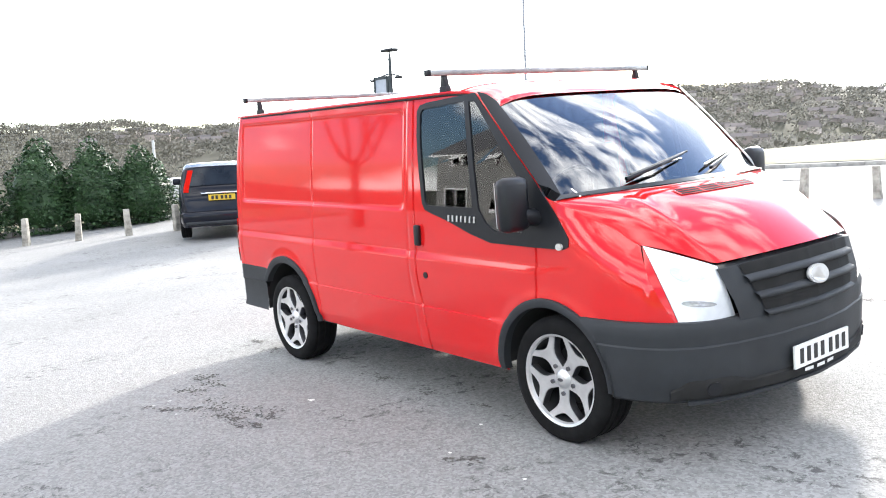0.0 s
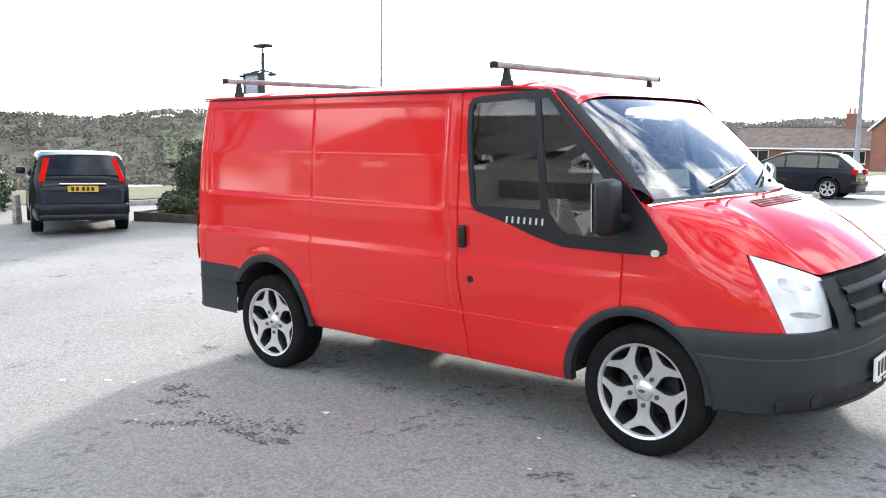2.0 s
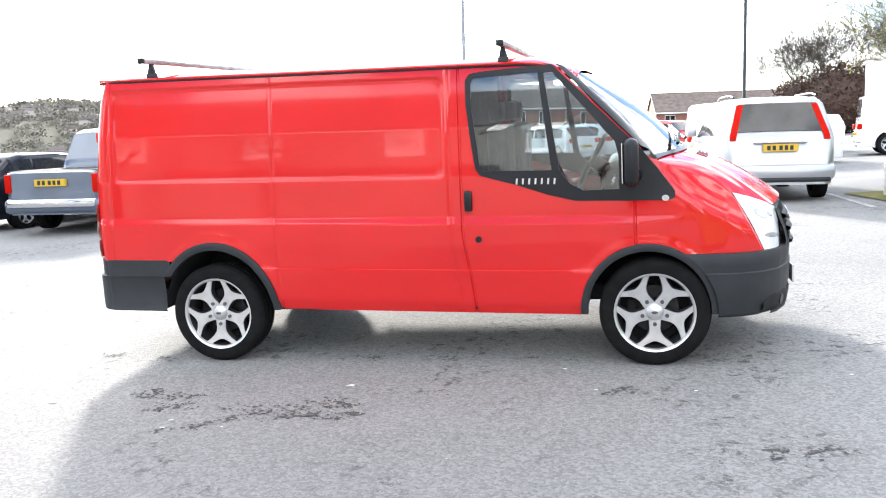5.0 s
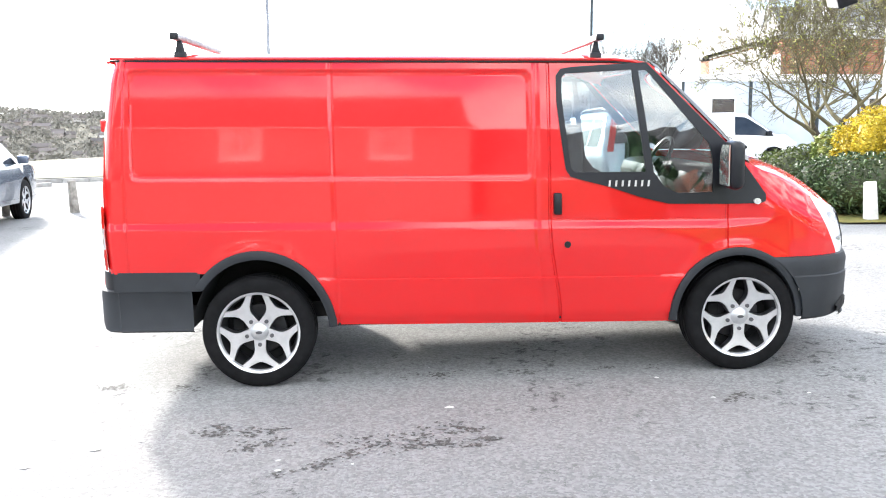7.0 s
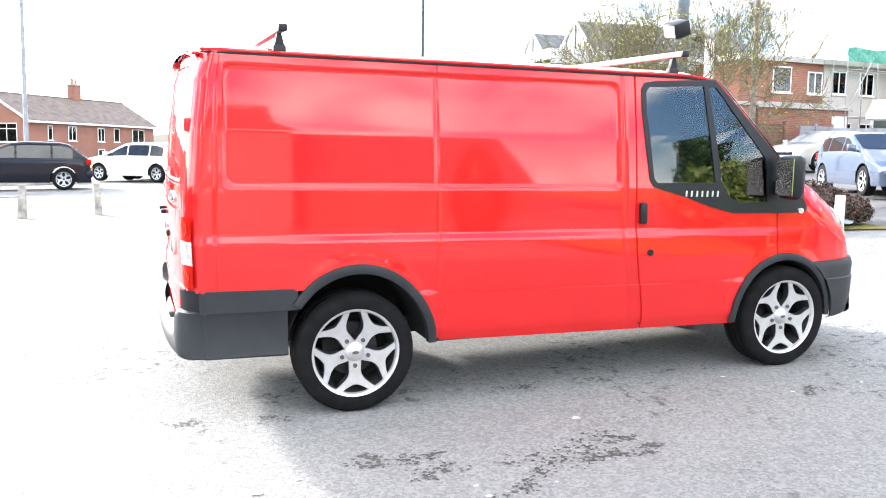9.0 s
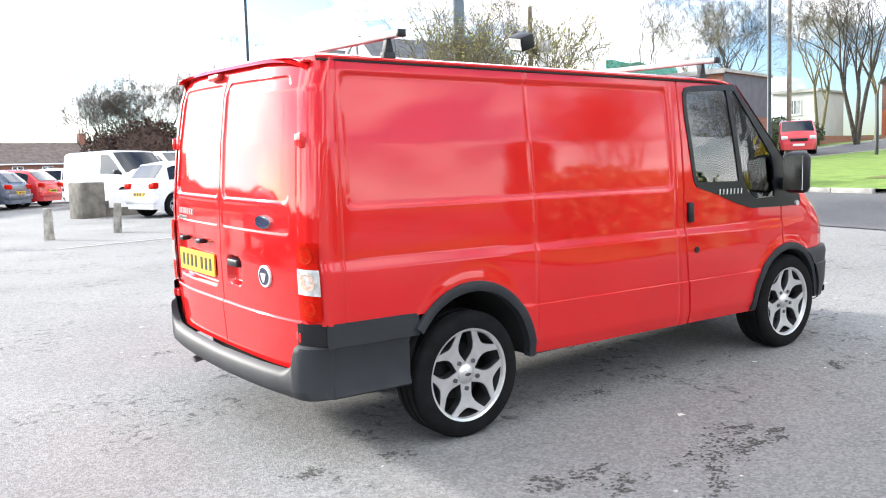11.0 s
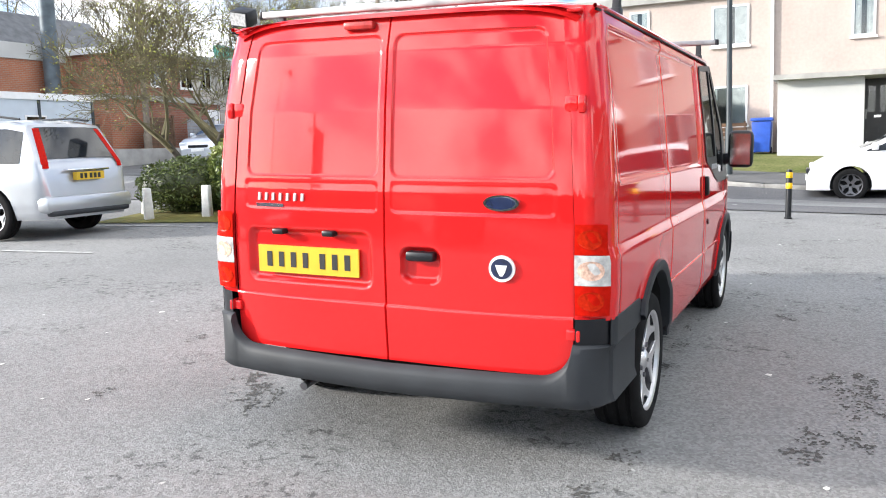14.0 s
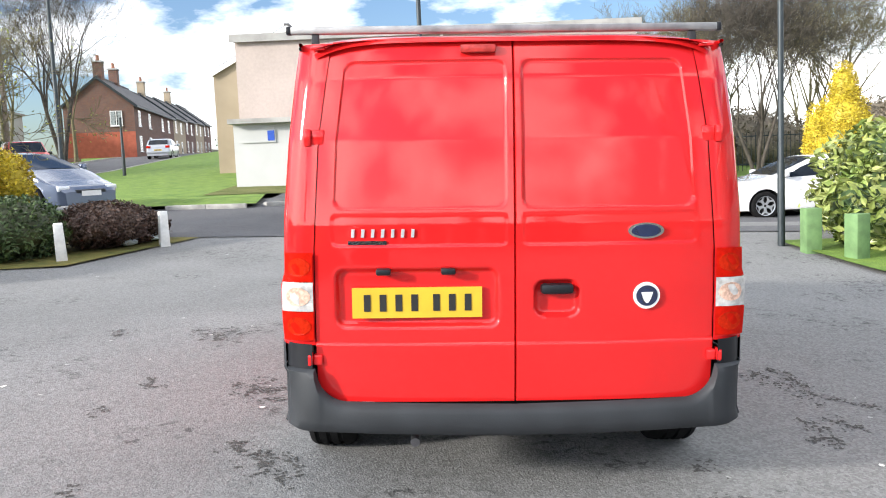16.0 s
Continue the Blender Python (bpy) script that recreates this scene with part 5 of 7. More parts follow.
        add_box(bml, x0 - 0.015, x0 + 0.16, sgn * (rw - 0.13) - 0.15, sgn * (rw - 0.13) + 0.15, 0.76, 0.93, 0.03)
        part("rear_lamp", bml, RED_LENS, car, smooth=50)
    def top_at(px, s, out):
        rg = ring(px)
        yy = rg[len(low) + 2][0] * 0.97
        return (px + out * 0.7, s * yy, lerp(px, top) - 0.012 * abs(s) ** 3 + out * 0.8)
    v, f = grid(np.linspace(xw + 0.06, xc - 0.05, 8), np.linspace(-1, 1, 9), lambda px, s: top_at(px, s, 0.010))
    shape("windscreen", v, f, CAR_GLASS, car, smooth=60)
    if not bed:
        a, b = x0 + 0.08 + (tail - 0.08) * 0.10, x0 + 0.08 + (tail - 0.08) * 0.90
        v, f = grid(np.linspace(a, b, 6), np.linspace(-0.93, 0.93, 9), lambda px, s: (top_at(px, s, 0)[0] - 0.012, top_at(px, s, 0)[1], top_at(px, s, 0)[2] + 0.006))
        shape("rear_window", v, f, CAR_GLASS, car, smooth=60)
    else:
        box("load_bed", x0 + 0.08, 0.66, -W / 2 + 0.14, W / 2 - 0.14, 1.035, 1.056, DARK, car)
        box("step_bumper", x0 - 0.10, x0 + 0.05, -W / 2 + 0.15, W / 2 - 0.15, 0.46, 0.60, CHROME, car, "chrome step bumper", 0.03)
    bp = bmesh.new()
    add_box(bp, x0 - 0.05, x0 + 0.20, -W / 2 + 0.07, W / 2 - 0.07, 0.36, 0.60, 0.07)
    part("rear_bumper", bp, paint if paint is not CAR_SILVER else CAR_SILVER, car, smooth=45)
    pz = 0.86 if lamps == "tall" else 0.62
    if lamps == "tall" and not bed:
        box("tailgate_trim", x0 - 0.025, x0 + 0.08, -0.40, 0.40, 0.935, 0.965, CHROME, car, "chrome tailgate strip", 0.008)
        bw = bmesh.new()
        add_box(bw, x0 - 0.046, x0 + 0.14, -W / 2 + 0.14, W / 2 - 0.14, clear + 0.04, 0.40, 0.03)
        part("bumper_skirt", bw, GREY_PLASTIC, car, smooth=45)
    box("number_plate", x0 - 0.05, x0 - 0.03 + 0.06, -0.26, 0.26, pz - 0.055, pz + 0.055, YELLOW, car, "yellow number plate")
    for u in (-0.16, -0.08, 0.0, 0.10, 0.18):
        box("plate_bar", x0 - 0.053, x0 - 0.049, u - 0.025, u + 0.025, pz - 0.035, pz + 0.035, INK, car)
    box("front_plate", x1 - 0.02, x1 + 0.012, -0.26, 0.26, 0.40, 0.51, WHITE_PLATE, car)
    box("front_grille", x1 - 0.10, x1 + 0.006, -0.40, 0.40, 0.54 * bonnet, 0.64 * bonnet, BLACK_PLASTIC, car, bevel=0.02)
    if roof_rails:
        for sgn in (-1, 1):
            v, f = tube([(px, sgn * (W / 2 - 0.26), H + 0.035 - 0.045 * (k in (0, 5))) for k, px in enumerate(np.linspace(x0 + tail + 0.15, xw - 0.15, 6))], [0.018] * 6, 6)
            shape("roof_rail", v, f, BLACK_PLASTIC, car)
    return car


PARK = "vehicles parked round the car park"
vehicle("suv", "black sport utility vehicle with tall red rear lamps", "car", -11.15, 3.35, 157, CAR_BLACK, 4.53, 2.62, 0.95, 1.74, 1.55, 0.42, belt=1.02, R=0.34, lamps="tall", clear=0.28, group=PARK)
vehicle("hatchback", "black hatchback parked beside the raised bed", "car", -8.95, 7.4, 86, CAR_BLACK, 4.25, 2.66, 0.78, 1.72, 1.39, 0.62, group=PARK)
vehicle("pickup_truck", "grey blue pick-up truck with chrome step bumper", "pick-up", -6.6, 7.1, 97, CAR_GREY, 5.2, 3.0, 1.2, 1.80, 1.76, bed=True, belt=1.02, R=0.37, clear=0.34, lamps="tall", group=PARK)
vehicle("hatchback", "black hatchback with large alloy wheels on the road", "car", -3.1, 23.9, 183, CAR_BLACK, 4.26, 2.63, 0.78, 1.80, 1.46, 0.6, R=0.33, group=PARK)
for k, (px, py, paint, lab) in enumerate(((0.3, 28.2, CAR_WHITE, "white hatchback in the row of parked cars"), (1.6, 29.8, CAR_WHITE, "white hatchback with dark multi-spoke wheels"), (3.0, 31.2, CAR_GREY, "grey hatchback in the row of parked cars"), (4.4, 32.6, CAR_RED, "red hatchback in the row of parked cars"), (6.6, 34.6, CAR_WHITE, "white hatchback at the end of the row"))):
    vehicle("hatchback", lab, "car", px, py, 140, paint, 4.26, 2.6, 0.78, 1.79, 1.47, 0.6, group="row of parked cars")
vehicle("suv", "silver sport utility vehicle with roof bars and tow ball", "car", 4.95, 8.95, 93, CAR_SILVER, 4.5, 2.63, 0.93, 1.79, 1.68, 0.38, belt=1.02, R=0.35, lamps="tall", clear=0.28, roof_rails=True, group=PARK)
vehicle("small_hatchback", "white three-door hatchback behind the posts", "car", 5.0, 19.1, 12, CAR_WHITE, 3.85, 2.43, 0.62, 1.70, 1.51, 0.45, belt=0.97, group=PARK)
vehicle("van", "white panel van facing the posts", "van", 5.7, 27.9, -74, CAR_WHITE, 4.9, 3.0, 1.0, 1.90, 1.98, 0.12, bonnet=1.25, belt=1.12, cab=0.72, R=0.34, panel=True, group="white vans")
vehicle("suv", "white off-road vehicle beside the van", "car", 7.8, 28.2, -76, CAR_WHITE, 4.8, 2.88, 0.95, 1.92, 1.88, 0.2, bonnet=1.3, belt=1.1, R=0.37, clear=0.32, lamps="tall", group="white vans")
vehicle("small_van", "white small van in front of the cabins", "van", 10.2, 22.4, -8, CAR_WHITE, 4.35, 2.7, 0.85, 1.80, 1.80, 0.12, bonnet=1.15, belt=1.02, cab=0.68, panel=True, group="white vans")
vehicle("saloon", "silver car parked in the side street", "car", 24.0, 19.7, 188, CAR_SILVER, 4.3, 2.6, 0.85, 1.76, 1.45, 0.7, group="cars in the side street")
vehicle("saloon", "dark grey hatchback parked in the side street", "car", 25.6, 18.0, 20, CAR_BLUE, 4.2, 2.6, 0.8, 1.76, 1.45, 0.6, group="cars in the side street")
vehicle("small_hatchback", "metallic blue hatchback with dark grille at the junction", "car", 15.3, 10.6, -115, CAR_BLUE, 3.95, 2.49, 0.66, 1.72, 1.40, 0.5, bonnet=0.84, group="cars in the side street")
vehicle("small_van", "red van far down the side street", "van", 38.6, 20.9, 215, CAR_RED, 4.1, 2.6, 0.75, 1.72, 1.72, 0.12, bonnet=1.2, belt=1.0, cab=0.68, panel=True, group="cars in the side street")
vehicle("saloon", "pale silver car far down the side street", "car", 58.0, 20.1, 8, CAR_SILVER, 4.2, 2.6, 0.8, 1.76, 1.45, 0.6, group="cars in the side street")
vehicle("small_hatchback", "white hatchback with dark alloy wheels outside the house", "car", 15.35, -4.45, 92, CAR_WHITE, 3.85, 2.43, 0.62, 1.70, 1.51, 0.45, belt=0.97, dark_wheels=True, group="cars on the road")
vehicle("estate_car", "pale silver estate car on the road", "car", 15.55, -9.6, 91, CAR_WHITE, 4.4, 2.6, 0.95, 1.74, 1.44, 0.4, group="cars on the road")


# ---------------------------------------------------------------- roads, kerbs, grass
drape("road", ((9.7, -60), (15.9, -60), (15.9, 9.5), (9.7, 9.5)), ROAD, 0.014, 12, 40, "dark asphalt road", "road")
drape("side_road", ((13.0, 8.8), (32, 16.3), (31, 22.0), (12.5, 15.5)), ROAD, 0.016, 24, 8, "dark asphalt side road", "road")
drape("side_road_end", ((32, 16.3), (75, 20.8), (75, 26.3), (31, 22.0)), ROAD, 0.017, 30, 8, "dark asphalt side road", "road")
drape("side_road_mouth", ((9.7, 9.5), (15.9, 8.6), (15.9, 15.9), (9.7, 15.9)), ROAD, 0.018, 10, 10, "dark asphalt road mouth", "road")
drape("pavement", ((16.05, -60), (18.0, -60), (18.0, 4.3), (16.05, 4.3)), PAVING, 0.11, 6, 40, "tarmac pavement", "pavement")
drape("lawn", ((15.1, 4.4), (46, 8.0), (32, 16.1), (15.1, 7.6)), GRASS, 0.10, 30, 12, "mown green grass verge", "grass")
drape("lawn_end", ((46, 8.0), (80, 12.0), (80, 20.8), (32, 16.1)), GRASS, 0.10, 30, 12, "mown green grass beside the street", "grass")
drape("front_garden", ((18.0, -12), (22.6, -12), (22.6, 6.4), (18.0, 6.4)), WORN_GRASS, 0.115, 8, 20, "thin worn front garden grass", "grass")
drape("verge", ((18.0, -40), (45, -40), (45, -7.5), (18.0, -7.5)), GRASS, 0.09, 10, 20, "grass behind the pavement", "grass")
drape("far_verge", ((42, 23.3), (75, 26.5), (75, 40), (42, 32)), GRASS, 0.06, 16, 8, "grass beyond the side road", "grass")
drape("forecourt", ((15.9, 15.2), (42, 18.6), (40, 22.3), (18, 24.6)), PAVING, 0.02, 16, 8, "tarmac forecourt in front of the houses", "pavement")
drape("corner_grass", ((5.0, -4.9), (8.3, -4.75), (9.6, -12), (4.0, -12)), GRASS, 0.05, 10, 10, "grass under the laurel", "grass")
drape("bed_edge", ((6.2, 9.3), (6.8, 5.2), (9.65, 4.2), (10.2, 10.0)), MOSS, 0.016, 16, 12, "mossy planting bed beside the car park", "planting bed")
drape("far_grass", ((-34, 26), (-10, 30), (-10, 75), (-34, 75)), DRY_GRASS, 0.03, 12, 12, "rough grass beyond the road", "grass")
drape("valley_grass", ((-30, -14), (-19.5, -14), (-19.5, 24), (-30, 24)), DRY_GRASS, 0.03, 12, 12, "rough grass at the top of the bank", "grass")

def kerb_run(name, pts, group, h=0.11, w=0.13):
    """Kerbstones laid end to end along a line."""
    bm = bmesh.new()
    add_box(bm, 0, 0.90, -w / 2, w / 2, -0.1, h, 0.012)
    run = thing(name, pose(0, 0, 0), "grey concrete kerbstones beside the road", "kerb", kind="structure")
    first = part("kerbstone", bm, KERB, run, smooth=30)
    me = first.data
    bpy.data.objects.remove(first)
    for (ax, ay), (bx, by) in zip(pts, pts[1:]):
        d = math.hypot(bx - ax, by - ay)
        for k in range(int(d / 0.91)):
            t0, t1 = k * 0.91 / d, (k + 1) * 0.91 / d
            p, q = (ax + (bx - ax) * t0, ay + (by - ay) * t0), (ax + (bx - ax) * t1, ay + (by - ay) * t1)
            ks = new("kerbstone", me)
            ks.parent = run
            ks.matrix_basis = Matrix.Translation((*p, gh(*p))) @ Matrix.Rotation(math.atan2(q[1] - p[1], q[0] - p[0]), 4, "Z") @ Matrix.Rotation(-math.atan2(gh(*q) - gh(*p), 0.91), 4, "Y")


kerb_run("far_kerb", ((15.97, -24), (15.97, 3.6), (15.0, 4.6), (15.0, 7.3), (15.7, 8.1), (32, 16.2), (60, 19.1)), "kerb")
kerb_run("street_kerb", ((42, 23.2), (66, 25.5)), "kerb")
kerb_run("back_kerb", ((-30, 21.5), (-2, 27.5)), "kerb", 0.14)
kerb_run("valley_kerb", ((-19.3, -12), (-18.2, 6), (-15.5, 14), (-10.5, 23)), "kerb", 0.14)
for a, b in (((3.45, 6.4), (3.2, 11.0)), ((6.1, 6.9), (6.0, 9.5)), ((0.6, 11.3), (2.9, 11.6))):
    d = Vector((b[0] - a[0], b[1] - a[1])).normalized() * 0.045
    drape("bay_line", ((a[0] - d.y, a[1] + d.x), (a[0] + d.y, a[1] - d.x), (b[0] + d.y, b[1] - d.x), (b[0] - d.y, b[1] + d.x)), mat("worn_white_line", (0.36, 0.36, 0.35), 0.9, scale=6, vary=0.35), 0.008, 3, 12, "worn white parking bay line", "road marking")


# ---------------------------------------------------------------- posts, poles, lamps
def post_mesh():
    bm = bmesh.new()
    add_box(bm, -0.075, 0.075, -0.075, 0.075, -0.1, 0.62, 0.012)
    for v in bm.verts:
        if v.co.z > 0.5:
            v.co.x *= 0.80
            v.co.y *= 0.80
            v.co.z += 0.05 * (1 - abs(v.co.x) / 0.06) * (v.co.z > 0.6)
    return bm


wood_post = tagged(part("bollard_post", post_mesh(), POST, smooth=40), "weathered grey timber post at the edge of the car park", "post", "timber posts")
white_post = tagged(part("bollard_post", post_mesh(), WHITE_PAINT, smooth=40), "white painted timber post with worn foot", "post", "white posts")
spots = [(-17.5, -2.6), (-16.8, -1.6), (-16.1, -0.6), (-15.5, 0.4), (-14.9, 1.4), (-14.4, 2.4), (-13.95, 3.4)]
spots += [(-6.8, 10.9), (-5.6, 11.2), (-4.3, 11.7), (-3.05, 12.05), (-1.75, 12.4), (-0.4, 12.95), (1.0, 13.7), (2.45, 14.2), (3.85, 14.4)]
for k, (px, py) in enumerate(spots):
    m = pose(px, py, gh(px, py), 3 * math.sin(k * 2.1), 3 * math.cos(k * 1.7), 17 * k)
    if k == 0:
        wood_post.matrix_world = m
    else:
        copy_thing(wood_post, m)
for k, (px, py) in enumerate(((7.45, 9.3), (7.2, 7.75), (7.3, 5.45), (8.75, 4.5), (9.75, 5.9), (6.75, 8.6))):
    m = pose(px, py, gh(px, py), 2 * math.sin(k * 2.3), 4 * math.cos(k * 1.9), 11 * k) @ Matrix.Diagonal((1, 1, 0.92, 1))
    if k == 0:
        white_post.matrix_world = m
    else:
        copy_thing(white_post, m)
for (ax, ay), (bx, by) in (((-4.3, 11.7), (-3.05, 12.05)),):
    v, f = tube([(ax, ay, gh(ax, ay) + 0.40), (bx, by, gh(bx, by) + 0.40)], [0.018, 0.018], 6)
    tagged(shape("post_rail", v, f, STEEL), "thin metal rail between timber posts", "rail")
YELLOW_BAND = mat("yellow_reflective_band", (0.85, 0.50, 0.01), 0.4, scale=10, vary=0.08)
def striped_bollard(m):
    b = thing("striped_bollard", m, "black flexible bollard with two yellow bands", "bollard", "striped bollards")
    v, f = lathe([(0.055, 0.0), (0.055, 0.02), (0.042, 0.03), (0.042, 0.66), (0.036, 0.70), (0.0, 0.705)], 16, "z")
    shape("tube", v, f, BLACK_PLASTIC, b, smooth=40)
    for z in (0.43, 0.58):
        v, f = lathe([(0.043, z), (0.0455, z + 0.004), (0.0455, z + 0.076), (0.043, z + 0.08)], 16, "z")
        shape("band", v, f, YELLOW_BAND, b, "yellow reflective band", smooth=40)
    return b


for k, (px, py) in enumerate(((8.75, 0.55), (8.95, -1.18), (8.9, -2.95))):
    striped_bollard(pose(px, py, gh(px, py), 2 * k - 1, 3, 0))
GREEN_PAINT = mat("green_wood_stain", (0.13, 0.23, 0.09), 0.75, scale=7, vary=0.2, bump=0.2)
for k, (px, py) in enumerate(((7.35, -4.85), (6.55, -5.1))):
    box_m = pose(px, py, gh(px, py), 0, 0, 20 * k)
    bm = bmesh.new()
    add_box(bm, -0.11, 0.11, -0.11, 0.11, -0.1, 0.62, 0.012)
    ob = tagged(part("square_post", bm, GREEN_PAINT, smooth=30), "green stained square timber post on the grass", "post", "green posts")
    ob.matrix_world = box_m


def column(name, label, x, y, h, r0, r1, material, lean=0.0, head=None, arm=0.0, az=0.0):
    p = thing(name, pose(x, y, gh(x, y), 0, lean, az), label, "pole")
    v, f = tube([(0, 0, -0.2), (0, 0, 1.2), (0, 0, 1.25), (0, 0, h)], [r0 * 1.25, r0 * 1.25, r0, r1], 12)
    shape("shaft", v, f, material, p, smooth=50)
    if head == "lantern":
        v, f = tube([(0, 0, h), (0, 0, h + 0.3), (arm * 0.5, 0, h + 0.5), (arm, 0, h + 0.52)], [r1, r1 * 0.8, r1 * 0.7, r1 * 0.7], 8)
        shape("arm", v, f, material, p, smooth=50)
        box("lantern", arm - 0.1, arm + 0.55, -0.12, 0.12, h + 0.44, h + 0.6, STEEL, p, bevel=0.04)
    return p


POLE_GREY = mat("galvanised_pole", (0.22, 0.23, 0.25), 0.5, 0.6, scale=4, vary=0.2)
POLE_DARK = mat("dark_green_pole", (0.03, 0.04, 0.045), 0.5, 0.2, scale=4, vary=0.2)
POLE_WOOD = mat("telegraph_wood", (0.17, 0.14, 0.11), 0.9, scale=5, vary=0.3, bump=0.3)
column("lamp_post", "tall grey street lamp beyond the road", -18.7, 19.5, 9, 0.055, 0.035, POLE_GREY, head="lantern", arm=1.2, az=200)
column("lamp_post", "tall dark street lamp column behind the parked cars", 5.0, 12.9, 9, 0.036, 0.026, POLE_DARK, head="lantern", arm=1.2, az=60)
column("lamp_post", "tall grey street lamp by the brick houses", -5.2, 34.5, 9, 0.10, 0.06, POLE_GREY, head="lantern", arm=1.2, az=90)
column("lamp_post", "dark street lamp column on the grass corner", 8.05, -4.72, 8, 0.042, 0.035, POLE_DARK, head="lantern", arm=1.0, az=0)
column("lamp_post", "dark street lamp column in the side street", 22.5, 11.9, 8, 0.07, 0.05, POLE_DARK, head="lantern", arm=1.0, az=100)
column("lamp_post", "thin dark lamp column in front of the pink house", 17.4, 0.55, 8, 0.07, 0.05, POLE_DARK, head="lantern", arm=1.0, az=180)
column("steel_mast", "thick weathered steel mast beside the workshop", 22.6, 28.4, 13, 0.34, 0.29, mat("blue_grey_steel", (0.10, 0.125, 0.145), 0.55, 0.3, scale=2, vary=0.3))
column("telegraph_pole", "wooden telegraph pole beside the fence", 22.9, 23.7, 7.2, 0.13, 0.10, POLE_WOOD)
column("telegraph_pole", "wooden telegraph pole down the side street", 40.2, 22.2, 9, 0.13, 0.10, POLE_WOOD)
column("bollard_lamp", "short dark post on the grass", 33.1, 13.8, 2.6, 0.06, 0.05, POLE_DARK)
# floodlight on a white square post
fl = thing("floodlight_post", pose(8.75, 7.75, gh(8.75, 7.75)), "white square timber post with floodlight and camera", "floodlight")
box("post", -0.065, 0.065, -0.065, 0.065, -0.1, 3.15, WHITE_PAINT, fl, bevel=0.01)
box("lamp_housing", -0.20, 0.10, -0.17, 0.17, 3.34, 3.60, BLACK_PLASTIC, fl, bevel=0.03).matrix_basis = pose(0, 0, 0, 12, -20, 0)
box("lamp_glass", -0.22, -0.205, -0.14, 0.14, 3.37, 3.57, CLEAR_LENS, fl).matrix_basis = pose(0, 0, 0, 12, -20, 0)
box("bracket", -0.03, 0.03, -0.14, 0.14, 3.14, 3.36, STEEL, fl)
box("camera_housing", -0.08, 0.10, 0.25, 0.45, 3.16, 3.30, BLACK_PLASTIC, fl, bevel=0.03)
v, f = tube([(0, 0.06, 3.06), (0, 0.34, 3.20)], [0.02, 0.02], 6)
shape("camera_arm", v, f, BLACK_PLASTIC, fl)
# hanging sign on a dark pole in the raised bed
sg = thing("pub_sign", pose(-11.65, 8.2, gh(-11.65, 8.2), 0, 0, 2), "hanging sign board on a dark pole with a floodlight", "sign")
v, f = tube([(0, 0, -0.2), (0, 0, 3.8)], [0.065, 0.040], 10)
shape("pole", v, f, POLE_DARK, sg, smooth=50)
SIGN_FACE = mat("faded_sign_face", (0.26, 0.30, 0.36), 0.4, scale=3, color2=(0.42, 0.45, 0.5))
box("board", -0.62, -0.14, -0.025, 0.025, 2.26, 3.32, SIGN_FACE, sg, "faded grey blue sign face")
for a, b, c, d in ((-0.68, -0.10, 3.29, 3.36), (-0.68, -0.10, 2.22, 2.28), (-0.68, -0.61, 2.22, 3.36), (-0.15, -0.09, 2.22, 3.36)):
    box("frame_bar", a, b, -0.04, 0.04, c, d, POLE_DARK, sg)
v, f = tube([(-0.75, 0, 3.3), (-0.3, 0, 3.38), (0, 0, 3.40), (0.35, 0, 3.32)], [0.02] * 4, 6)
shape("scroll_bracket", v, f, POLE_DARK, sg)
v, f = tube([(0.0, 0.0, 3.75), (0, 0, 3.94)], [0.02, 0.02], 6)
shape("lamp_stem", v, f, POLE_DARK, sg)
box("floodlight", -0.22, 0.22, -0.12, 0.12, 3.93, 4.00, BLACK_PLASTIC, sg, bevel=0.02)
for px in (-0.72, 0.32):
    box("spot_lamp", px - 0.10, px + 0.10, -0.06, 0.06, 3.26, 3.32, BLACK_PLASTIC, sg, bevel=0.02)


# ---------------------------------------------------------------- buildings
def window(parent, x, z, w, h, y=0.0, panes=2, curtain=True, transom=False, m=None):
    """A framed window set in a wall that faces -y."""
    bm = bmesh.new()
    t = 0.055
    for a, b, c, d in ((x, x + w, z, z + t), (x, x + w, z + h - t, z + h), (x, x + t, z + t, z + h - t), (x + w - t, x + w, z + t, z + h - t)):
        add_box(bm, a, b, y - 0.035, y + 0.06, c, d)
    for k in range(1, panes):
        add_box(bm, x + w * k / panes - 0.03, x + w * k / panes + 0.03, y - 0.03, y + 0.06, z + t, z + h - t)
    if transom:
        add_box(bm, x + t, x + w - t, y - 0.03, y + 0.06, z + h * 0.68, z + h * 0.68 + 0.05)
    fr = part("window_frame", bm, UPVC, parent)
    box("pane", x + t, x + w - t, y - 0.026, y - 0.022, z + t, z + h - t, PANE, fr).visible_shadow = False
    # no room behind: a dark sheet on the wall paints in its shade
    box("room_shade", x + t, x + w - t, y - 0.008, y - 0.004, z + t, z + h - t, ROOM, fr)
    if curtain:
        for a, b in ((x + t, x + w * 0.40), (x + w * 0.62, x + w - t)):
            v, f = grid(np.linspace(a, b, 13), (z + t, z + h - t), lambda u, q: (u, y - 0.015 + 0.003 * math.sin(u * 70), q))
            shape("curtain", v, f, CURTAIN, fr, smooth=60)
    box("window_sill", x - 0.05, x + w + 0.05, y - 0.09, y + 0.02, z - 0.06, z, UPVC, fr)
    if m is not None:
        fr.matrix_basis = m
    return fr


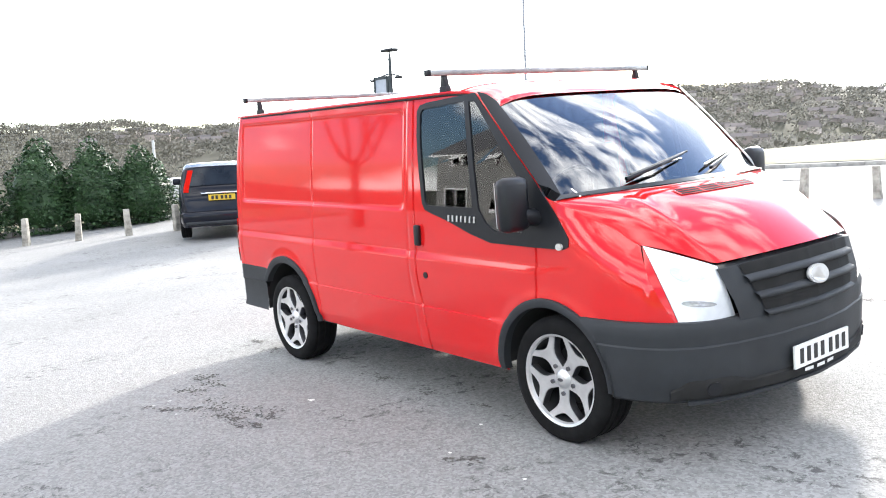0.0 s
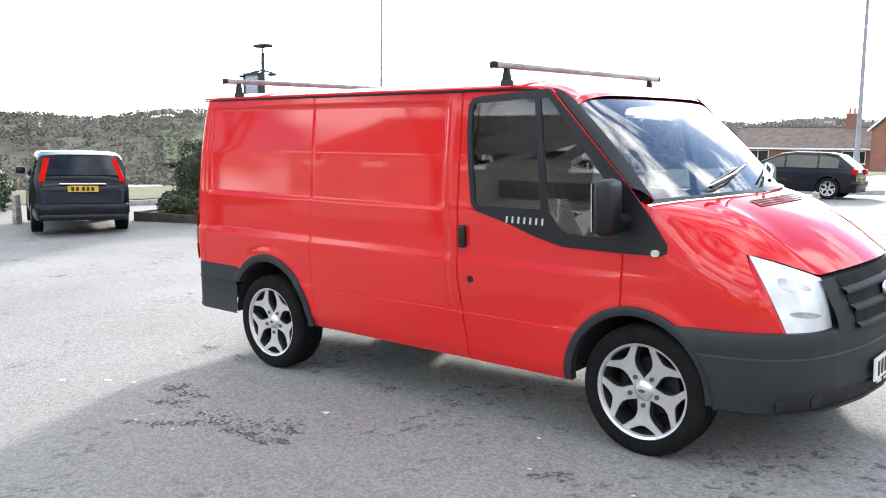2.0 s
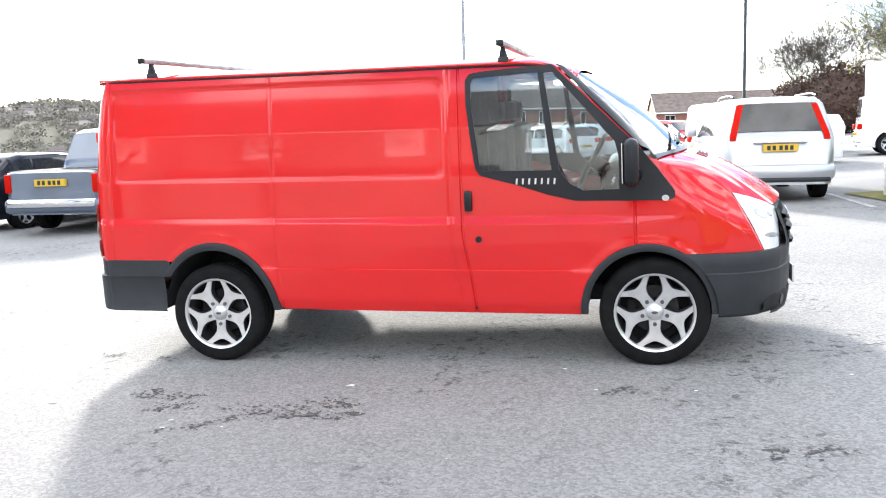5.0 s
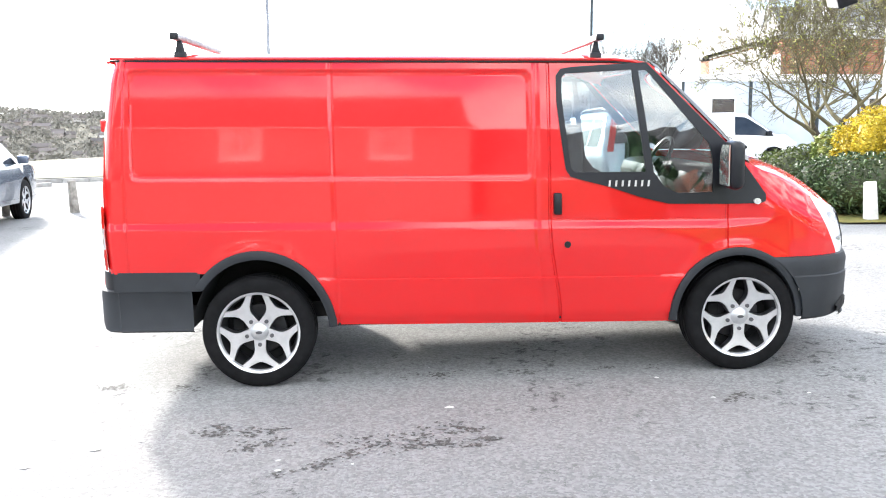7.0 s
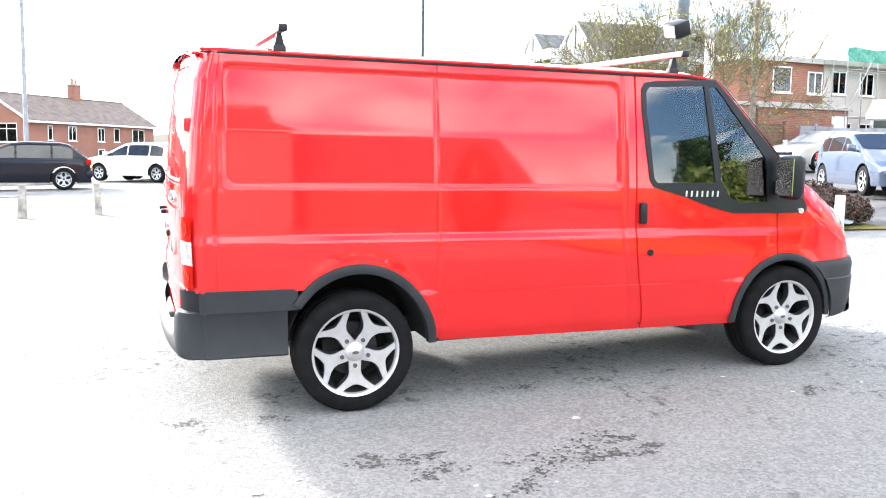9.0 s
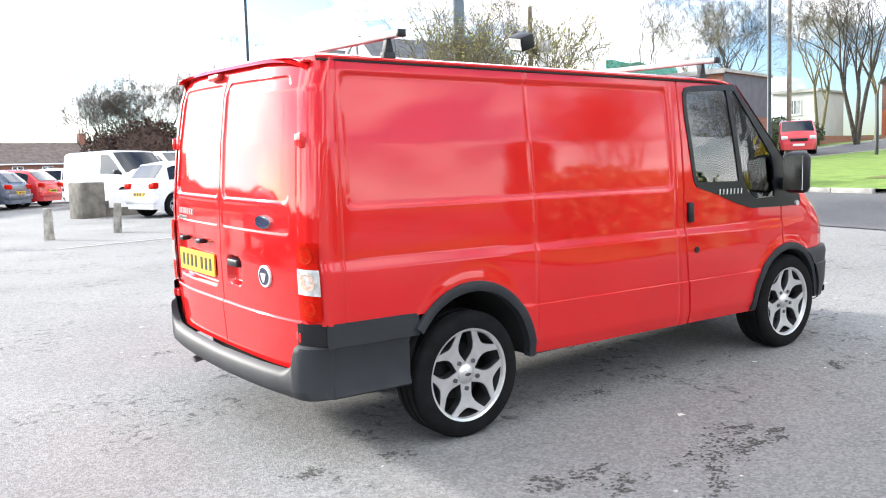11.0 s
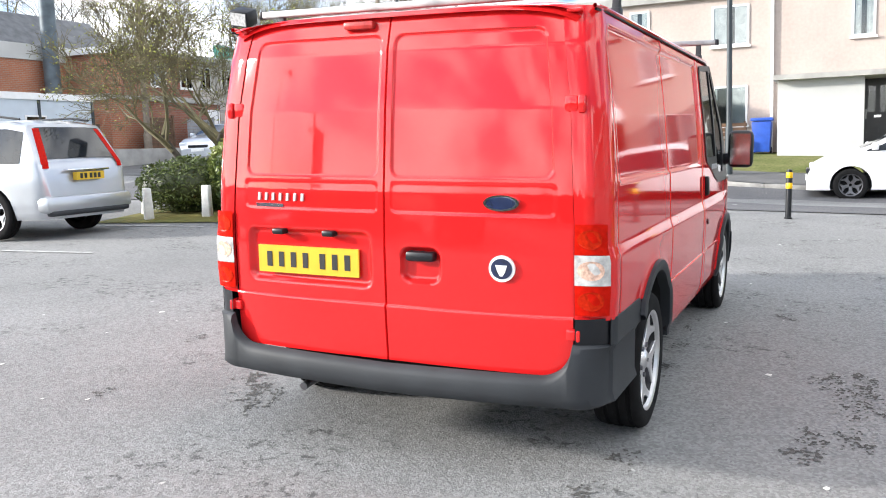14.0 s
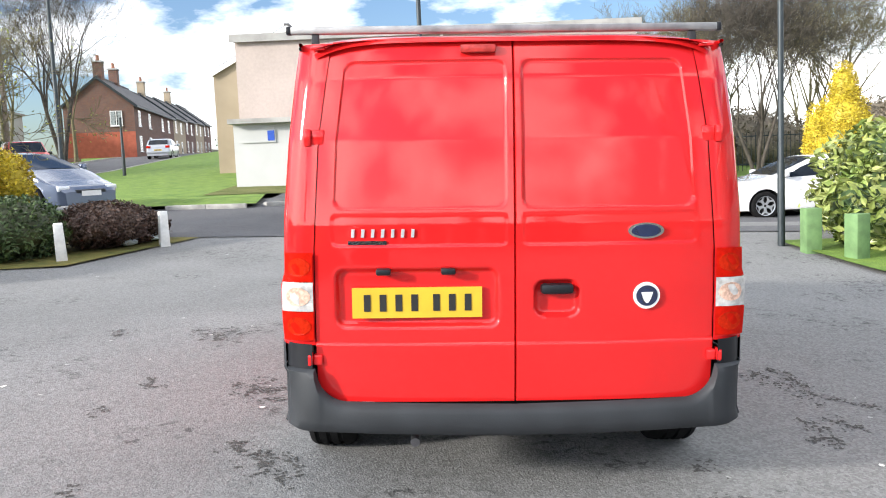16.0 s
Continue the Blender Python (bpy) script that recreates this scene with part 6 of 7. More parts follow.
def door(parent, x, z, w, h, y=0.0, material=None, lights=True):
    d = box("door", x, x + w, y - 0.03, y + 0.03, z, z + h, material or BLACK_DOOR, parent, "black panelled front door")
    for k in (0, 1):
        if lights:
            box("door_light", x + w * (0.16 + 0.42 * k), x + w * (0.42 + 0.42 * k), y - 0.036, y - 0.03, z + h * 0.52, z + h * 0.90, PANE, d)
        box("door_panel", x + w * (0.14 + 0.42 * k), x + w * (0.44 + 0.42 * k), y - 0.04, y - 0.031, z + h * 0.08, z + h * 0.40, BLACK_DOOR, d)
    box("letter_box", x + w * 0.38, x + w * 0.62, y - 0.045, y - 0.03, z + h * 0.44, z + h * 0.475, CHROME, d)
    v, f = tube([(x + w * 0.10, y - 0.06, z + h * 0.42), (x + w * 0.10, y - 0.06, z + h * 0.56)], [0.012, 0.012], 6)
    shape("door_handle", v, f, CHROME, d)
    return d


def building(name, label, x, y, heading, w, d, h, wall, roof=None, rise=2.0, over=0.3, z=None, category="house", chimneys=(), gutter=True, base=-0.6, trim=None):
    """A building whose front, w wide, faces -y in its own axes; origin at the front left foot. rise 0 gives a flat roof."""
    z = gh(x, y) if z is None else z
    b = thing(name, pose(x, y, z, 0, 0, heading), label, category)
    bm = bmesh.new()
    if rise <= 0:
        add_box(bm, 0, w, 0, d, base, h)
    else:
        pts = [(0, 0, base), (w, 0, base), (w, d, base), (0, d, base), (0, 0, h), (w, 0, h), (w, d, h), (0, d, h), (0, d / 2, h + rise), (w, d / 2, h + rise)]
        vs = [bm.verts.new(p) for p in pts]
        for fc in ((0, 1, 5, 4), (2, 3, 7, 6), (1, 2, 6, 9, 5), (3, 0, 4, 8, 7), (3, 2, 1, 0), (4, 5, 9, 8), (8, 9, 6, 7)):
            bm.faces.new([vs[i] for i in fc])
    part("wall", bm, wall, b)
    if rise <= 0:
        box("roof", -over, w + over, -over, d + over, h, h + 0.16, roof or CONCRETE, b)
        box("fascia", -over - 0.02, w + over + 0.02, -over - 0.03, -over, h - 0.06, h + 0.18, UPVC if roof is not CONCRETE else CONCRETE, b)
    else:
        k = rise / (d / 2)
        for sgn in (0, 1):
            yy = (-over, d / 2) if sgn == 0 else (d / 2, d + over)
            z0, z1 = (h - over * k, h + rise) if sgn == 0 else (h + rise, h - over * k)
            bmr = bmesh.new()
            vs = [bmr.verts.new(p) for p in ((-0.15, yy[0], z0 + 0.03), (w + 0.15, yy[0], z0 + 0.03), (w + 0.15, yy[1], z1 + 0.03), (-0.15, yy[1], z1 + 0.03), (-0.15, yy[0], z0 + 0.15), (w + 0.15, yy[0], z0 + 0.15), (w + 0.15, yy[1], z1 + 0.15), (-0.15, yy[1], z1 + 0.15))]
            for fc in ((3, 2, 1, 0), (4, 5, 6, 7), (0, 1, 5, 4), (2, 3, 7, 6), (1, 2, 6, 5), (3, 0, 4, 7)):
                bmr.faces.new([vs[i] for i in fc])
            part("roof_slope", bmr, roof or SLATE, b)
        box("ridge", -0.17, w + 0.17, d / 2 - 0.1, d / 2 + 0.1, h + rise + 0.10, h + rise + 0.20, roof or SLATE, b)
        if gutter:
            box("fascia", -0.15, w + 0.15, -over - 0.06, -over, h - over * k - 0.06, h - over * k + 0.10, trim or UPVC, b)
        for side in (0, 1):
            xx = -0.17 if side == 0 else w + 0.15
            for sgn in (0, 1):
                bmr = bmesh.new()
                ya, yb = (-over, d / 2) if sgn == 0 else (d + over, d / 2)
                za, zb = h - over * k, h + rise
                vs = [bmr.verts.new(p) for p in ((xx, ya, za - 0.10), (xx, yb, zb - 0.10), (xx, yb, zb + 0.12), (xx, ya, za + 0.12), (xx + 0.02, ya, za - 0.10), (xx + 0.02, yb, zb - 0.10), (xx + 0.02, yb, zb + 0.12), (xx + 0.02, ya, za + 0.12))]
                for fc in ((0, 1, 2, 3), (7, 6, 5, 4), (0, 4, 5, 1), (3, 2, 6, 7), (0, 3, 7, 4), (1, 5, 6, 2)):
                    bmr.faces.new([vs[i] for i in fc])
                bmesh.ops.recalc_face_normals(bmr, faces=bmr.faces)
                part("barge_board", bmr, trim or UPVC, b)
    for cx, cy in chimneys:
        c = box("chimney", cx - 0.45, cx + 0.45, cy - 0.35, cy + 0.35, h + rise * 0.5, h + rise + 1.3, wall, b)
        box("chimney_cap", cx - 0.52, cx + 0.52, cy - 0.42, cy + 0.42, h + rise + 1.3, h + rise + 1.42, CONCRETE, c)
        for q in (-0.2, 0.2):
            v, f = lathe([(0.11, h + rise + 1.42), (0.09, h + rise + 1.85), (0.11, h + rise + 1.9), (0.0, h + rise + 1.9)], 10, "z")
            shape("chimney_pot", [(a + cx + q, bb + cy, cc) for a, bb, cc in v], f, ORANGE_BRICK, c)
    return b


# pink rendered flats across the road, front towards the car park: heading -90 turns the front to -x
def to_front(y):
    """Distance along the front of the pink house from its left corner."""
    return 6.3 - y


ph = building("pink_house", "pink rendered two-storey house with white windows", 22.5, 6.3, -90, 12.35, 8.0, 4.67, RENDER_PINK, CONCRETE, 0, 0.12, z=0.78)
for y1, y0, z0, z1, n in ((4.0, 3.4, 4.14, 5.2, 1), (1.6, 0.57, 4.0, 5.15, 2), (-2.1, -2.69, 4.0, 5.07, 1), (-4.25, -5.2, 3.93, 4.92, 2), (2.0, 0.60, 1.71, 2.85, 3), (-3.9, -5.3, 1.6, 2.65, 3)):
    window(ph, to_front(y1), z0 - 0.78, y1 - y0, z1 - z0, panes=n)
# white store and porch by each door
for ya, yb, dy0, dy1, zf in ((6.18, 4.45, 3.0, 4.05, 0.9), (-0.3, -2.42, -3.15, -2.42, 0.95)):
    st = box("store", to_front(ya), to_front(yb), -1.45, -0.003, -0.4, 2.06, RENDER_WHITE, ph, "white rendered store")
    top = 2.06
    box("porch_roof", to_front(ya) - 0.1, to_front(min(dy0, yb)) + 0.5, -1.75, -0.002, top, top + 0.14, CONCRETE, ph, "grey concrete porch slab")
    box("porch_post", to_front(min(dy0, yb)) + 0.28, to_front(min(dy0, yb)) + 0.38, -1.65, -1.55, -0.3, top, WHITE_PAINT, ph)
    box("door_step", to_front(dy1) - 0.1, to_front(dy0) + 0.2, -1.0, 0.0, -0.4, zf - 0.78, CONCRETE, ph)
    door(ph, to_front(dy1), zf - 0.78, dy1 - dy0, 1.88, y=-0.02)
SIGN_BLUE = mat("blue_sign", (0.03, 0.09, 0.45), 0.4, scale=9, vary=0.1)
box("wall_sign", to_front(5.95), to_front(4.95), -1.49, -1.455, 1.5, 1.88, RENDER_WHITE, ph, "white wall sign with blue corner")
box("sign_patch", to_front(5.18), to_front(4.98), -1.50, -1.491, 1.55, 1.84, SIGN_BLUE, ph)
box("down_pipe", to_front(-0.02), to_front(-0.10), -0.10, 0.0, -0.3, 4.8, UPVC, ph)
box("vent", to_front(-3.05), to_front(-3.2), -0.03, 0.0, 4.1, 4.25, BLACK_PLASTIC, ph)
box("wall_base", 0.0, 12.35, -0.05, -0.003, -0.5, 0.12, DARK_BRICK, ph)


def wheelie_bin(x, y, material, label):
    b = thing("wheelie_bin", pose(x, y, gh(x, y) + 0.10, 0, 0, -90), label, "bin", "wheelie bins")
    bm = bmesh.new()
    r = add_box(bm, -0.26, 0.26, -0.30, 0.30, 0.06, 0.92, 0.03)
    for v in bm.verts:
        if v.co.z < 0.4:
            v.co.x *= 0.84
            v.co.y *= 0.84
    part("bin_body", bm, material, b, smooth=40)
    box("lid", -0.29, 0.29, -0.34, 0.33, 0.93, 1.02, material, b, bevel=0.025)
    for sx in (-0.22, 0.22):
        v, f = lathe([(0.0, -0.03), (0.10, -0.03), (0.10, 0.03), (0.0, 0.03)], 14)
        shape("bin_wheel", [(q[1] + sx, q[0] + 0.26, q[2] + 0.10) for q in v], f, BLACK_PLASTIC, b)
    return b


wheelie_bin(21.9, 0.15, mat("blue_bin_plastic", (0.02, 0.08, 0.42), 0.5, scale=5, vary=0.15), "blue plastic wheelie bin by the wall")
wheelie_bin(21.9, 2.55, mat("grey_bin_plastic", (0.02, 0.022, 0.025), 0.5, scale=5, vary=0.15), "dark grey plastic wheelie bin by the door")
bench = thing("garden_bench", pose(21.7, 1.05, gh(21.7, 1.05) + 0.10, 0, 0, -90), "small brown wooden garden bench", "bench")
for k in range(3):
    box("seat_slat", -0.5, 0.5, -0.30 + 0.13 * k, -0.19 + 0.13 * k, 0.40, 0.43, FENCE, bench)
    box("back_slat", -0.5, 0.5, 0.12, 0.15, 0.52 + 0.13 * k, 0.62 + 0.13 * k, FENCE, bench)
for sx in (-0.45, 0.42):
    for sy in (-0.26, 0.10):
        box("leg", sx, sx + 0.05, sy, sy + 0.05, 0, 0.40 if sy < 0 else 0.92, FENCE, bench)
ramp = tagged(box("access_ramp", -1.2, 0.0, -0.5, 0.5, -0.1, 0.12, CONCRETE), "pale concrete access ramp at the kerb", "ramp")
ramp.matrix_world = pose(19.6, 3.9, gh(19.6, 3.9) + 0.1, 0, -4, 10)
tan2 = building("tan_house", "tan rendered house with pitched roof", 31.6, 3.0, 0, 9.0, 6.3, 4.5, RENDER_TAN, SLATE, 1.7, 0.15, z=1.0)

# brick workshop with roof lights and a long sign
ws = building("workshop", "orange brick workshop with white fascia and long sign", 16.3, 38.5, -90, 9.6, 14.0, 4.3, ORANGE_BRICK, CONCRETE, 0, 0.05, z=1.25, category="workshop")
box("parapet", -0.06, 9.66, -0.08, 14.05, 4.3, 4.95, RENDER_WHITE, ws)
box("sign_board", 1.7, 8.6, -0.14, -0.083, 2.95, 4.15, UPVC, ws, "long white sign board")
for k in range(14):
    box("sign_bar", 2.0 + 0.33 * k, 2.22 + 0.33 * k, -0.152, -0.141, 3.5, 3.85, GREY_GATE, ws) if k != 7 else None
box("white_panel", 8.75, 9.6, -0.12, -0.01, 1.9, 3.7, UPVC, ws)
box("white_panel", 0.0, 1.4, -0.12, -0.01, 1.6, 3.2, UPVC, ws)
box("roller_door", 3.2, 5.0, -0.06, -0.005, -0.3, 2.1, DARK, ws)
for px in (1.3, 8.2):
    box("wall_floodlight", px, px + 0.4, -0.5, -0.15, 4.15, 4.35, BLACK_PLASTIC, ws, bevel=0.04)
GLAZING = mat("grey_roof_glazing", (0.09, 0.095, 0.10), 0.35, scale=3, vary=0.4)
for px in (2.4, 7.0):
    rl = thing("roof_light", pose(16.3, 38.5, 1.25, 0, 0, -90) @ pose(px, 2.5, 4.9), "triangular glazed workshop roof light", "roof light", "roof lights")
    bm = bmesh.new()
    vs = [bm.verts.new(p) for p in ((-1.9, 0, 0), (1.9, 0, 0), (0, 0, 1.75), (-1.9, 9, 0), (1.9, 9, 0), (0, 9, 1.75))]
    for fc in ((0, 1, 2), (5, 4, 3), (0, 2, 5, 3), (1, 4, 5, 2), (0, 3, 4, 1)):
        bm.faces.new([vs[i] for i in fc])
    part("glazing", bm, GLAZING, rl)
    for a, b in (((-1.95, -0.03, 0), (0, -0.03, 1.80)), ((1.95, -0.03, 0), (0, -0.03, 1.80)), ((0, -0.03, 0), (0, -0.03, 1.75)), ((0.9, -0.03, 0), (0.9, -0.03, 0.9)), ((-0.9, -0.03, 0), (-0.9, -0.03, 0.9))):
        v, f = tube([a, b], [0.07, 0.07], 6)
        shape("glazing_bar", v, f, UPVC, rl)
cab = building("site_cabin", "pale blue grey site cabin with dark corner posts", 10.6, 23.8, 0, 9.6, 3.0, 2.6, mat("pale_cabin_panel", (0.52, 0.58, 0.64), 0.5, scale=2, vary=0.06), POLE_DARK, 0, 0.03, z=0.95, category="cabin")
for k in range(5):
    box("corner_post", -0.04 + 2.4 * k, 0.06 + 2.4 * k, -0.05, -0.002, -0.5, 2.6, POLE_DARK, cab)
for px in (1.0, 6.6):
    window(cab, px, 1.0, 0.9, 1.0, panes=1, curtain=False)
lean = building("white_annex", "white single-storey annex with a window", 12.2, 27.3, -35, 1.7, 3.0, 2.9, RENDER_WHITE, CONCRETE, 0, 0.1, z=0.9, category="annex")
window(lean, 0.5, 1.3, 0.8, 0.9, panes=2, curtain=False)
# houses along the side street
gar = building("garage", "orange brick flat-roofed garage with a white window", 22.05, 27.9, -88, 3.05, 1.85, 2.62, ORANGE_BRICK, CONCRETE, 0, 0.10, z=1.15, category="garage")
window(gar, 1.2, 1.45, 1.0, 0.8, panes=1, curtain=True)
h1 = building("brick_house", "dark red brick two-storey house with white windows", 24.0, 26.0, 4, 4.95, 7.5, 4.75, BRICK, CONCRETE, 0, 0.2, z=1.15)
# lighter brick laid over the gable: its sunlight is put into the colour
box("gable_facing", -0.03, -0.003, 0.0, 7.5, -0.5, 4.7, ORANGE_BRICK, h1, "brick gable with sunlight put into its lighter orange colour")
box("side_fascia", -0.24, -0.205, -0.2, 7.7, 4.66, 4.95, UPVC, h1)
window(h1, 1.9, 3.35, 1.1, 1.15, panes=1)
window(h1, 4.0, 3.35, 0.9, 1.0, panes=2)
lean2 = building("lean_to", "brick lean-to with white fascia board", 24.05, 24.75, 4, 5.3, 1.2, 2.62, BRICK, CONCRETE, 0, 0.08, z=1.15, category="lean-to")
box("white_door", 4.3, 5.2, -0.03, -0.003, 0.0, 2.3, UPVC, lean2)
h2 = building("grey_house", "grey rendered house under repair with scaffolding", 29.0, 26.36, 4, 5.8, 7.5, 4.75, mat("grey_pink_render", (0.50, 0.46, 0.43), 0.9, scale=1, vary=0.1, bump=0.2), CONCRETE, 0, 0.3, z=1.15)
for px in (0.5, 2.3, 4.3):
    window(h2, px, 3.4, 0.9, 1.05, panes=2)
window(h2, 0.9, 0.95, 1.0, 1.15, panes=2)
window(h2, 2.4, 0.95, 1.0, 1.15, panes=2)
door(h2, 3.9, 0.1, 0.9, 2.0)
sc = thing("scaffolding", pose(29.0, 26.36, 1.15, 0, 0, 4), "galvanised tube scaffolding with green debris netting", "scaffolding")
for k in range(4):
    for dy in (-0.5, -1.3):
        v, f = tube([(k * 1.9, dy, -0.4), (k * 1.9, dy, 5.5)], [0.025, 0.025], 6)
        shape("standard", v, f, STEEL, sc)
for z in (2.3, 4.4):
    for dy in (-0.5, -1.3):
        v, f = tube([(-0.2, dy, z), (5.9, dy, z)], [0.025, 0.025], 6)
        shape("ledger", v, f, STEEL, sc)
v, f = tube([(0.1, -1.32, 2.6), (1.6, -1.32, 5.0)], [0.025, 0.025], 6)
shape("brace", v, f, STEEL, sc)
NETTING = mat("green_netting", (0.09, 0.30, 0.23), 0.8, scale=8, vary=0.3)
_v, _f = grid(np.linspace(-0.1, 5.8, 30), np.linspace(4.75, 5.35, 5), lambda u, z: (u, -1.36 + 0.05 * math.sin(u * 5 + z * 9), z + 0.05 * math.sin(u * 3.1) * (z > 5.2)))
shape("netting", _v, _f, NETTING, sc, "green debris netting", smooth=60)
h3 = building("brick_house", "red brick two-storey house with white fascia", 33.1, 29.6, -80, 7.5, 5.4, 4.55, ORANGE_BRICK, CONCRETE, 0, 0.2, z=1.3)
box("street_wall", 7.503, 7.53, 0.0, 5.4, -0.5, 2.4, BRICK, h3, "dark red brick side wall")
box("street_cladding", 7.503, 7.54, 0.0, 5.4, 2.4, 4.5, mat("slate_grey_cladding", (0.10, 0.10, 0.12), 0.7, scale=2, vary=0.15), h3, "slate grey upper cladding")
for px in (3.4, 5.6):
    window(h3, px, 3.0, 1.4, 1.2, panes=2)
cons = building("conservatory", "white framed glass conservatory", 26.9, 21.5, -55, 2.7, 2.6, 2.0, UPVC, mat("polycarbonate_roof", (0.62, 0.65, 0.66), 0.3, scale=3, vary=0.1), 0.55, 0.1, z=1.25, category="conservatory")
for k in range(3):
    window(cons, 0.06 + 0.88 * k, 0.9, 0.82, 1.0, panes=1, curtain=False)
far_grey = building("grey_house", "pale grey rendered house far beyond the street", 61.5, 37.0, -80, 3.6, 6.0, 4.0, RENDER_WHITE, CONCRETE, 0, 0.2, z=2.8)
window(far_grey, 1.2, 2.2, 1.2, 1.2, panes=2)


def panel_fence(x, y, heading, n, h, material, label, w=1.83):
    fnc = thing("fence", pose(x, y, gh(x, y), 0, 0, heading), label, "fence")
    for k in range(n):
        for j in range(int(h / 0.15)):
            box("fence_board", k * w + 0.05, (k + 1) * w - 0.05, -0.02 + 0.008 * (j % 2), 0.0 + 0.008 * (j % 2), 0.25 + 0.15 * j, 0.25 + 0.15 * j + 0.14, material, fnc)
        box("fence_post", (k + 1) * w - 0.05, (k + 1) * w + 0.05, -0.05, 0.05, -0.2, h + 0.35, material, fnc)
    box("gravel_board", 0, n * w, -0.04, 0.02, -0.2, 0.24, CONCRETE, fnc)
    return fnc


panel_fence(20.85, 27.2, -75, 1, 1.35, FENCE, "brown overlapped timber fence panel", 2.4)
panel_fence(23.2, 24.15, 3, 1, 1.65, FENCE, "brown timber fence beside the gate")
panel_fence(25.6, 24.0, 3, 2, 1.5, GREY_GATE, "grey painted gate panels beside the house", 0.95)
panel_fence(24.9, 21.6, -42, 3, 1.35, GREY_GATE, "grey fence panels round the conservatory", 1.5)
lwall = tagged(box("garden_wall", 0, 4.0, -0.12, 0.12, -0.3, 0.7, CONCRETE, bevel=0.02), "low grey stone wall by the fence", "wall")
lwall.matrix_world = pose(20.9, 23.6, gh(20.9, 23.6), 0, 0, -2)
bwall = tagged(box("garden_wall", 0, 9.5, -0.11, 0.11, -0.4, 0.75, BRICK), "low red brick garden wall by the street", "wall")
bwall.matrix_world = pose(48.0, 27.0, gh(48, 27), 0, 0, -8)
# brick house and terrace at the end of the side street
far_h = building("end_terrace", "old red brick end-of-terrace house with tall chimneys", 66.6, 24.7, 8, 12, 5.5, 4.3, DARK_BRICK, SLATE, 2.2, 0.25, z=3.0, chimneys=((1.0, 2.75), (6.5, 2.75)), trim=POLE_DARK)
box("painted_base", -0.025, -0.003, 0.0, 5.5, -0.6, 2.1, mat("painted_red_brick", (0.36, 0.09, 0.05), 0.8, scale=3, vary=0.15, bump=0.2), far_h, "painted red lower wall")
window(far_h, 3.6, 2.6, 0.95, 1.2, y=-0.03, m=pose(0, 5.5, 0, 0, 0, -90))
for px in (1.5, 6.0):
    window(far_h, px, 2.6, 1.0, 1.3, panes=2)
    window(far_h, px, 0.5, 1.0, 1.3, panes=2)
for k in range(5):
    tb = building("terrace_house", "old cream rendered terraced house with slate roof" if k % 2 else "old dark brick terraced house with slate roof", 79 + 8.2 * k, 26.6 + 1.15 * k, 8, 8.2, 6.5, 4.3, RENDER_TAN if k % 2 else DARK_BRICK, SLATE, 2.4, 0.25, z=3.0 + 0.2 * k, chimneys=((1.0, 3.2),) if k % 2 else (), trim=POLE_DARK)
    for px in (1.0, 4.6):
        window(tb, px, 2.7, 0.9, 1.2, panes=1, curtain=False)
        window(tb, px, 0.6, 0.9, 1.2, panes=1, curtain=False)
# two-storey brick houses beyond the car park to the north
gb = building("brick_house", "long red brick house with its gable to the car park", -8.6, 69.5, 50, 15.0, 7.5, 5.1, BRICK, TILE, 2.05, 0.35, z=-1.2, chimneys=((9.0, 3.75),))
for px, w in ((2.0, 0.5), (4.2, 0.9), (7.6, 0.8), (9.6, 0.7), (12.0, 1.6)):
    window(gb, px, 3.5, w, 1.2, panes=2 if w > 0.75 else 1, curtain=False)
    window(gb, px, 1.75, w, 1.1, panes=1, curtain=False)
gw = pose(0, 7.5, 0, 0, 0, -90)
window(gb, 4.3, 3.3, 2.1, 1.5, panes=2, curtain=False, transom=True, m=gw)
window(gb, 2.2, 1.7, 2.1, 1.2, panes=2, curtain=False, m=gw)
gb2 = building("brick_house", "lower red brick house with white windows", -26.6, 75.0, 6, 12.4, 8.0, 4.9, BRICK, TILE, 1.75, 0.35, z=-2.6, chimneys=((9.6, 4.0),))
for px in (1.5, 5.5, 9.6):
    window(gb2, px, 3.5, 1.9, 1.1, panes=2, curtain=False)
    window(gb2, px, 2.75 - 1.4 + 0.2, 1.9, 1.0, panes=2, curtain=False)
gb3 = building("brick_house", "red brick two-storey house with grey tiled roof", 5.0, 100.0, 6, 26.0, 9.0, 4.0, BRICK, TILE, 2.2, 0.35, z=-0.4, chimneys=((20.0, 4.5),))
for px in np.arange(1.0, 24.0, 3.2):
    window(gb3, px, 2.4, 1.2, 1.2, panes=2, curtain=False)
# the pub on the near side of the car park
pub = building("pub", "white rendered two-storey pub with dark slate roof", 2.6, -17.5, 180, 22.0, 9.0, 4.7, mat("cream_render", (0.22, 0.215, 0.205), 0.9, scale=0.8, vary=0.08, bump=0.2, bscale=60), SLATE, 2.3, 0.4, z=-0.4, category="pub")
for px in (1.5, 5.2, 9.2, 13.2, 17.2, 20.2):
    window(pub, px, 3.2, 1.0, 1.1, panes=2)
    window(pub, px, 0.9, 1.3, 1.2, panes=2)
box("sign_band", 3.2, 12.6, -0.05, -0.003, 2.35, 2.85, BLACK_DOOR, pub, "long dark fascia band")
wing = building("pub_wing", "red brick single-storey wing of the pub", 9.6, -18.5, 180, 6.9, 6.0, 2.6, BRICK, SLATE, 1.9, 0.4, z=-0.3, category="pub")
for px in (1.0, 4.2):
    window(wing, px, 0.9, 1.6, 1.2, panes=2)
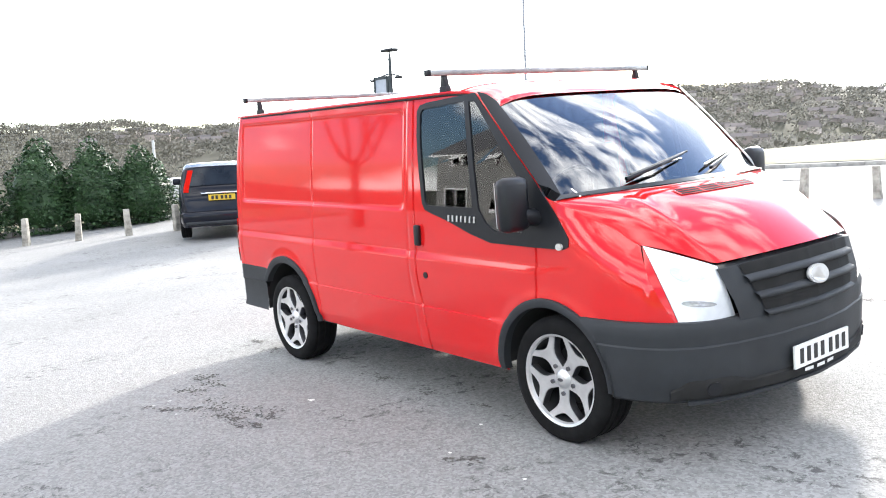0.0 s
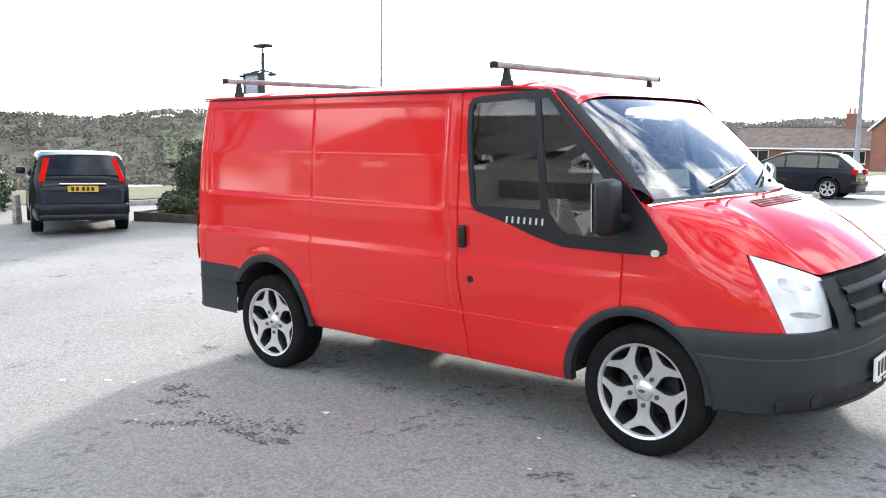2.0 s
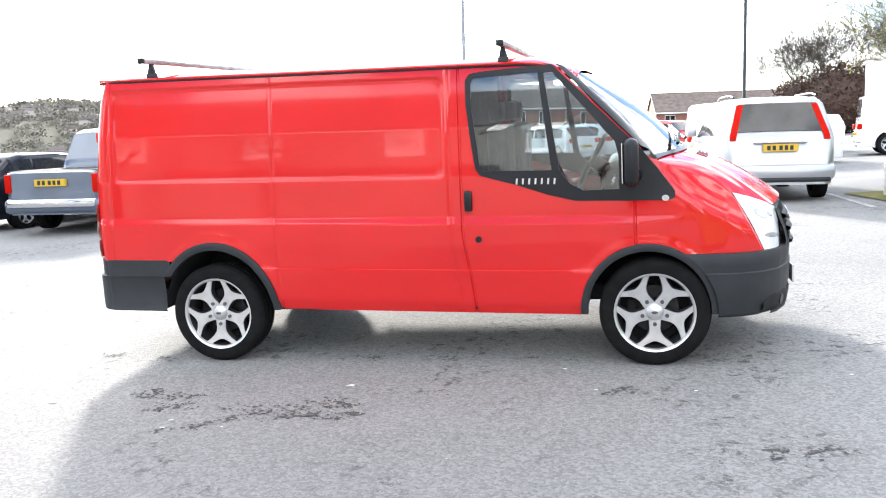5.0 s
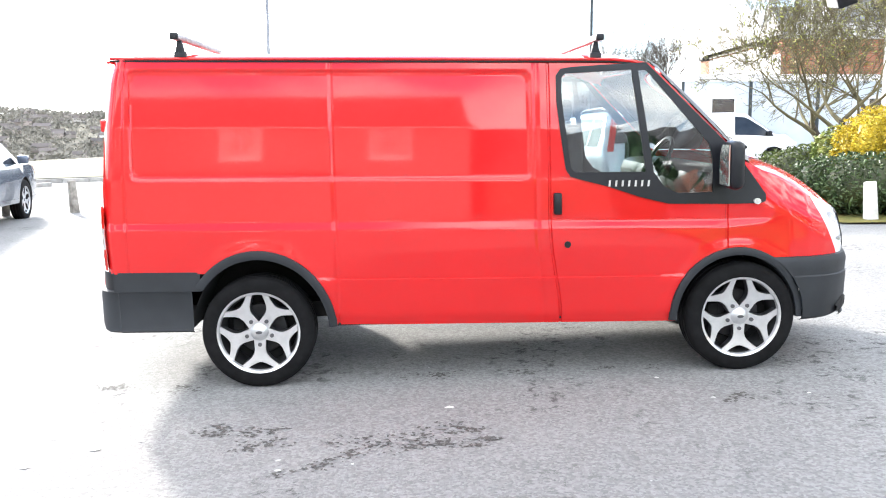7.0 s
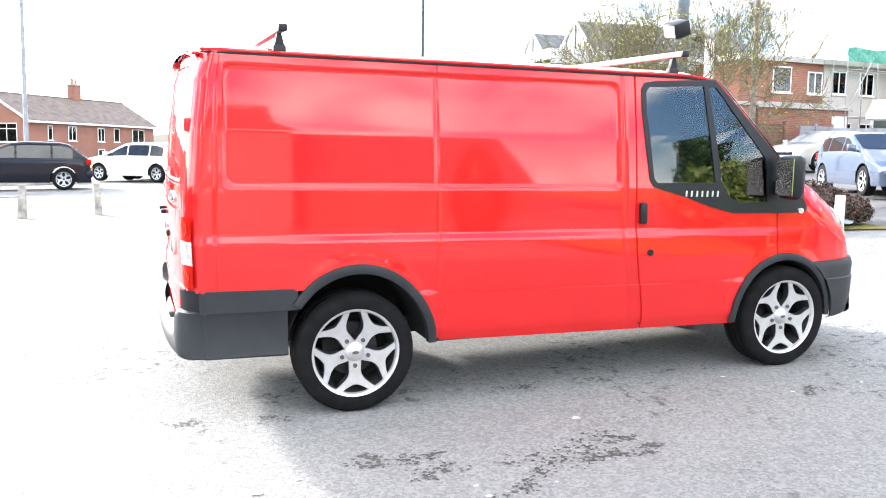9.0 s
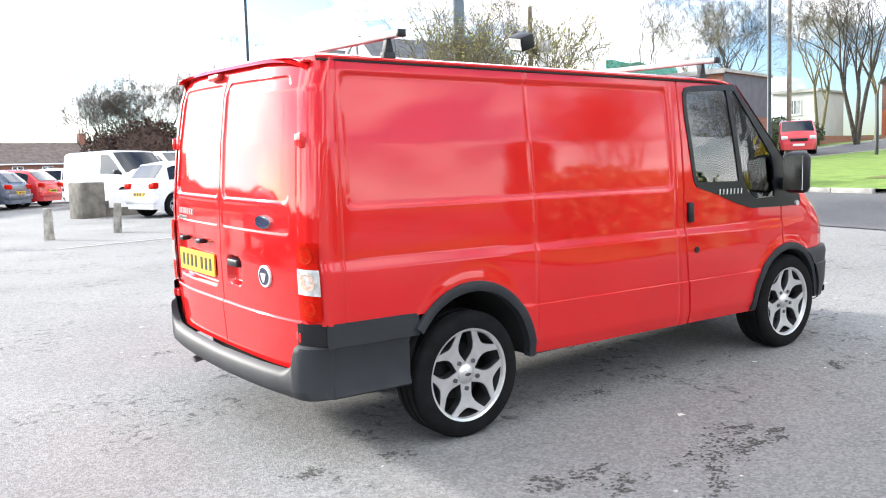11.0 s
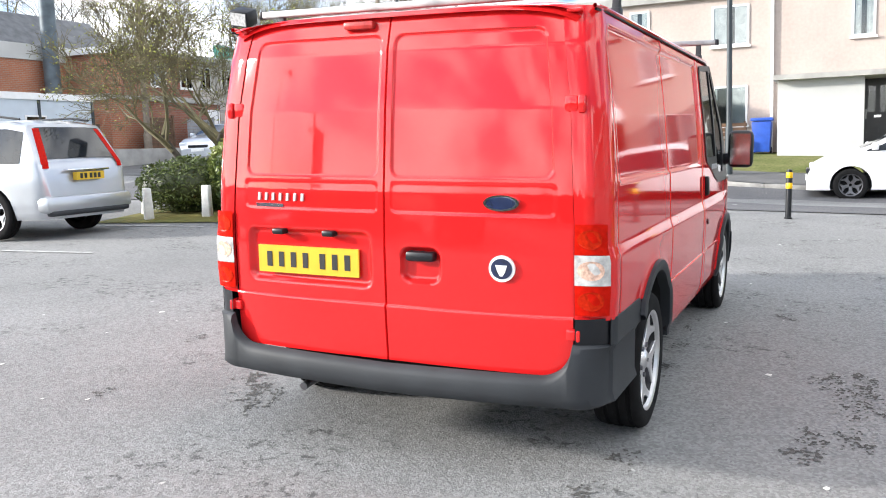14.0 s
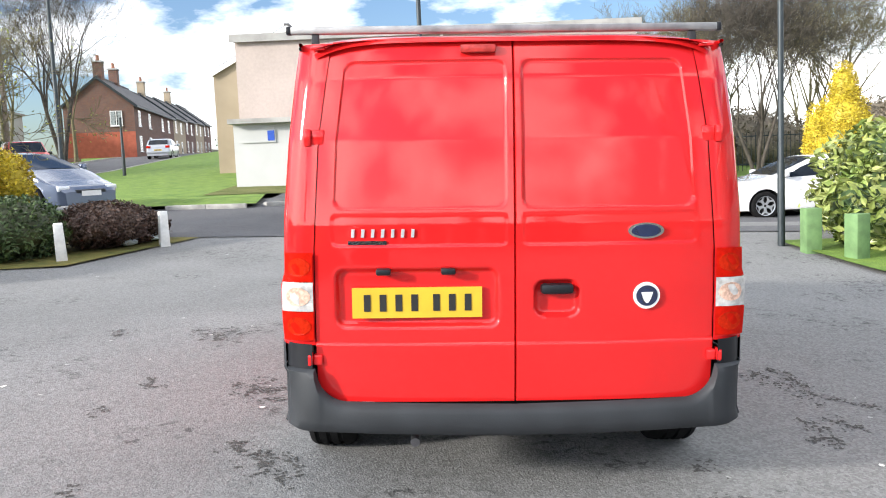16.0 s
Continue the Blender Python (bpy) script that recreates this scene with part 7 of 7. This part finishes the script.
# low stone pier and wall by the white van, flat sheds in the valley
pier = tagged(box("stone_pier", -0.36, 0.36, -0.35, 0.35, -0.2, 1.0, STONE, bevel=0.04), "weathered stone gate pier", "pier")
pier.matrix_world = pose(3.55, 21.0, gh(3.55, 21.0), 0, 0, 15)
lw = tagged(box("stone_wall", 0, 1.4, -0.15, 0.15, -0.2, 0.45, STONE, bevel=0.03), "low weathered stone wall with a white notice", "wall")
lw.matrix_world = pose(4.0, 21.1, gh(4, 21), 0, 0, 5)
nt = tagged(box("notice_board", 0.1, 1.2, -0.19, -0.155, 0.25, 0.75, UPVC), "plain white notice board on a wall", "sign")
nt.matrix_world = pose(4.0, 21.1, gh(4, 21), 0, 0, 5)
shed = building("industrial_shed", "long white industrial shed in the valley", -139, 28, 78, 26, 12, 5.5, RENDER_WHITE, mat("white_sheet_roof", (0.7, 0.7, 0.7), 0.5, scale=1, vary=0.08), 0, 0.3, z=-8.0, category="shed", base=-14)
shed2 = building("industrial_shed", "grey industrial shed in the valley", -110, 52, 70, 14, 8, 4.0, CONCRETE, mat("grey_sheet_roof", (0.4, 0.41, 0.42), 0.5, scale=1, vary=0.1), 0, 0.3, z=-8.5, category="shed", base=-10)
column("lattice_mast", "pale tall lighting mast in the valley", -107, 36.1, 17.0, 0.24, 0.18, RENDER_WHITE)


# ---------------------------------------------------------------- plants
def branches(rng, p, d, length, radius, level, verts, faces, droop=0.0, twig=None):
    """Grows a limb and its forks."""
    pts, rad = [p], [radius]
    n = 4 if level > 1 else 3
    q, dd = Vector(p), Vector(d)
    for k in range(n):
        dd = (dd + Vector((rng.uniform(-1, 1), rng.uniform(-1, 1), rng.uniform(-0.6, 0.9) - droop)) * 0.20).normalized()
        q = q + dd * (length / n)
        pts.append(q.copy())
        rad.append(max(0.0045, radius * (1 - 0.66 * (k + 1) / n)))
    tube(pts, rad, 6 if level > 2 else (4 if level > 1 else 3), verts, faces)
    if twig is not None and level <= 1:
        twig.append(pts[-1])
    if level <= 0:
        return
    for k in range(rng.choice((3, 4)) if level > 1 else 4):
        t = rng.uniform(0.35, 1.0) if k else 1.0
        i = min(n - 1, int(t * n))
        base = pts[i].lerp(pts[i + 1], t * n - i) if i < n else pts[-1]
        side = dd.orthogonal().normalized()
        side.rotate(Matrix.Rotation(rng.uniform(0, 6.283), 3, dd))
        nd = (dd * rng.uniform(0.5, 1.0) + side * rng.uniform(0.4, 0.9) + Vector((0, 0, 0.18))).normalized()
        branches(rng, base, nd, length * rng.uniform(0.55, 0.78), rad[i] * 0.62, level - 1, verts, faces, droop, twig)


def bare_tree(name, label, x, y, h, seed, levels=5, trunk_r=0.18, stems=1, droop=0.0, bark=None, spread=0.3, leaves=0, leaf_mat=None, group="", up=1.0, limbs=None):
    rng = random.Random(seed)
    t = thing(name, pose(x, y, gh(x, y) - 0.1), label, "tree", group)
    bark = bark or BARK
    tv_, tf_, cv, cf, tw = [], [], [], [], []
    for s in range(stems):
        a = 6.283 * s / stems + rng.uniform(-0.4, 0.4)
        lean = Vector((math.cos(a) * spread * (stems > 1), math.sin(a) * spread * (stems > 1), 1)).normalized()
        pts = [Vector((0, 0, 0)), lean * h * 0.12 + Vector((rng.uniform(-.05, .05), rng.uniform(-.05, .05), 0)), lean * h * 0.26, lean * h * 0.36 + Vector((rng.uniform(-.1, .1), rng.uniform(-.1, .1), 0))]
        tube(pts, [trunk_r * 1.25, trunk_r, trunk_r * 0.85, trunk_r * 0.7], 9, tv_, tf_)
        for k in range(4):
            b = 6.283 * k / 4 + rng.uniform(-0.5, 0.5)
            nd = Vector((math.cos(b) * rng.uniform(0.3, 0.75), math.sin(b) * rng.uniform(0.3, 0.75), up)).normalized()
            branches(rng, pts[-1] - lean * h * 0.1 * rng.random() * (k > 0), (nd + lean * 0.6 * up).normalized(), h * rng.uniform(0.24, 0.32), trunk_r * 0.55, levels - 1, cv, cf, droop, tw)
    shape("trunk", tv_, tf_, limbs or bark, t, smooth=60)
    shape("crown", cv, cf, bark, t, "bare twiggy crown")
    if leaves:
        lv, lf = [], []
        for p in tw[::max(1, len(tw) // leaves)]:
            add_leaf(lv, lf, p + Vector((rng.uniform(-.1, .1), rng.uniform(-.1, .1), rng.uniform(-.1, .1))), rng, 0.028)
        tagged(shape("blossom", lv, lf, leaf_mat or LEAF_LIME, t), "small yellow catkins", kind="stuff")
    return t


def add_leaf(verts, faces, p, rng, size):
    """One small folded leaf."""
    u = Vector((rng.gauss(0, 1), rng.gauss(0, 1), rng.gauss(0, 0.7))).normalized()
    w = u.orthogonal().normalized()
    w.rotate(Matrix.Rotation(rng.uniform(0, 6.283), 3, u))
    n = u.cross(w)
    s = size * rng.uniform(0.6, 1.3)
    b = len(verts)
    for q in (p - u * s, p + w * s * 0.45 + n * s * 0.12, p + u * s, p - w * s * 0.45 + n * s * 0.12):
        verts.append(tuple(q))
    faces.append((b, b + 1, b + 2))
    faces.append((b, b + 2, b + 3))


def bush(name, label, x, y, lobes, n, size, material, seed, core=None, category="shrub", twigs=True, group="", boxy=0.0, heading=0):
    """A shrub of leaves over uneven lobes (cx, cy, cz, rx, ry, rz), with a solid core inside, in the box leaf colour
    unless core is given.
    """
    rng = random.Random(seed)
    t = thing(name, pose(x, y, gh(x, y), 0, 0, heading), label, category, group)
    lv, lf = [], []
    vol = [rx * ry + ry * rz + rx * rz for _, _, _, rx, ry, rz in lobes]
    for (cx, cy, cz, rx, ry, rz), share in zip(lobes, vol):
        for _ in range(int(n * share / sum(vol))):
            d = Vector((rng.gauss(0, 1), rng.gauss(0, 1), rng.gauss(0, 1))).normalized()
            bumpy = 1 + 0.14 * noise.noise(d * 2.3 + Vector((seed, cx, cy))) + 0.10 * noise.noise(d * 6.0 + Vector((seed, 2, 1)))
            d /= max(abs(d.x), abs(d.y), abs(d.z)) ** boxy
            r = bumpy * (1 - abs(rng.gauss(0, 0.10)) + (0.08 if rng.random() < 0.06 else 0))
            p = Vector((cx + d.x * rx * r, cy + d.y * ry * r, max(0.03, cz + d.z * rz * r)))
            add_leaf(lv, lf, p, rng, size)
    shape("foliage", lv, lf, material, t)
    cv, cf = [], []
    for (cx, cy, cz, rx, ry, rz) in lobes:
        us, vs = [k / 10 for k in range(11)], [k / 14 for k in range(15)]
        def blob(u, v):
            th, ph = math.pi * u, 2 * math.pi * v
            d = Vector((math.sin(th) * math.cos(ph), math.sin(th) * math.sin(ph), math.cos(th)))
            d /= max(abs(d.x), abs(d.y), abs(d.z)) ** boxy
            r = 0.80 * (1 + 0.14 * noise.noise(d * 2.3 + Vector((seed, cx, cy))))
            return (cx + d.x * rx * r, cy + d.y * ry * r, max(0.0, cz + d.z * rz * r))
        v, f = grid(us, vs, blob)
        b = len(cv)
        cv += v
        cf += [tuple(b + i for i in q) for q in f]
    if len(lobes) > 5:
        cv, cf = lathe([(0.0, 0.05)] + [(0.78 * l[3], l[2]) for l in lobes] + [(0.0, lobes[-1][2] + 0.4)], 16, "z")
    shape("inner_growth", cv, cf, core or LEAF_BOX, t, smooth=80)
    return t


# the planting bed by the junction
bush("golden_shrub", "clipped golden yellow privet bush", 8.3, 7.0, [(0, 0, 0.98, 0.58, 0.56, 0.58), (0.1, -0.28, 1.0, 0.46, 0.44, 0.55), (-0.15, 0.3, 0.8, 0.5, 0.48, 0.6)], 15000, 0.032, LEAF_GOLD, 3, LEAF_GOLD)
bush("variegated_shrub", "pale variegated laurel shrub", 7.95, 7.75, [(0, 0, 0.65, 0.4, 0.45, 0.62)], 2200, 0.05, LEAF_LAUREL, 5, LEAF_GREEN)
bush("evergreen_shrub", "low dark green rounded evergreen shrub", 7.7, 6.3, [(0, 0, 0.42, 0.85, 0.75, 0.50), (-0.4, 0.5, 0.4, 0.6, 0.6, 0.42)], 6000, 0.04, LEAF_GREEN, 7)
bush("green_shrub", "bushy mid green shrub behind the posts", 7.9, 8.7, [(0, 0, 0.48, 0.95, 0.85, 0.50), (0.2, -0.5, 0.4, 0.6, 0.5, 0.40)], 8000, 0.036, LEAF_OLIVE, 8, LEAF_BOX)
bush("twiggy_shrub", "low bare purple brown twiggy shrub", 8.75, 5.4, [(0, 0, 0.34, 0.9, 0.75, 0.36), (0.5, -0.3, 0.26, 0.6, 0.5, 0.27)], 11000, 0.034, LEAF_BROWN, 11, LEAF_BROWN)
bare_tree("small_tree", "gnarled small tree with lichen and yellow catkins", 8.75, 8.9, 4.7, 23, 6, 0.075, 3, 0.08, LICHEN, 0.62, 3200, LEAF_LIME, up=0.42, limbs=BARK)
for k, (px, py) in enumerate(((8.6, 5.0), (9.2, 4.85), (8.95, 5.1))):
    bag = bmesh.new()
    bmesh.ops.create_icosphere(bag, subdivisions=2, radius=0.14)
    for v in bag.verts:
        v.co = Vector((v.co.x * 1.3, v.co.y, v.co.z * 0.45)) * (1 + 0.3 * noise.noise(v.co * 9 + Vector((k, 0, 0))))
    ob = tagged(part("litter_bag", bag, mat("pale_plastic_bag", (0.62, 0.72, 0.76), 0.3, scale=6, vary=0.1), smooth=30), "crumpled pale blue plastic bag on the ground", "litter", "litter")
    ob.matrix_world = pose(px, py, gh(px, py) + 0.09, 0, 0, 50 * k)
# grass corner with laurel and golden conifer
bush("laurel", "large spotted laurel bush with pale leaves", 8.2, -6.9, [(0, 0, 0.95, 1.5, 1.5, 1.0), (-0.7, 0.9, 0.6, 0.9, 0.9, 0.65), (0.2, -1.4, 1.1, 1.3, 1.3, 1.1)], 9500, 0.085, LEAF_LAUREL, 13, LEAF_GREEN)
bush("golden_conifer", "tall golden yellow conifer", 15.8, -9.3, [(0, 0, 1.2, 0.8, 0.8, 1.3), (0, 0, 2.0, 0.6, 0.6, 1.0), (0, 0, 2.75, 0.34, 0.34, 0.75), (0.4, 0.4, 1.6, 0.4, 0.4, 1.0)], 26000, 0.032, LEAF_GOLD, 17, LEAF_GOLD, "tree")
for px, py, k in ((10.4, -11.9, 1.0), (5.7, -13.2, 0.85)):
    bush("clipped_conifer", "clipped dark green dome-shaped conifer by the pub", px, py, [(0, 0, 0.9 * k, 0.75 * k, 0.75 * k, 0.95 * k), (0, 0, 1.9 * k, 0.70 * k, 0.70 * k, 1.0 * k), (0, 0, 2.9 * k, 0.58 * k, 0.58 * k, 0.95 * k)], 5000, 0.06, LEAF_DARK, 18, LEAF_DARK, "tree", group="clipped conifers")
bush("clipped_hedge", "clipped dark green garden hedge", 26.5, -7.9, [(0, 0, 1.0, 1.0, 1.0, 1.15), (0, 0.6, 1.0, 0.9, 0.7, 1.1), (0, -0.6, 1.0, 0.9, 0.7, 1.1)], 5000, 0.07, LEAF_GREEN, 19)
bush("copper_shrub", "bronze brown shrub by the railings", 27.5, -9.9, [(0, 0, 1.0, 0.9, 0.9, 1.2)], 2500, 0.07, LEAF_BROWN, 23, LEAF_BROWN)
rail = thing("railings", pose(26.5, -9.6, gh(26.5, -9.6) + 0.1, 0, 0, -88), "black iron park railings", "railings")
for k in range(46):
    v, f = tube([(0.16 * k, 0, 0), (0.16 * k, 0, 1.35)], [0.014, 0.012], 5)
    shape("railing_bar", v, f, POLE_DARK, rail)
for z in (0.2, 1.2):
    box("rail", 0, 7.4, -0.02, 0.02, z, z + 0.04, POLE_DARK, rail)
for k, (px, py, h, sd, st) in enumerate(((23.0, -9.95, 9.5, 31, 4), (26, -14, 10, 32, 2), (31, -10, 9, 33, 2), (22, -20, 11, 34, 2), (30, -19, 11, 35, 1), (15.5, -13.4, 9, 36, 1), (29.0, -7.4, 8.5, 37, 2), (33.5, -12.5, 11, 38, 2), (38, -13.5, 12, 39, 1), (36, -17.5, 11, 40, 2), (41, -19, 12, 42, 2))):
    bare_tree("bare_tree", "leafless tree beyond the road", px, py, 0.74 * h, sd, 6, 0.085 if st < 4 else 0.06, st, 0.0, LICHEN if k % 4 else BARK, 0.22 if st < 4 else 0.34, group="bare trees by the road")
for k, (px, py, h, sd) in enumerate(((-9, -13.5, 8, 95), (-14, -10.5, 9, 96), (-12.5, -18, 10, 97))):
    bare_tree("bare_tree", "leafless tree by the edge of the car park", px, py, h, sd, 5, 0.16, 1, 0.0, BARK, 0.22, group="bare trees by the pub")
bush("bare_hedge", "tangled grey brown leafless hedge behind the railings", 33, -13, [(0, 0, 1.0, 1.5, 3.5, 1.5), (1, 5, 1.0, 1.5, 3.0, 1.3), (0, -6, 1.2, 1.5, 3.5, 1.6)], 16000, 0.08, LEAF_DRY, 41, LEAF_DRY)
# trees along the side street
for k, (px, py, h, sd, st) in enumerate(((39.0, 27.5, 9.5, 51, 1), (49.5, 23.4, 13, 52, 3), (54, 24.5, 9, 53, 1), (46, 30, 11, 54, 2), (60, 32, 12, 55, 2), (43, 34, 14, 56, 1), (27.0, 37.0, 13.5, 58, 1), (33.0, 38.0, 14, 59, 2), (38.0, 39.0, 14, 60, 2))):
    bare_tree("bare_tree", "leafless street tree with spreading crown", px, py, h, sd, 6, 0.13, st, 0.0, BARK if k % 2 else LICHEN, 0.22, group="bare street trees")
bush("street_hedge", "dark clipped hedge down the street", 45, 25.8, [(0, 0, 0.9, 2.2, 1.0, 1.1), (3, 0.4, 0.9, 2.0, 1.0, 1.0)], 3000, 0.10, LEAF_DARK, 61)
bush("street_hedge", "dark round hedge before the terrace", 62.5, 15.6, [(0, 0, 0.9, 1.6, 1.5, 1.2)], 1500, 0.10, LEAF_DARK, 62)
# trees behind the white vans
for k, (px, py, h, sd) in enumerate(((16.9, 52.0, 8.2, 71), (18.9, 51.8, 10.0, 72), (15.4, 53.0, 8.0, 73), (14.0, 54.0, 7.4, 74), (12.8, 54.5, 6.6, 75))):
    bare_tree("bare_tree", "leafless thicket tree behind the vans", px, py, h, sd, 6, 0.11, 2 if k != 1 else 1, 0.0, BARK, 0.35, group="thicket trees")
bush("thicket_shrub", "tangled purple brown thicket behind the vans", 15.0, 51.5, [(0, 0, 2.0, 2.6, 1.5, 2.3), (3, 0.3, 1.9, 2.0, 1.5, 2.2), (-2.4, 0.9, 1.6, 1.6, 1.3, 1.9)], 9000, 0.13, LEAF_BROWN, 77, LEAF_BROWN)
# conifers and the raised bed on the valley side
for k, (px, py, hh, rr) in enumerate(((-18.4, -2.6, 2.7, 1.25), (-18.4, -0.6, 2.75, 1.2), (-18.6, 1.5, 2.35, 1.0), (-18.2, 2.8, 2.2, 1.0), (-17.9, 4.0, 1.95, 0.95))):
    lobes = [(0.10 * math.sin(j * 2.0 + k), 0.10 * math.cos(j * 2.3 + k), 0.40 + (hh - 0.75) * j / 5, rr * (1 - 0.62 * (j / 5) ** 2.2), rr * (1 - 0.62 * (j / 5) ** 2.2), 0.55) for j in range(6)]
    bush("conifer", "dense dark green cypress tree", px, py, lobes, 9000, 0.055, LEAF_DARK, 81 + k, LEAF_DARK, "tree", group="cypress trees")
EDGING = mat("dark_timber_edging", (0.07, 0.055, 0.045), 0.9, scale=5, vary=0.3, bump=0.3)
bedc = [(-12.3, 5.2), (-9.5, 5.75), (-9.9, 6.9), (-11.0, 10.4), (-14.0, 9.3)]
bed = thing("raised_bed", pose(0, 0, 0), "raised planting bed with dark timber edging", "planting bed", kind="structure")
for a, b in zip(bedc, bedc[1:] + bedc[:1]):
    d = math.dist(a, b)
    e = box("edging_board", 0, d, -0.05, 0.05, -0.2, 0.20, EDGING, bed, bevel=0.01)
    e.matrix_basis = pose(a[0], a[1], gh(*a), 0, 0, math.degrees(math.atan2(b[1] - a[1], b[0] - a[0])))
_v = [(px, py, gh(px, py) + 0.16) for px, py in bedc]
shape("soil", _v, [tuple(range(5))], MOSS, bed)
bush("box_hedge", "clipped dark box hedge in the raised bed", -11.75, 7.1, [(0.05, 0, 0.85, 1.05, 0.55, 0.86), (0.3, -0.1, 0.82, 0.95, 0.55, 0.88)], 22000, 0.035, LEAF_BOX, 91, category="hedge", boxy=0.8, heading=48)
bush("yellow_shrub", "bright yellow green spotted shrub", -10.3, 6.45, [(0, 0, 0.72, 0.62, 0.62, 0.45), (0.3, 0.2, 0.55, 0.45, 0.5, 0.4)], 3200, 0.06, LEAF_LAUREL, 92, LEAF_LIME)
bush("ground_ivy", "low spreading ivy at the foot of the hedge", -11.0, 6.1, [(-0.5, 0, 0.25, 1.0, 0.6, 0.42), (0.6, 0.0, 0.25, 0.9, 0.6, 0.45)], 5500, 0.05, LEAF_BOX, 93)
bush("lime_shrub", "feathery lime yellow grass plume", -10.9, 8.9, [(0, 0, 1.05, 0.5, 0.6, 0.85)], 3000, 0.09, LEAF_LIME, 94, LEAF_LIME)

# ---------------------------------------------------------------- the far hillside
rng = random.Random(5)
wv, wf = [], []
for _ in range(9000):
    az, r = radians(rng.uniform(98, 186)), 120 + 640 * rng.random() ** 0.8
    px, py = r * math.cos(az), r * math.sin(az)
    if px > -60 or rng.random() < 0.05 + 0.55 * (noise.noise(Vector((px * 0.006, py * 0.006, 3))) < -0.28):
        continue
    s = rng.uniform(1.5, 3.0) * (1 + r / 600)
    z = gh(px, py)
    for k in range(26):
        d = Vector((rng.gauss(0, 0.8), rng.gauss(0, 0.8), rng.uniform(-0.3, 1.3)))
        c = Vector((px, py, z + s * 0.45)) + d * s * 0.45
        u = Vector((rng.gauss(0, 1), rng.gauss(0, 1), rng.gauss(0, 1))).normalized() * s * rng.uniform(0.09, 0.20)
        w = u.orthogonal().normalized() * s * rng.uniform(0.07, 0.16)
        b = len(wv)
        wv += [tuple(c - u), tuple(c + w), tuple(c + u), tuple(c - w)]
        wf.append((b, b + 1, b + 2, b + 3))
# the woodland colour is paled to carry the haze of distance
WOODS = mat("winter_woodland", (0.125, 0.12, 0.10), 1.0, scale=0.045, color2=(0.27, 0.255, 0.22), island=0.08, spec=0.1)
tagged(shape("far_woods", wv, wf, WOODS), "winter woodland covering the far hillside", "woods", kind="stuff")
hv, hf, rv2, rf2 = [], [], [], []
for _ in range(420):
    az = rng.uniform(100, 165)
    r = rng.uniform(430, 800) if az < 128 else rng.uniform(560, 670)
    if az > 128 and rng.random() < 0.7:
        continue
    px, py = r * math.cos(radians(az)), r * math.sin(radians(az))
    z, w, d, h, a = gh(px, py), rng.uniform(5, 10), 5.0, rng.uniform(2.6, 3.6), rng.uniform(-0.3, 0.3) + radians(az - 90)
    m = Matrix.Translation((px, py, z)) @ Matrix.Rotation(a, 4, "Z")
    b = len(hv)
    hv += [tuple(m @ Vector(p)) for p in ((-w / 2, -d / 2, -2), (w / 2, -d / 2, -2), (w / 2, d / 2, -2), (-w / 2, d / 2, -2), (-w / 2, -d / 2, h), (w / 2, -d / 2, h), (w / 2, d / 2, h), (-w / 2, d / 2, h))]
    hf += [tuple(b + i for i in q) for q in ((0, 1, 5, 4), (1, 2, 6, 5), (2, 3, 7, 6), (3, 0, 4, 7))]
    b = len(rv2)
    rv2 += [tuple(m @ Vector(p)) for p in ((-w / 2 - 0.3, -d / 2 - 0.4, h - 0.2), (w / 2 + 0.3, -d / 2 - 0.4, h - 0.2), (w / 2 + 0.3, d / 2 + 0.4, h - 0.2), (-w / 2 - 0.3, d / 2 + 0.4, h - 0.2), (-w / 2 - 0.3, 0, h + 1.6), (w / 2 + 0.3, 0, h + 1.6))]
    rf2 += [tuple(b + i for i in q) for q in ((0, 1, 5, 4), (2, 3, 4, 5), (1, 2, 5), (3, 0, 4))]
FAR_WALL = mat("far_house_wall", (0.30, 0.24, 0.21), 0.9, scale=0.01, color2=(0.48, 0.45, 0.42), island=0.4)
FAR_ROOF = mat("far_house_roof", (0.10, 0.09, 0.088), 0.9, scale=0.01, color2=(0.14, 0.12, 0.11), island=0.3)
tagged(shape("far_houses", hv, hf, FAR_WALL), "rows of distant houses on the hillside", "houses", kind="stuff")
tagged(shape("far_roofs", rv2, rf2, FAR_ROOF), "tiled roofs of the distant houses", "roofs", kind="stuff")
hill_v, hill_f = grid(np.linspace(138, 148, 12), np.linspace(430, 560, 5), lambda a, r: (r * math.cos(radians(a)), r * math.sin(radians(a)), gh(r * math.cos(radians(a)), r * math.sin(radians(a))) + 2.2))
# haze is put into this field's muted green
FIELD = mat("hazy_field", (0.085, 0.10, 0.05), 1.0, scale=0.03, vary=0.15, spec=0.1)
tagged(shape("far_field", hill_v, hill_f, FIELD), "green field on the far hillside", "field", kind="structure")
